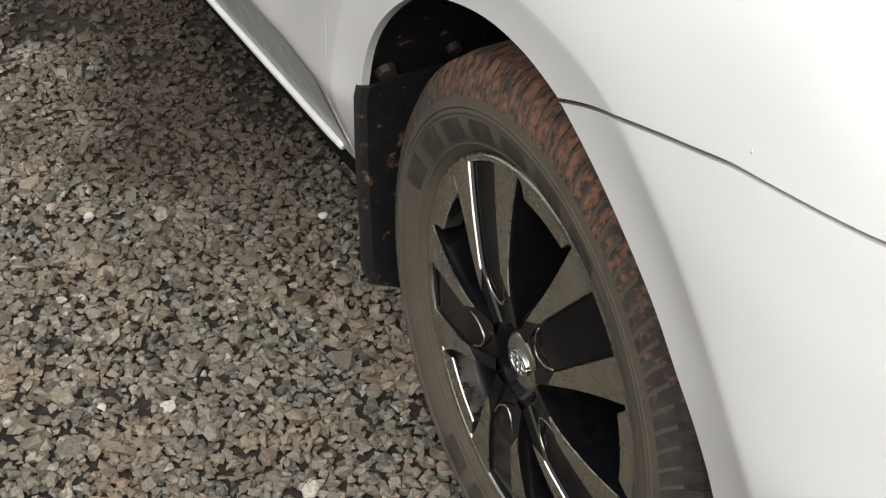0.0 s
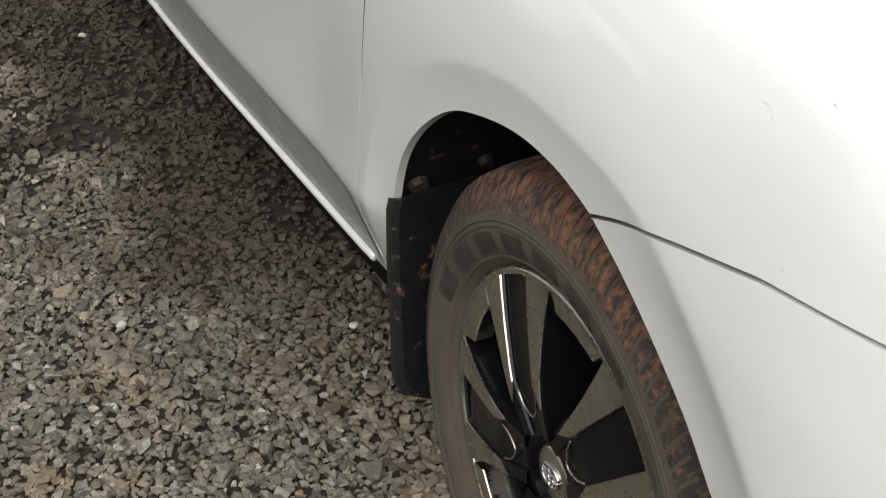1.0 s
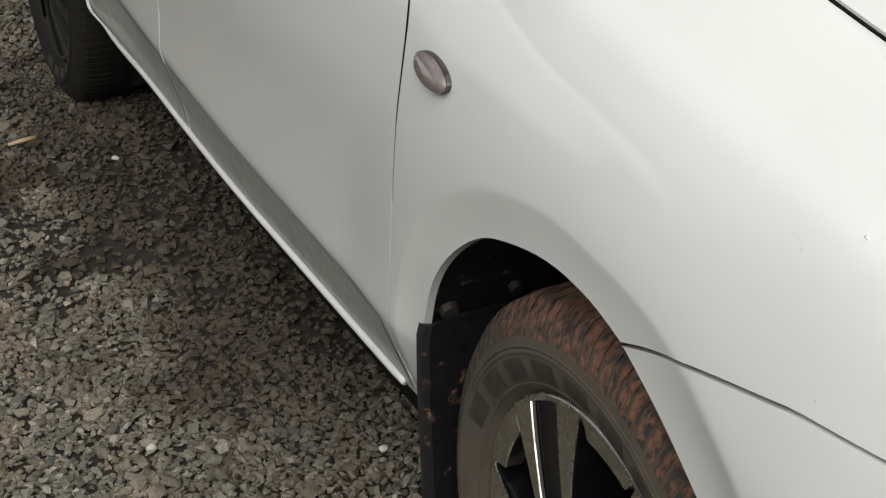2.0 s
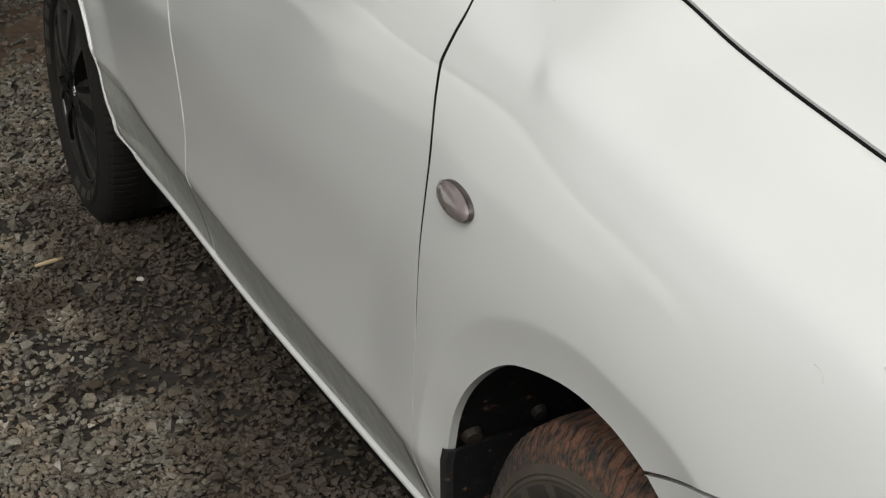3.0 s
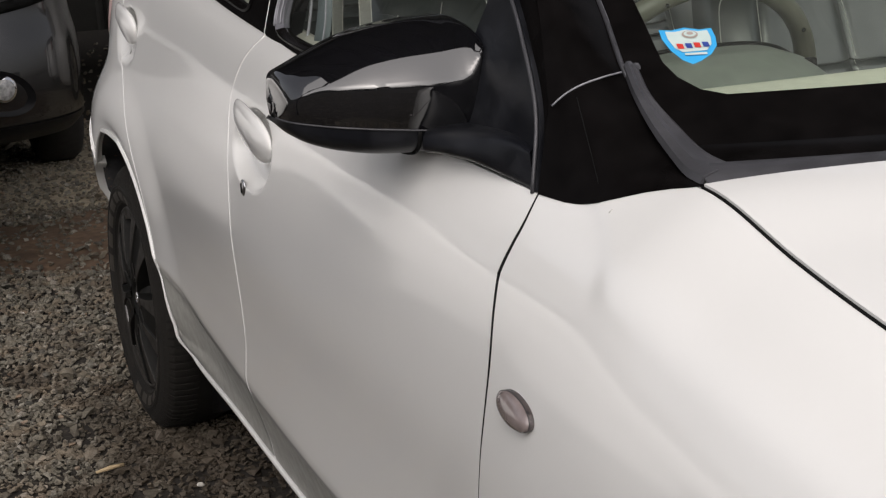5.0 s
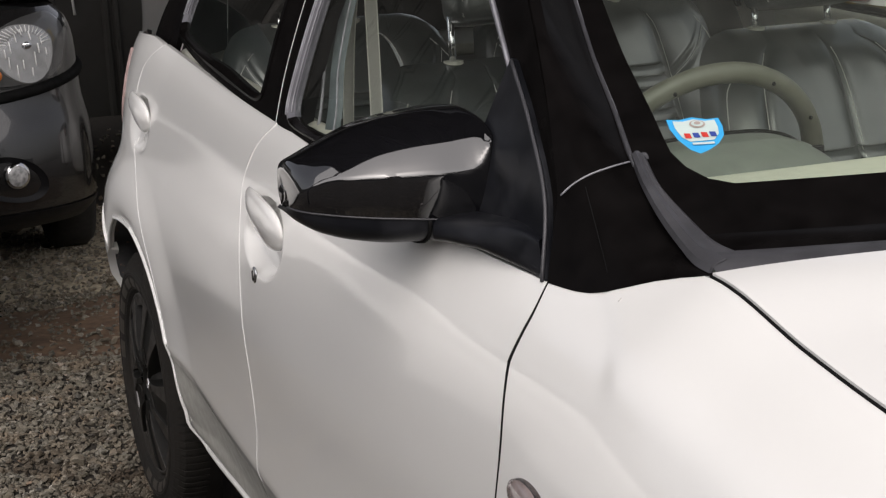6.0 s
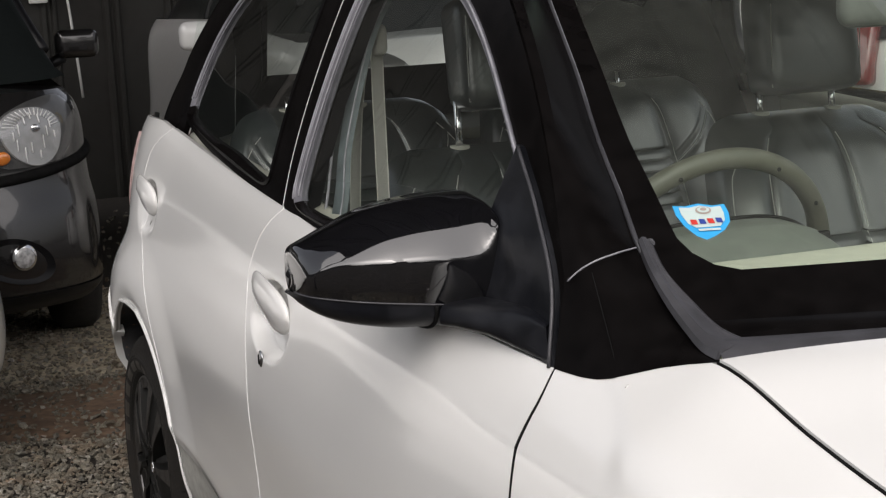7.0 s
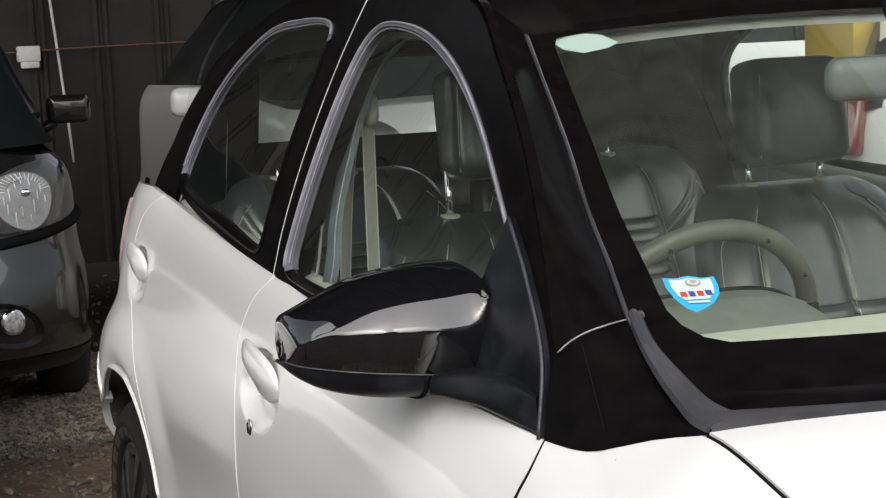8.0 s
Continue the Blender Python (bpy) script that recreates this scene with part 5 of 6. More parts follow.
# belts and pillar linings
for side in (-1, 1):
    p = run([(0.590, 1.388, 1.245), (0.611, 1.383, 1.205), (0.634, 1.385, 1.015), (0.648, 1.40, 0.70)], n=16)
    g = np.stack([p + (0.013, -0.014, 0), p + (-0.002, -0.002, 0), p + (-0.013, 0.014, 0)], 1) * (side, 1, 1)
    belt = sheet("seat_belt", g, WEBBING, car, "beige seat belt", depth=0.002)
    p = run([(0.586, 1.380, 1.240), (0.589, 1.375, 1.195), (0.592, 1.372, 1.005), (0.596, 1.38, 0.72)], n=16)
    g = np.stack([p + (0.014, -0.012, 0), p, p + (-0.014, 0.012, 0)], 1) * (side, 1, 1)
    sheet("belt_run", g, WEBBING, belt, depth=0.002)
    bm = block(bmesh.new(), (0.030, 0.030, 0.052), (side * 0.584, 1.378, 1.247), 0.012, (0, 0, 0), 3)
    part("belt_anchor", bm, WEBBING, belt, "beige belt anchor")
    g = coons(run([(1.355, 0.70), (1.355, 1.0), (1.335, 1.20), (1.31, 1.40)], n=20), run([(1.49, 0.70), (1.49, 1.0), (1.47, 1.20), (1.44, 1.40)], n=20), run([(1.355, 0.70), (1.49, 0.70)], n=6), run([(1.31, 1.40), (1.44, 1.40)], n=6))
    sheet("pillar_lining", on_glass(side, g, -0.035), PLASTIC, car, depth=0.02)
    g = coons(run([(0.50, 0.35), (2.2, 0.35)], n=30), run([(0.45, 0.925), (2.2, 1.04)], n=30), run([(0.50, 0.35), (0.45, 0.925)], n=12), run([(2.2, 0.35), (2.2, 1.04)], n=12))
    sheet("door_lining", np.stack([side * np.full(g.shape[:2], 0.69), g[..., 0], g[..., 1]], -1), BEIGE, car, "beige door lining")
    tube("sill_cap", np.stack([side * np.full(20, 0.70), np.linspace(0.45, 2.2, 20), np.interp(np.linspace(0.45, 2.2, 20), [0.45, 1.35, 2.2], [0.925, 0.975, 1.04])], 1), 0.02, BEIGE, car, sides=8)
    # rubber weatherstrip round the door opening, seen through the pane
    a = run([(1.305, 0.93), (1.305, 0.995), (1.334, 1.079), (1.369, 1.191), (1.373, 1.256), (1.353, 1.318), (1.297, 1.356), (1.20, 1.378)], n=40)
    e = run([(1.258, 0.93), (1.258, 1.000), (1.296, 1.082), (1.320, 1.184), (1.334, 1.253), (1.317, 1.309), (1.274, 1.348), (1.19, 1.368)], n=40)
    strip = np.stack([a, a * 0.6 + e * 0.4, e], 1)
    g = on_glass(side, strip, -0.060)
    g[:, 1, 0] += side * 0.006
    ws = sheet("weatherstrip", g, WEATHERSTRIP, car, "grey rubber door weatherstrip", depth=0.008, inward=(-side, 0, 0))
    tube("strip_lip", on_glass(side, e, -0.058), 0.0016, PALETRIM, ws, sides=6)
    tube("strip_lip", on_glass(side, a + (0.022, 0.0), -0.056), 0.0026, PALETRIM, ws, "pale worn lip", sides=6)
    handle = run([(0.585, 1.28, 1.385), (0.575, 1.24, 1.365), (0.575, 1.12, 1.36), (0.585, 1.08, 1.38)], n=12) * (side, 1, 1)
    tube("grab_handle", handle, 0.009, HEADLINER, car, "grey grab handle", sides=8)
# rear-view mirror
bm = block(bmesh.new(), (0.25, 0.035, 0.062), (0.018, 0.80, 1.270), 0.022, (6, 0, -6), 4)
rv = part("rear_view_mirror", bm, material("grey_mirror_housing", (0.13, 0.14, 0.13), 0.45, var=0.08), car, "grey rear-view mirror housing")
tube("stem", [(0, 0.80, 1.29), (0, 0.79, 1.33), (0, 0.815, 1.375)], 0.010, PLASTIC, rv, sides=10)

# ---- cars parked further back ----
TINTED = material("dark_car_glass", (0.010, 0.012, 0.012), 0.30, coat=0.15, var=0.15, spec=0.15, coat_rough=0.2)
LAMPBACK = material("smoky_lamp_housing", (0.10, 0.10, 0.098), 0.3, metal=0.3, var=0.2, scale=30)
FOGGLASS = material("fog_lamp_glass", (0.42, 0.42, 0.42), 0.08, coat=1.0, var=0.6, scale=60)
TYRE = material("plain_tyre_rubber", (0.022, 0.020, 0.018), 0.85, var=0.3, bump=0.3, bump_scale=300)


def simple_wheel(parent, x, y, side, metal):
    w = revolve("wheel", [(0.06, 0.205), (0.09, 0.235), (0.085, 0.275), (0.06, 0.296), (-0.06, 0.296), (-0.09, 0.25), (-0.06, 0.2)], TYRE, parent, "black tyre", sides=48)
    w.matrix_local = pose(x, y, 0.296, 0, 0, 0 if side > 0 else 180)
    revolve("rim", [(0.05, 0.001), (0.055, 0.06), (0.03, 0.10), (0.04, 0.18), (0.065, 0.207)], metal, w, "wheel rim", sides=32)
    for k in range(5):
        a = 2 * math.pi * k / 5
        tube("spoke", [(0.055, 0.05 * math.cos(a), 0.05 * math.sin(a)), (0.062, 0.19 * math.cos(a), 0.19 * math.sin(a))], [0.02, 0.026], metal, w, sides=8, flat=0.6)


def parked_car(name, label, paint, at, turn, wide=0.83, long=3.9, nose_z=0.93, front="plain", tall=0.0, narrow=0.0, plated=True, caps=None, reach=0.09, cap_size=1.0, drop=0.0):
    """A hatchback with its nose at the origin towards -y; half-width wide."""
    t = thing(name, label, "car", "cars parked behind")
    # plan outline: half the front, then the side
    a = np.linspace(0, 1, 30) * math.pi / 2
    plan = [(wide * math.sin(k) ** (2 / 2.7), 0.58 * (1 - math.cos(k) ** (2 / 2.7))) for k in a] + [(wide, y) for y in np.linspace(0.70, long - 0.75, 26)]
    plan += [(wide * (1 - k ** 3 * 0.9), long - 0.75 + 0.75 * math.sin(k * math.pi / 2)) for k in np.linspace(0.1, 1, 14)]
    plan = np.array(plan)
    lev = np.linspace(0, 1, 26)
    lean = spline([(0, 0.10), (0.12, 0.02), (0.3, 0.0), (0.5, 0.02), (0.62, 0.055), (0.8, 0.075), (0.93, 0.12), (1, 0.18)])   # how far the skin draws in
    zs = spline([(0, 0.20), (0.12, 0.26), (0.5, 0.56), (0.62, 0.67), (0.8, nose_z - 0.13), (1, nose_z)])

    def skin(p, v, out=0.0):
        """p: place along the plan, v: from the bumper's foot to the bonnet's edge."""
        k = np.interp(p, np.arange(len(plan)) / (len(plan) - 1), plan[:, 0]), np.interp(p, np.arange(len(plan)) / (len(plan) - 1), plan[:, 1])
        d = lean(v) - out
        back = np.clip((k[1] - 0.6) / 1.2, 0, 1)
        rise = np.clip(v - 0.5, 0, 1) * 2 * (0.10 * back)
        mid = np.array((0.0, long / 2))
        x = k[0] - np.clip(k[0] / wide, 0, 1) * d * 0.55
        y = k[1] + np.where(k[1] < 0.6, d * (1 - np.clip(k[1] / 0.6, 0, 1)), 0) - np.where(k[1] > long - 0.75, d * np.clip((k[1] - long + 0.75) / 0.75, 0, 1), 0)
        return x, y, zs(v) + rise
    P, V = np.meshgrid(np.linspace(0, 1, 110), lev, indexing="ij")
    for s in (-1, 1):
        x, y, z = skin(P, V)
        g = np.stack([s * x, y, z], -1)
        # wheel arches cut as gaps between quads
        bm = bmesh.new()
        vs = [[bm.verts.new(g[i, j]) for j in range(26)] for i in range(110)]
        for i in range(109):
            for j in range(25):
                c = g[i:i + 2, j:j + 2].mean((0, 1))
                if min(math.hypot(c[1] - 0.75, c[2] - 0.29), math.hypot(c[1] - long + 0.75, c[2] - 0.29)) > 0.36 or abs(c[0]) < 0.5:
                    bm.faces.new((vs[i][j], vs[i + 1][j], vs[i + 1][j + 1], vs[i][j + 1]))
        part("body_side", bm, paint, t)
        for y0 in (0.75, long - 0.75):
            simple_wheel(t, s * (wide - 0.10), y0, s, ALLOY if plated else PLASTIC)
        # mirror
        bm = block(bmesh.new(), (0.19 * cap_size, 0.10, 0.125 * cap_size), (s * (wide + reach), 1.28, nose_z + 0.145 - drop), 0.035 * cap_size ** 2, (0, 0, 0), 4)
        m = part("mirror", bm, caps or paint, t, "door mirror")
        tube("mirror_arm", [(s * (wide - 0.05), 1.28, nose_z + 0.05 - drop), (s * (wide + reach - 0.06), 1.28, nose_z + 0.09 - drop)], 0.025, PLASTIC, m, sides=8)
        # headlamp: clear cover over a reflector
        u = np.linspace(0, 1, 24)
        lo = spline([(0, 0.71), (0.2, 0.678), (0.52, 0.684), (0.65, 0.692), (0.86, 0.74), (1, 0.85)])(u)
        hi = spline([(0, 0.72), (0.12, 0.84), (0.27, 0.905), (0.52, 0.955), (0.86, 0.975), (1, 0.90)])(u)
        pu = 0.09 + 0.210 * u
        rows, rows2 = [], []
        for k in np.linspace(0, 1, 12):
            v = lo + (hi - lo) * k
            bulge = 0.02 * np.sin(math.pi * np.clip(u, 0.02, 0.98)) ** 0.5 * math.sin(math.pi * min(max(k, 0.05), 0.95)) ** 0.5
            x, y, z = skin(pu, v, 0.012 + bulge)
            rows.append(np.stack([s * x, y, z], 1))
            x, y, z = skin(pu, v, 0.006)
            rows2.append(np.stack([s * x, y, z], 1))
        lamp = sheet("headlamp", np.stack(rows2, 1), LAMPBACK, t, "headlamp with a fluted reflector")
        sheet("cover", np.stack(rows, 1), LENS, lamp, "clear cover").visible_shadow = False
        if front == "detailed":
            # a faceted bowl with its bulb, and the indicator
            ang = np.linspace(0, 2 * math.pi, 48, endpoint=False)
            rings = []
            for k, o in ((1.0, 0.010), (0.97, 0.016), (0.75, 0.012), (0.5, 0.009), (0.25, 0.008), (0.02, 0.008)):
                x, y, z = skin(0.180 + 0.062 * k * np.cos(ang), 0.796 + 0.118 * k * np.sin(ang), o)
                rings.append(np.stack([s * x, y, z], 1))
            bowl = sheet("reflector_bowl", np.stack(rings, 1), REFLECTOR, lamp, "silvered fluted reflector bowl", closed=True)
            for k in range(17):
                a0 = math.pi * (0.06 + 0.88 * k / 16)
                q = np.linspace(0.60, 0.93, 6)
                x, y, z = skin(0.180 + 0.062 * q * math.cos(a0), 0.796 + 0.118 * q * math.sin(a0), 0.014)
                tube("flute", np.stack([s * x, y, z], 1), 0.0026, FLUTE, bowl, sides=5)
            for pa, va, dp in ((0.145, 0.745, 0.012), (0.170, 0.735, 0.010), (0.195, 0.750, 0.014), (0.158, 0.715, 0.014), (0.205, 0.785, 0.012), (0.186, 0.712, 0.008), (0.150, 0.800, 0.016), (0.163, 0.840, 0.014), (0.176, 0.865, 0.012), (0.192, 0.845, 0.014), (0.214, 0.815, 0.012), (0.140, 0.775, 0.010), (0.222, 0.770, 0.008)):
                x, y, z = skin(np.full(5, pa), va + 1.6 * dp * np.linspace(-1, 1, 5), 0.013)
                tube("step_facet", np.stack([s * x, y, z], 1), 0.0028, FLUTE, bowl, sides=6)
            for v0, p0, r0, mat in ((0.800, 0.180, 0.015, CHROME), (0.712, 0.117, 0.026, AMBER)):
                x, y, z = skin(np.array(p0), np.array(v0), 0.018)
                bm = bmesh.new()
                bmesh.ops.create_uvsphere(bm, u_segments=14, v_segments=8, radius=r0)
                bmesh.ops.scale(bm, vec=(1.2, 0.4, 1), verts=bm.verts)
                bmesh.ops.translate(bm, vec=(s * float(x), float(y), float(z)), verts=bm.verts)
                part("bulb" if mat is CHROME else "indicator", bm, mat, lamp)
            # fog lamp in its oval hollow
            x, y, z = skin(np.array(0.128), np.array(0.332), 0.006)
            a_ = np.linspace(0, 2 * math.pi, 40, endpoint=False)
            rings = []
            for k in (1.0, 0.92, 0.6):
                px, py, pz = skin(0.122 + 0.056 * k * np.cos(a_), 0.310 + 0.105 * k * np.sin(a_) - 0.035 * k * np.cos(a_), 0.010 if k > 0.95 else (0.004 if k > 0.9 else -0.004))
                rings.append(np.stack([s * px, py, pz], 1))
            fog = sheet("fog_lamp", np.stack(rings, 1), PLASTIC, t, "round fog lamp in a black oval bezel", closed=True)
            for r0, mat, dy in ((0.050, CHROME, -0.004), (0.040, FOGGLASS, -0.012)):
                bm = bmesh.new()
                bmesh.ops.create_uvsphere(bm, u_segments=24, v_segments=10, radius=r0)
                bmesh.ops.scale(bm, vec=(1, 0.3, 1), verts=bm.verts)
                bmesh.ops.rotate(bm, cent=(0, 0, 0), matrix=Euler((0, 0, radians(s * 18))).to_matrix(), verts=bm.verts)
                bmesh.ops.translate(bm, vec=(s * float(x), float(y) + dy, float(z)), verts=bm.verts)
                part("lamp_glass" if r0 < 0.045 else "lamp_ring", bm, mat, fog)
            # black seam under the lamp and black bumper foot
            pu2 = np.linspace(0.0, 0.42, 30)
            x, y, z = skin(pu2, np.interp(pu2, [0, 0.129, 0.2, 0.34, 0.42], [0.63, 0.645, 0.66, 0.695, 0.71]), 0.0)
            tube("bumper_seam", np.stack([s * x, y, z], 1), 0.022, DARK, t, sides=8)
            g = np.stack([np.stack(skin(np.linspace(0, 0.36, 30), np.full(30, v), 0.008), 1) * (s, 1, 1) for v in (0.0, 0.05, 0.10, 0.135)], 1)
            sheet("bumper_foot", g, PLASTIC, t, "black bumper foot")
    # bonnet, glasshouse, roof
    yy = np.linspace(0, 1, 16)
    e = [skin(np.array(p), np.array(1.0)) for p in np.linspace(0.0, 0.40, 24)]
    edge = np.array([[float(q) for q in w] for w in e])
    rows = [np.stack([edge[:, 0] * k, edge[:, 1] + 0 * k, edge[:, 2] + 0.035 * (1 - k * k) * np.clip(edge[:, 1] / 0.5, 0, 1)], 1) for k in np.linspace(-1, 1, 25)]
    sheet("bonnet", np.stack(rows, 1), paint, t)
    y0 = float(edge[-1, 1])
    zb = nose_z + 0.10
    st = [(y0 - 0.08, wide - 0.10, zb - 0.10), (y0 + 0.10, wide - 0.13, zb + 0.04), (y0 + 0.62, wide - 0.22 - narrow, zb + 0.40 + tall), (y0 + 0.85, wide - 0.24 - narrow, zb + 0.46 + tall), (long - 1.3, wide - 0.25 - narrow, zb + 0.47 + tall), (long - 0.62, wide - 0.26 - narrow, zb + 0.34 + tall), (long - 0.22, wide - 0.20, zb - 0.05)]
    sy = np.linspace(st[0][0], st[-1][0], 30)
    sw_, sz = spline([(y, w) for y, w, z in st])(sy), spline([(y, z) for y, w, z in st])(sy)
    rows = []
    for y, w, z in zip(sy, sw_, sz):
        foot = zb - 0.06
        h = max(z - foot, 0.01)
        k = np.linspace(0, 1, 12)
        prof = [(w + (0.13 + narrow) * min(1, h / 0.5) * (1 - q ** 1.6), foot + (h - 0.07 * min(1, h / 0.3)) * q) for q in np.linspace(0, 1, 8)]
        top_ = prof[-1]
        prof += [(top_[0] * math.cos(q * math.pi / 2) ** 0.75, top_[1] + (z + 0.02 - top_[1]) * math.sin(q * math.pi / 2)) for q in np.linspace(0.1, 1, 10)]
        rows.append([(px, y, pz) for px, pz in prof])
    g = np.array(rows)
    g = np.concatenate([g, (g * (-1, 1, 1))[:, ::-1][:, 1:]], 1)
    sheet("glasshouse", g, TINTED, t, "dark tinted windows")
    i0, i1 = int(np.searchsorted(sy, y0 + 0.60)), int(np.searchsorted(sy, long - 0.50))
    sheet("roof", g[i0:i1, 8:-8] + (0, 0, 0.005), paint, t, depth=0.015, inward=(0, 0, -1))
    for s in (-1, 1):
        k0 = 7 if s > 0 else -8
        tube("pillar", [g[i, k0] for i in range(2, i0 + 1)], 0.022, PLASTIC, t, sides=8)
        tube("roof_rail", [g[i, k0] for i in range(i0, 29)], 0.014, PLASTIC, t, sides=8)
        mid = int((i0 + i1) / 2)
        tube("middle_pillar", [g[mid, j if s > 0 else -1 - j] for j in range(0, 8)], 0.022, PLASTIC, t, sides=8)
    box_part("underbody", (wide * 1.6, long - 0.7, 0.1), (0, long / 2, 0.27), DARK, t, bevel=0.02)
    box_part("grille", (wide * 0.9, 0.02, 0.10), (0, 0.075, 0.70), PLASTIC, t, bevel=0.006)
    if plated:
        plate = box_part("number_plate", (0.50, 0.012, 0.115), (0, -0.012, 0.56), PLATE, t, "white number plate with dark bars", bevel=0.003)
        for k in range(9):
            box_part("plate_bar", (0.030, 0.004, 0.066), (-0.20 + 0.05 * k, -0.0195, 0.56), DARK, plate)
    bm = bmesh.new()
    bmesh.ops.create_cone(bm, cap_ends=True, segments=28, radius1=0.055, radius2=0.05, depth=0.02, matrix=Matrix.Translation((0, 0.05, 0.735)) @ Euler((radians(90), 0, 0)).to_matrix().to_4x4())
    part("emblem", bm, CHROME, t, "plain chrome emblem")
    t.matrix_world = pose(*at, 0, 0, turn)
    return t


PALE = material("pale_silver_paint", (0.62, 0.615, 0.595), 0.32, metal=0.1, coat=1.0, var=0.04)
PLATE = material("white_plate", (0.72, 0.72, 0.68), 0.4, var=0.05)
parked_car("parked_hatchback", "dark grey hatchback parked nose out under the shed roof", GREY, (-1.20, 5.0, 0), 0, nose_z=1.01, front="detailed")
parked_car("parked_hatchback", "tall pale silver car with white mirrors parked nose out", PALE, (1.340, 5.25, 0), 0, wide=0.84, long=4.1, nose_z=1.11, tall=0.05, narrow=0.17, caps=WHITE, reach=0.165, cap_size=1.08, drop=0.105)
parked_car("parked_hatchback", "tall white car parked sideways beyond the yellow pillar", WHITE, (7.2, 9.0, 0), 90, wide=0.84, nose_z=1.19)
parked_car("parked_hatchback", "white car parked sideways with its bumper just showing", WHITE, (-0.925, 4.18, 0), 90, wide=0.76, plated=False)
far = parked_car("parked_hatchback", "white car parked tail towards the bonnet", WHITE, (5.79, 7.67, 0), 143, wide=0.82)
for s in (-1, 1):
    box_part("tail_lamp", (0.16, 0.10, 0.30), (s * 0.70, 3.66, 0.92), RED, far, "red tail lamp", 0.03, (12, 0, s * -25), 3)

# ---- the yard: earth, gravel, open shed ----
def stone_material(name):
    """Broken granite: each stone its own grey or tan, with muddy areas of the yard, and damp and painted shade beside
    the car.
    """
    m = bpy.data.materials.new(name)
    m.use_nodes = True
    n, l = m.node_tree.nodes, m.node_tree.links
    b = n["Principled BSDF"]
    b.inputs["Roughness"].default_value = 0.8
    geo, co = n.new("ShaderNodeNewGeometry"), n.new("ShaderNodeTexCoord")
    ramp = n.new("ShaderNodeValToRGB")
    ramp.color_ramp.elements[0].color, ramp.color_ramp.elements[1].color = (0.095, 0.092, 0.080, 1), (0.50, 0.48, 0.43, 1)
    for pos, c in ((0.10, (0.112, 0.100, 0.078)), (0.40, (0.186, 0.170, 0.134)), (0.60, (0.220, 0.198, 0.153)), (0.72, (0.195, 0.183, 0.153)), (0.84, (0.228, 0.206, 0.162)), (0.95, (0.330, 0.312, 0.265)), (0.975, (0.26, 0.180, 0.120))):
        e = ramp.color_ramp.elements.new(pos)
        e.color = (*c, 1)
    l.new(geo.outputs["Random Per Island"], ramp.inputs["Fac"])
    fine = n.new("ShaderNodeTexNoise")
    fine.inputs["Scale"].default_value, fine.inputs["Detail"].default_value = 260, 4
    l.new(co.outputs["Object"], fine.inputs["Vector"])
    f2 = n.new("ShaderNodeMapRange")
    f2.inputs["From Min"].default_value, f2.inputs["From Max"].default_value, f2.inputs["To Min"].default_value, f2.inputs["To Max"].default_value = 0.3, 0.7, 0.55, 1.06
    l.new(fine.outputs["Fac"], f2.inputs["Value"])
    mul = n.new("ShaderNodeMixRGB")
    mul.blend_type, mul.inputs["Fac"].default_value = "MULTIPLY", 1
    l.new(ramp.outputs[0], mul.inputs["Color1"])
    l.new(f2.outputs[0], mul.inputs["Color2"])
    big = n.new("ShaderNodeTexNoise")
    big.inputs["Scale"].default_value, big.inputs["Detail"].default_value, big.inputs["Roughness"].default_value = 4.2, 6, 0.62
    l.new(co.outputs["Object"], big.inputs["Vector"])
    cut = n.new("ShaderNodeMapRange")
    cut.inputs["From Min"].default_value, cut.inputs["From Max"].default_value, cut.inputs["To Max"].default_value = 0.540, 0.572, 0.94
    l.new(big.outputs["Fac"], cut.inputs["Value"])
    sep, back, far_mud = n.new("ShaderNodeSeparateXYZ"), n.new("ShaderNodeMapRange"), n.new("ShaderNodeMath")
    l.new(co.outputs["Object"], sep.inputs[0])
    back.inputs["From Min"].default_value, back.inputs["From Max"].default_value = 0.95, 1.35
    l.new(sep.outputs["Y"], back.inputs["Value"])
    far_mud.operation = "MULTIPLY"
    l.new(cut.outputs[0], far_mud.inputs[0])
    ends, span = n.new("ShaderNodeMapRange"), n.new("ShaderNodeMath")
    ends.inputs["From Min"].default_value, ends.inputs["From Max"].default_value = 3.3, 2.8
    l.new(sep.outputs["Y"], ends.inputs["Value"])
    span.operation = "MULTIPLY"
    l.new(back.outputs[0], span.inputs[0])
    l.new(ends.outputs[0], span.inputs[1])
    l.new(span.outputs[0], far_mud.inputs[1])
    mud = n.new("ShaderNodeMixRGB")
    mud.inputs["Color2"].default_value = (0.050, 0.037, 0.024, 1)
    l.new(far_mud.outputs[0], mud.inputs["Fac"])
    # ragged strip beside the car: damp and the car's shade painted as one
    shade_strip, add = n.new("ShaderNodeMapRange"), n.new("ShaderNodeMath")
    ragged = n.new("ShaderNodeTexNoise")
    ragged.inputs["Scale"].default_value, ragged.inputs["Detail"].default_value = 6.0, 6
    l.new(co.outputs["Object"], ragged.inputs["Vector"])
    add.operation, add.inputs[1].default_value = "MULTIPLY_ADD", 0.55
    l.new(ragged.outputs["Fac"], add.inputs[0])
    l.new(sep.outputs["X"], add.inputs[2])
    shade_strip.inputs["From Min"].default_value, shade_strip.inputs["From Max"].default_value, shade_strip.inputs["To Max"].default_value = -0.76, -0.58, 0.86
    l.new(add.outputs[0], shade_strip.inputs["Value"])
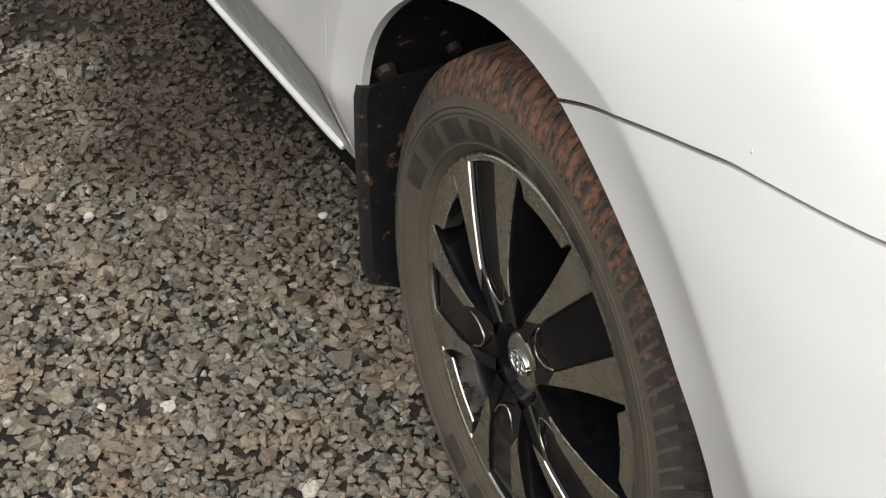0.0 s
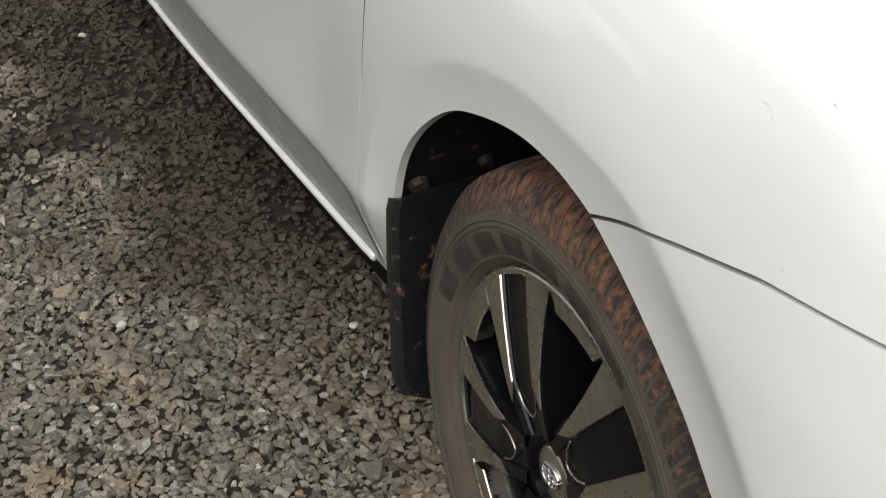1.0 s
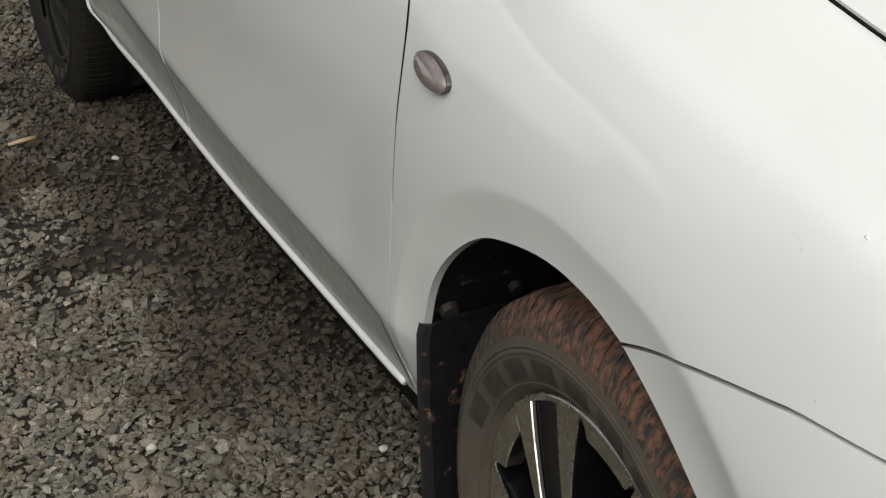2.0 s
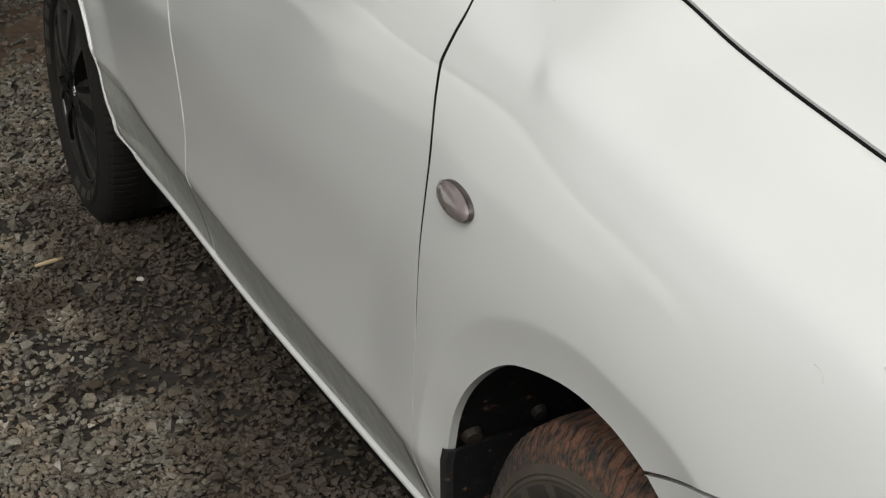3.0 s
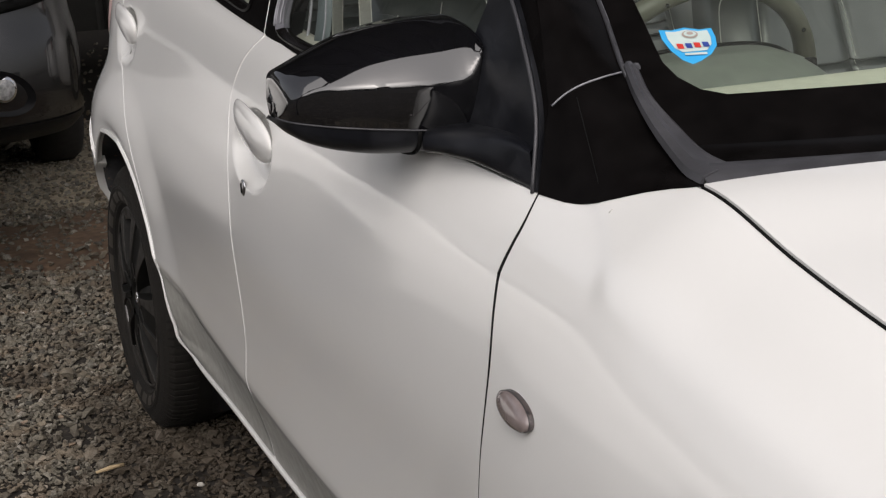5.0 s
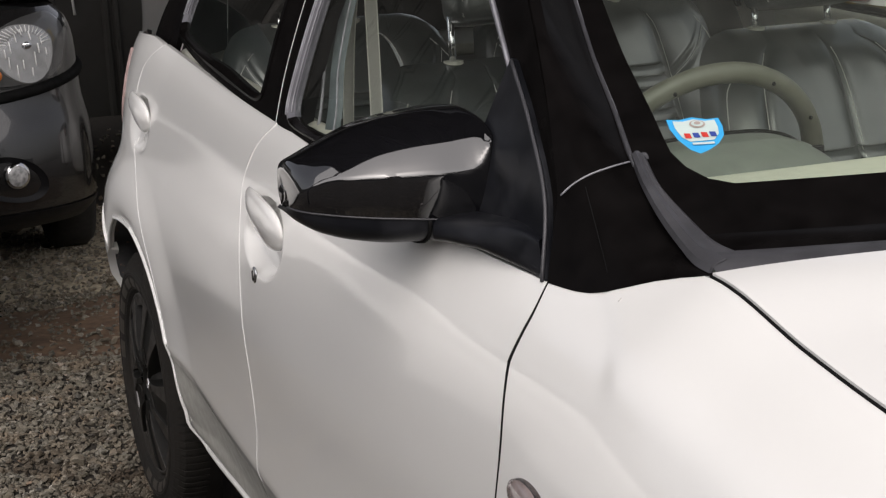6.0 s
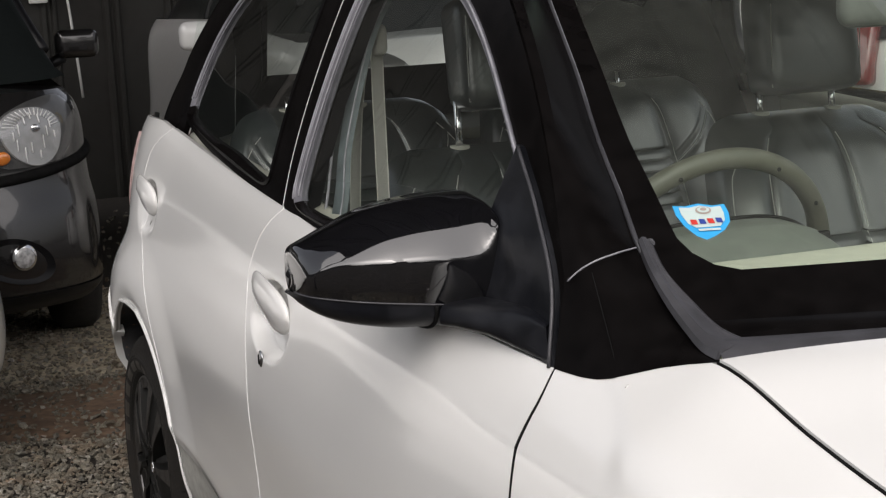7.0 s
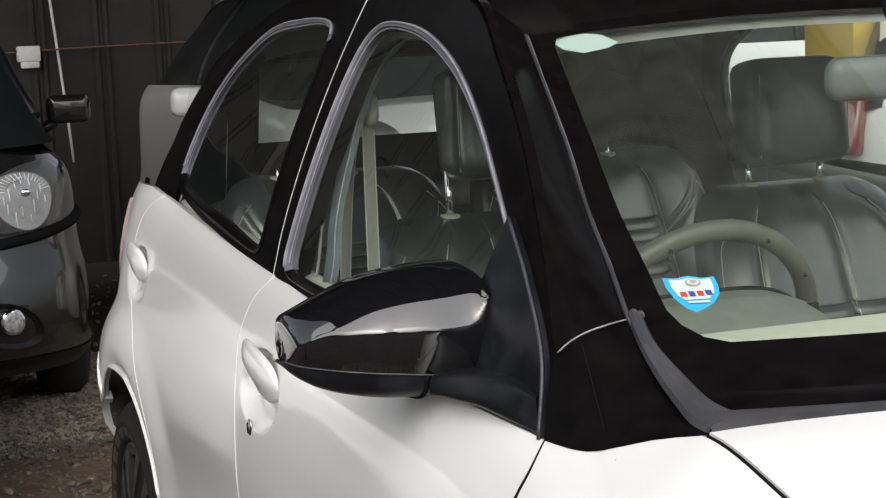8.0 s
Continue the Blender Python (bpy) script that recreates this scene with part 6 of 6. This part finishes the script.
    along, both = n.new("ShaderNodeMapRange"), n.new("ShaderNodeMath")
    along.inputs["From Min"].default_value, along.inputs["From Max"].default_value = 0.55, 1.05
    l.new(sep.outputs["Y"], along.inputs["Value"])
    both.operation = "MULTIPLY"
    l.new(shade_strip.outputs[0], both.inputs[0])
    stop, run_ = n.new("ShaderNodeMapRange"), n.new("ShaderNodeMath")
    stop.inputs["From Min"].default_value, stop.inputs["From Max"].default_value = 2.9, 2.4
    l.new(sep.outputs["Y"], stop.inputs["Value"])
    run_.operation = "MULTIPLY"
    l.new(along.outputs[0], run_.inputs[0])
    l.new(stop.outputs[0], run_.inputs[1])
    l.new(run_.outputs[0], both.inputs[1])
    damp_shade = n.new("ShaderNodeMixRGB")
    damp_shade.inputs["Color2"].default_value = (0.040, 0.029, 0.018, 1)
    l.new(both.outputs[0], damp_shade.inputs["Fac"])
    # warm earth clinging to the stones in hand-sized patches
    tan, amount, warm = n.new("ShaderNodeTexNoise"), n.new("ShaderNodeMapRange"), n.new("ShaderNodeMixRGB")
    tan.inputs["Scale"].default_value, tan.inputs["Detail"].default_value = 11.0, 6
    l.new(co.outputs["Object"], tan.inputs["Vector"])
    amount.inputs["From Min"].default_value, amount.inputs["From Max"].default_value, amount.inputs["To Max"].default_value = 0.46, 0.68, 0.44
    l.new(tan.outputs["Fac"], amount.inputs["Value"])
    l.new(amount.outputs[0], warm.inputs["Fac"])
    warm.inputs["Color2"].default_value = (0.215, 0.150, 0.094, 1)
    l.new(mul.outputs[0], warm.inputs["Color1"])
    l.new(warm.outputs[0], damp_shade.inputs["Color1"])
    l.new(damp_shade.outputs[0], mud.inputs["Color1"])
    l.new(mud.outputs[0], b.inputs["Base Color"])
    bp = n.new("ShaderNodeBump")
    bp.inputs["Strength"].default_value, bp.inputs["Distance"].default_value = 0.5, 0.001
    l.new(fine.outputs["Fac"], bp.inputs["Height"])
    l.new(bp.outputs[0], b.inputs["Normal"])
    return m


EARTH = material("brown_earth_and_stone_dust", (0.020, 0.016, 0.012), 0.95, var=0.5, scale=70, second=(0.060, 0.051, 0.039), cover=0.40, soft=0.05, patch=48, bump=1.0, bump_scale=90)
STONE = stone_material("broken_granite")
bm = bmesh.new()
bmesh.ops.create_grid(bm, x_segments=1, y_segments=1, size=1500)
tagged(part("ground", bm, EARTH), "brown earth and stone dust under loose gravel", "ground", kind="structure")


def gravel(count_x0, x1, y0, y1, per_m2, size, rng, keep=None):
    n = int((x1 - count_x0) * (y1 - y0) * per_m2)
    p = np.stack([rng.uniform(count_x0, x1, n), rng.uniform(y0, y1, n)], 1)
    if keep is not None:
        p = p[rng.random(n) < keep(p)]
    n = len(p)
    s = size * np.exp(rng.normal(0, 0.18, n))
    return p, s


def chips(rng, count):
    """Angular stone shapes: hulls of a few random points."""
    made = []
    while len(made) < count:
        p = rng.normal(0, 1, (int(rng.integers(9, 13)), 3))
        p = p / np.linalg.norm(p, axis=1)[:, None] * rng.uniform(0.42, 0.56, (len(p), 1))
        bm = bmesh.new()
        for v in p:
            bm.verts.new(v)
        hull = bmesh.ops.convex_hull(bm, input=bm.verts)
        bmesh.ops.delete(bm, geom=[v for v in hull["geom_interior"] if isinstance(v, bmesh.types.BMVert)], context="VERTS")
        bmesh.ops.triangulate(bm, faces=bm.faces)
        bm.verts.index_update()
        made.append((np.array([v.co[:] for v in bm.verts]), np.array([[v.index for v in f.verts] for f in bm.faces])))
        bm.free()
    return made


def gravel_mesh(name, sets, rng):
    shapes = chips(rng, 30)
    P, S = np.concatenate([a for a, _ in sets]), np.concatenate([b for _, b in sets])
    pick = rng.integers(0, len(shapes), len(P))
    co, tri, base_index = [], [], 0
    for k, (base, faces) in enumerate(shapes):
        p, s = P[pick == k], S[pick == k]
        n, m = len(p), len(base)
        v = base[None] * np.stack([rng.uniform(0.95, 1.40, n), rng.uniform(0.78, 1.12, n), rng.uniform(0.55, 0.85, n)], 1)[:, None]
        for ax, spread in ((0, 0.5), (1, 0.5), (2, 3.15)):   # random tilt, then any turn about the upright
            a = rng.uniform(-spread, spread, n)
            c, d = np.cos(a)[:, None], np.sin(a)[:, None]
            i, j = [(1, 2), (2, 0), (0, 1)][ax]
            vi, vj = v[:, :, i].copy(), v[:, :, j].copy()
            v[:, :, i], v[:, :, j] = c * vi - d * vj, d * vi + c * vj
        v = v * s[:, None, None]
        v[:, :, 0] += p[:, :1]
        v[:, :, 1] += p[:, 1:]
        v[:, :, 2] += (s * rng.uniform(0.10, 0.70, n))[:, None]
        co.append(v.reshape(-1, 3))
        tri.append((faces[None] + (base_index + np.arange(n) * m)[:, None, None]).reshape(-1))
        base_index += n * m
    v, f = np.concatenate(co), np.concatenate(tri)
    me = bpy.data.meshes.new(name)
    me.vertices.add(len(v))
    me.vertices.foreach_set("co", v.reshape(-1).astype(np.float32))
    me.loops.add(len(f))
    me.loops.foreach_set("vertex_index", f.astype(np.int32))
    me.polygons.add(len(f) // 3)
    me.polygons.foreach_set("loop_start", np.arange(0, len(f), 3, dtype=np.int32))
    me.polygons.foreach_set("loop_total", np.full(len(f) // 3, 3, dtype=np.int32))
    me.update(calc_edges=True)
    me.shade_flat()
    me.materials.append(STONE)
    return new(name, me)


rng = np.random.default_rng(5)


def thin_in_mud(p):
    """Few stones in the bare earth band, fewer in scattered bare spots."""
    k = np.ones(len(p))
    band = (p[:, 1] > 3.85 + 0.12 * np.sin(p[:, 0] * 5)) & (p[:, 1] < 4.75 + 0.15 * np.sin(p[:, 0] * 3 + 1))
    k[band] = 0.05
    k[p[:, 1] > 4.75] = 0.22
    k *= np.clip((p[:, 0] + 1.60) / 0.20, 0.05, 1) * np.clip((p[:, 1] + 0.35) / 0.40, 0.05, 1)
    for cx, cy, r in ((-1.04, 1.62, 0.15), (-0.90, 1.55, 0.07), (-0.70, 1.76, 0.17), (-0.86, 2.02, 0.08), (-1.20, 1.92, 0.10), (-0.62, 1.2, 0.12), (-0.95, 2.45, 0.12), (-1.10, 2.2, 0.07), (-0.58, 2.1, 0.14), (-0.80, 1.30, 0.05)):
        ragged = 1 + 0.35 * np.sin(p[:, 0] * 41 + cx * 9) + 0.3 * np.sin(p[:, 1] * 33 + p[:, 0] * 17)
        k[((p[:, 0] - cx) ** 2 + ((p[:, 1] - cy) / 1.4) ** 2) * ragged < r * r] *= 0.36
    return k


sets = [gravel(-1.55, -0.20, -0.35, 2.70, 14400, 0.0131, rng, thin_in_mud), gravel(-1.60, -0.10, 2.70, 6.6, 6500, 0.0150, rng, thin_in_mud),
        gravel(-3.6, 2.0, -2.8, 6.6, 560, 0.020, rng), gravel(-6.0, 6.0, -6.0, 9.5, 60, 0.024, rng), gravel(-1.60, -0.30, 0.05, 3.0, 60, 0.024, rng)]
tagged(gravel_mesh("gravel", sets, rng), "loose grey and tan crushed stone", "gravel", kind="stuff")
MUD = material("red_brown_mud", (0.185, 0.118, 0.074), 0.9, var=0.45, scale=30, second=(0.110, 0.072, 0.046), cover=0.48, soft=0.12, patch=5, bump=0.8, bump_scale=70)
xs_ = np.linspace(-4.0, 1.5, 110)
lo_ = 3.80 + 0.10 * np.sin(xs_ * 5) + 0.05 * np.sin(xs_ * 13 + 1)
hi_ = 4.80 + 0.14 * np.sin(xs_ * 3 + 1) + 0.06 * np.sin(xs_ * 11)
g_ = np.stack([np.stack([xs_, lo_ + (hi_ - lo_) * k, 0.001 + 0.006 * math.sin(math.pi * k) + 0.003 * np.sin(xs_ * 17 + k * 9) * math.sin(math.pi * k)], 1) for k in np.linspace(0, 1, 24)], 1)
tagged(sheet("mud_patch", g_, MUD), "bare strip of red-brown mud between gravel", "mud", kind="structure")
DUST = material("pale_trodden_stone_dust", (0.34, 0.295, 0.215), 0.95, var=0.5, scale=60, second=(0.26, 0.215, 0.150), cover=0.45, soft=0.12, patch=6, bump=1.0, bump_scale=120)
lo2_, hi2_ = hi_ - 0.06, hi_ + 1.9 + 0.1 * np.sin(xs_ * 7)
g_ = np.stack([np.stack([xs_, lo2_ + (hi2_ - lo2_) * k, 0.0008 + 0.004 * math.sin(math.pi * k) + 0.002 * np.sin(xs_ * 23 + k * 19) * math.sin(math.pi * k)], 1) for k in np.linspace(0, 1, 30)], 1)
tagged(sheet("dust_patch", g_, DUST), "pale trodden stone dust in front of the parked cars", "stone dust", kind="structure")
STRAW = material("dry_straw", (0.42, 0.32, 0.19), 0.8, var=0.2)
tagged(tube("dry_stick", [(-0.975, 2.165, 0.016), (-0.945, 2.162, 0.022), (-0.915, 2.172, 0.020)], [0.003, 0.005, 0.004], STRAW), "short dry stick lying on the gravel", "stick")
WHITESTONE = material("white_pebble", (0.46, 0.44, 0.40), 0.8, var=0.2)
for k, (x, y) in enumerate(((-0.721, 0.753), (-0.792, 2.001), (-1.018, 0.901))):
    bm = bmesh.new()
    bmesh.ops.create_icosphere(bm, subdivisions=2, radius=0.007)
    bmesh.ops.scale(bm, vec=(1.2, 0.9, 0.7), verts=bm.verts)
    for v in bm.verts:
        v.co += noise.noise_vector(v.co * 90 + Vector((k, k, k))) * 0.002
    bmesh.ops.translate(bm, vec=(x, y, 0.013), verts=bm.verts)
    tagged(part("pebble", bm, WHITESTONE), "small pale pebble lying on the gravel", "pebble", "white pebbles")

# ---- the shed ----
SHEETING = material("dark_corrugated_sheet", (0.017, 0.017, 0.014), 0.5, metal=0.1, var=0.25, scale=6, second=(0.014, 0.012, 0.010), cover=0.5, soft=0.2, patch=1.2)
ROOFING = material("weathered_roof_sheet", (0.022, 0.021, 0.019), 0.8, var=0.3, scale=5)
TIMBER = material("dark_steel_post", (0.06, 0.055, 0.05), 0.6, var=0.3)


def ribbed(name, x0, x1, pitch, place, mat, label, category):
    """A ribbed metal sheet. place(s, d, e): the point at s along, d out of the sheet, e 0 or 1 across."""
    prof = []
    s = x0
    while s < x1:
        prof += [(s, 0.0), (s + pitch * 0.70, 0.0), (s + pitch * 0.74, 0.025), (s + pitch * 0.80, 0.025), (s + pitch * 0.84, 0.006), (s + pitch * 0.88, 0.006), (s + pitch * 0.91, 0.025), (s + pitch * 0.96, 0.025)]
        s += pitch
    g = np.array([[place(a, d, e) for e in (0, 1)] for a, d in prof])
    back = np.array([[place(a, -0.02, e) for e in (0, 1)] for a, d in prof])
    verts = list(g.reshape(-1, 3)) + list(back.reshape(-1, 3))
    k = len(prof)
    faces = [(2 * i, 2 * i + 2, 2 * i + 3, 2 * i + 1) for i in range(k - 1)] + [(2 * k + 2 * i, 2 * k + 2 * i + 1, 2 * k + 2 * i + 3, 2 * k + 2 * i + 2) for i in range(k - 1)]
    return tagged(mesh_part(name, verts, faces, mat, smooth=False), label, category, kind="structure")


ROOF_Y, ROOF_Z = 0.35, 3.7
ribbed("wall_back", -9, 2.1, 0.42, lambda s, d, e: (s, 10.2 - d, 4.4 * e), SHEETING, "dark ribbed metal sheet wall", "wall")
ribbed("ceiling", -2.3, 1.65, 0.42, lambda s, d, e: (s, ROOF_Y + (10.6 - ROOF_Y) * e, ROOF_Z + 0.6 * e - d), ROOFING, "dark ribbed metal shed roof", "ceiling")
for y in (0.5, 9.9):
    x = -2.24
    tagged(box_part("post", (0.12, 0.12, ROOF_Z + 0.058 * (y - 0.35)), (x, y, (ROOF_Z + 0.058 * (y - 0.35)) / 2), TIMBER, bevel=0.01), "dark steel post under the shed roof", "post", "shed posts")
WIRE = material("rusty_wire", (0.16, 0.065, 0.03), 0.8, var=0.3)
BOXW = material("white_plastic_box", (0.62, 0.62, 0.60), 0.5, var=0.06)
wire = [(x, 10.12, 1.43 + 0.02 * math.cos(x * 1.3) + 0.035 * x) for x in np.linspace(-4, 4, 40)]
tagged(tube("wire", wire, 0.006, WIRE, sides=6), "rusty wire strung along the dark wall", "wire")
box = thing("switch_box", "white plastic switch box on the dark wall", "box")
box_part("body", (0.15, 0.08, 0.105), (0.10, 10.13, 1.435), BOXW, box, bevel=0.012)
box_part("cover", (0.12, 0.05, 0.05), (0.105, 10.12, 1.365), BOXW, box, bevel=0.012)
tagged(tube("cable_conduit", [(0.22, 10.15, 2.4), (0.27, 10.15, 1.75), (0.33, 10.15, 1.0), (0.35, 10.15, 0.7)], 0.009, BOXW, sides=8), "thin pale conduit on the dark wall", "conduit")
YELLOW = material("yellow_painted_pillar", (0.62, 0.42, 0.02), 0.6, var=0.1, scale=8)
tagged(box_part("pillar", (0.42, 0.42, 3.2), (3.65, 5.9, 1.6), YELLOW, bevel=0.01), "yellow painted square pillar", "pillar")

# ---- trees and a boundary wall across the yard ----
PLASTER = material("grey_stained_boundary_wall", (0.22, 0.21, 0.19), 0.9, var=0.25, scale=4, second=(0.10, 0.10, 0.085), cover=0.45, soft=0.2, patch=1.5)
tagged(box_part("wall_yard", (40, 0.2, 2.2), (0, -11, 1.1), PLASTER), "stained grey boundary wall", "wall", kind="structure")
tagged(box_part("wall_side", (0.2, 26, 2.2), (-10, -1.5, 1.1), PLASTER), "stained grey boundary wall", "wall", kind="structure")
LEAF = material("dark_foliage", (0.045, 0.070, 0.025), 0.7, var=0.5, scale=3)
BARK = material("grey_brown_bark", (0.10, 0.075, 0.055), 0.9, var=0.35, scale=20, bump=0.6, bump_scale=60)


def tree(at, height, spread, seed):
    r = np.random.default_rng(seed)
    t = thing("tree", "broad dark green tree behind the boundary wall", "tree", "trees behind the wall", at=at)
    trunk = [(0.15 * math.sin(k * 1.7), 0.1 * math.cos(k * 2.3) - 0.1, height * 0.62 * k) for k in np.linspace(0, 1, 8)]
    tube("trunk", trunk, np.linspace(0.22, 0.09, 8), BARK, t)
    limbs = []
    for k in range(9):
        a = 2 * math.pi * k / 9 + r.uniform(-0.3, 0.3)
        s = np.array(trunk[4 + k % 4])
        e = s + np.array([math.cos(a) * spread * r.uniform(0.4, 0.8), math.sin(a) * spread * r.uniform(0.4, 0.8), height * r.uniform(0.12, 0.38)])
        limbs.append(e)
        tube("limb", [s, (s + e) / 2 + (0, 0, 0.2), e], [0.07, 0.045, 0.015], BARK, t, sides=6)
    n = 2600
    c = np.array(limbs)[r.integers(0, 9, n)] + r.normal(0, 1, (n, 3)) * (spread * 0.30, spread * 0.30, height * 0.09)
    a, b = r.normal(0, 1, (n, 3)), r.normal(0, 1, (n, 3))
    a /= np.linalg.norm(a, axis=1)[:, None]
    b /= np.linalg.norm(b, axis=1)[:, None]
    w = r.uniform(0.08, 0.17, (n, 1))
    v = np.stack([c - a * w, c + b * w * 0.6, c + a * w, c - b * w * 0.6], 1).reshape(-1, 3)
    mesh_part("crown", v, np.arange(4 * n).reshape(-1, 4), LEAF, t, "dark green leaves", smooth=False)


for k, (x, y, h, s) in enumerate(((-9.5, -14.5, 5.0, 2.2), (-5.0, -14.0, 5.6, 2.4), (-0.5, -14.8, 4.6, 2.1), (4.5, -14.2, 5.4, 2.4), (9.5, -14.6, 5.0, 2.2), (-13.5, -7.0, 5.0, 2.2))):
    tree((x, y, 0), h, s, k + 3)
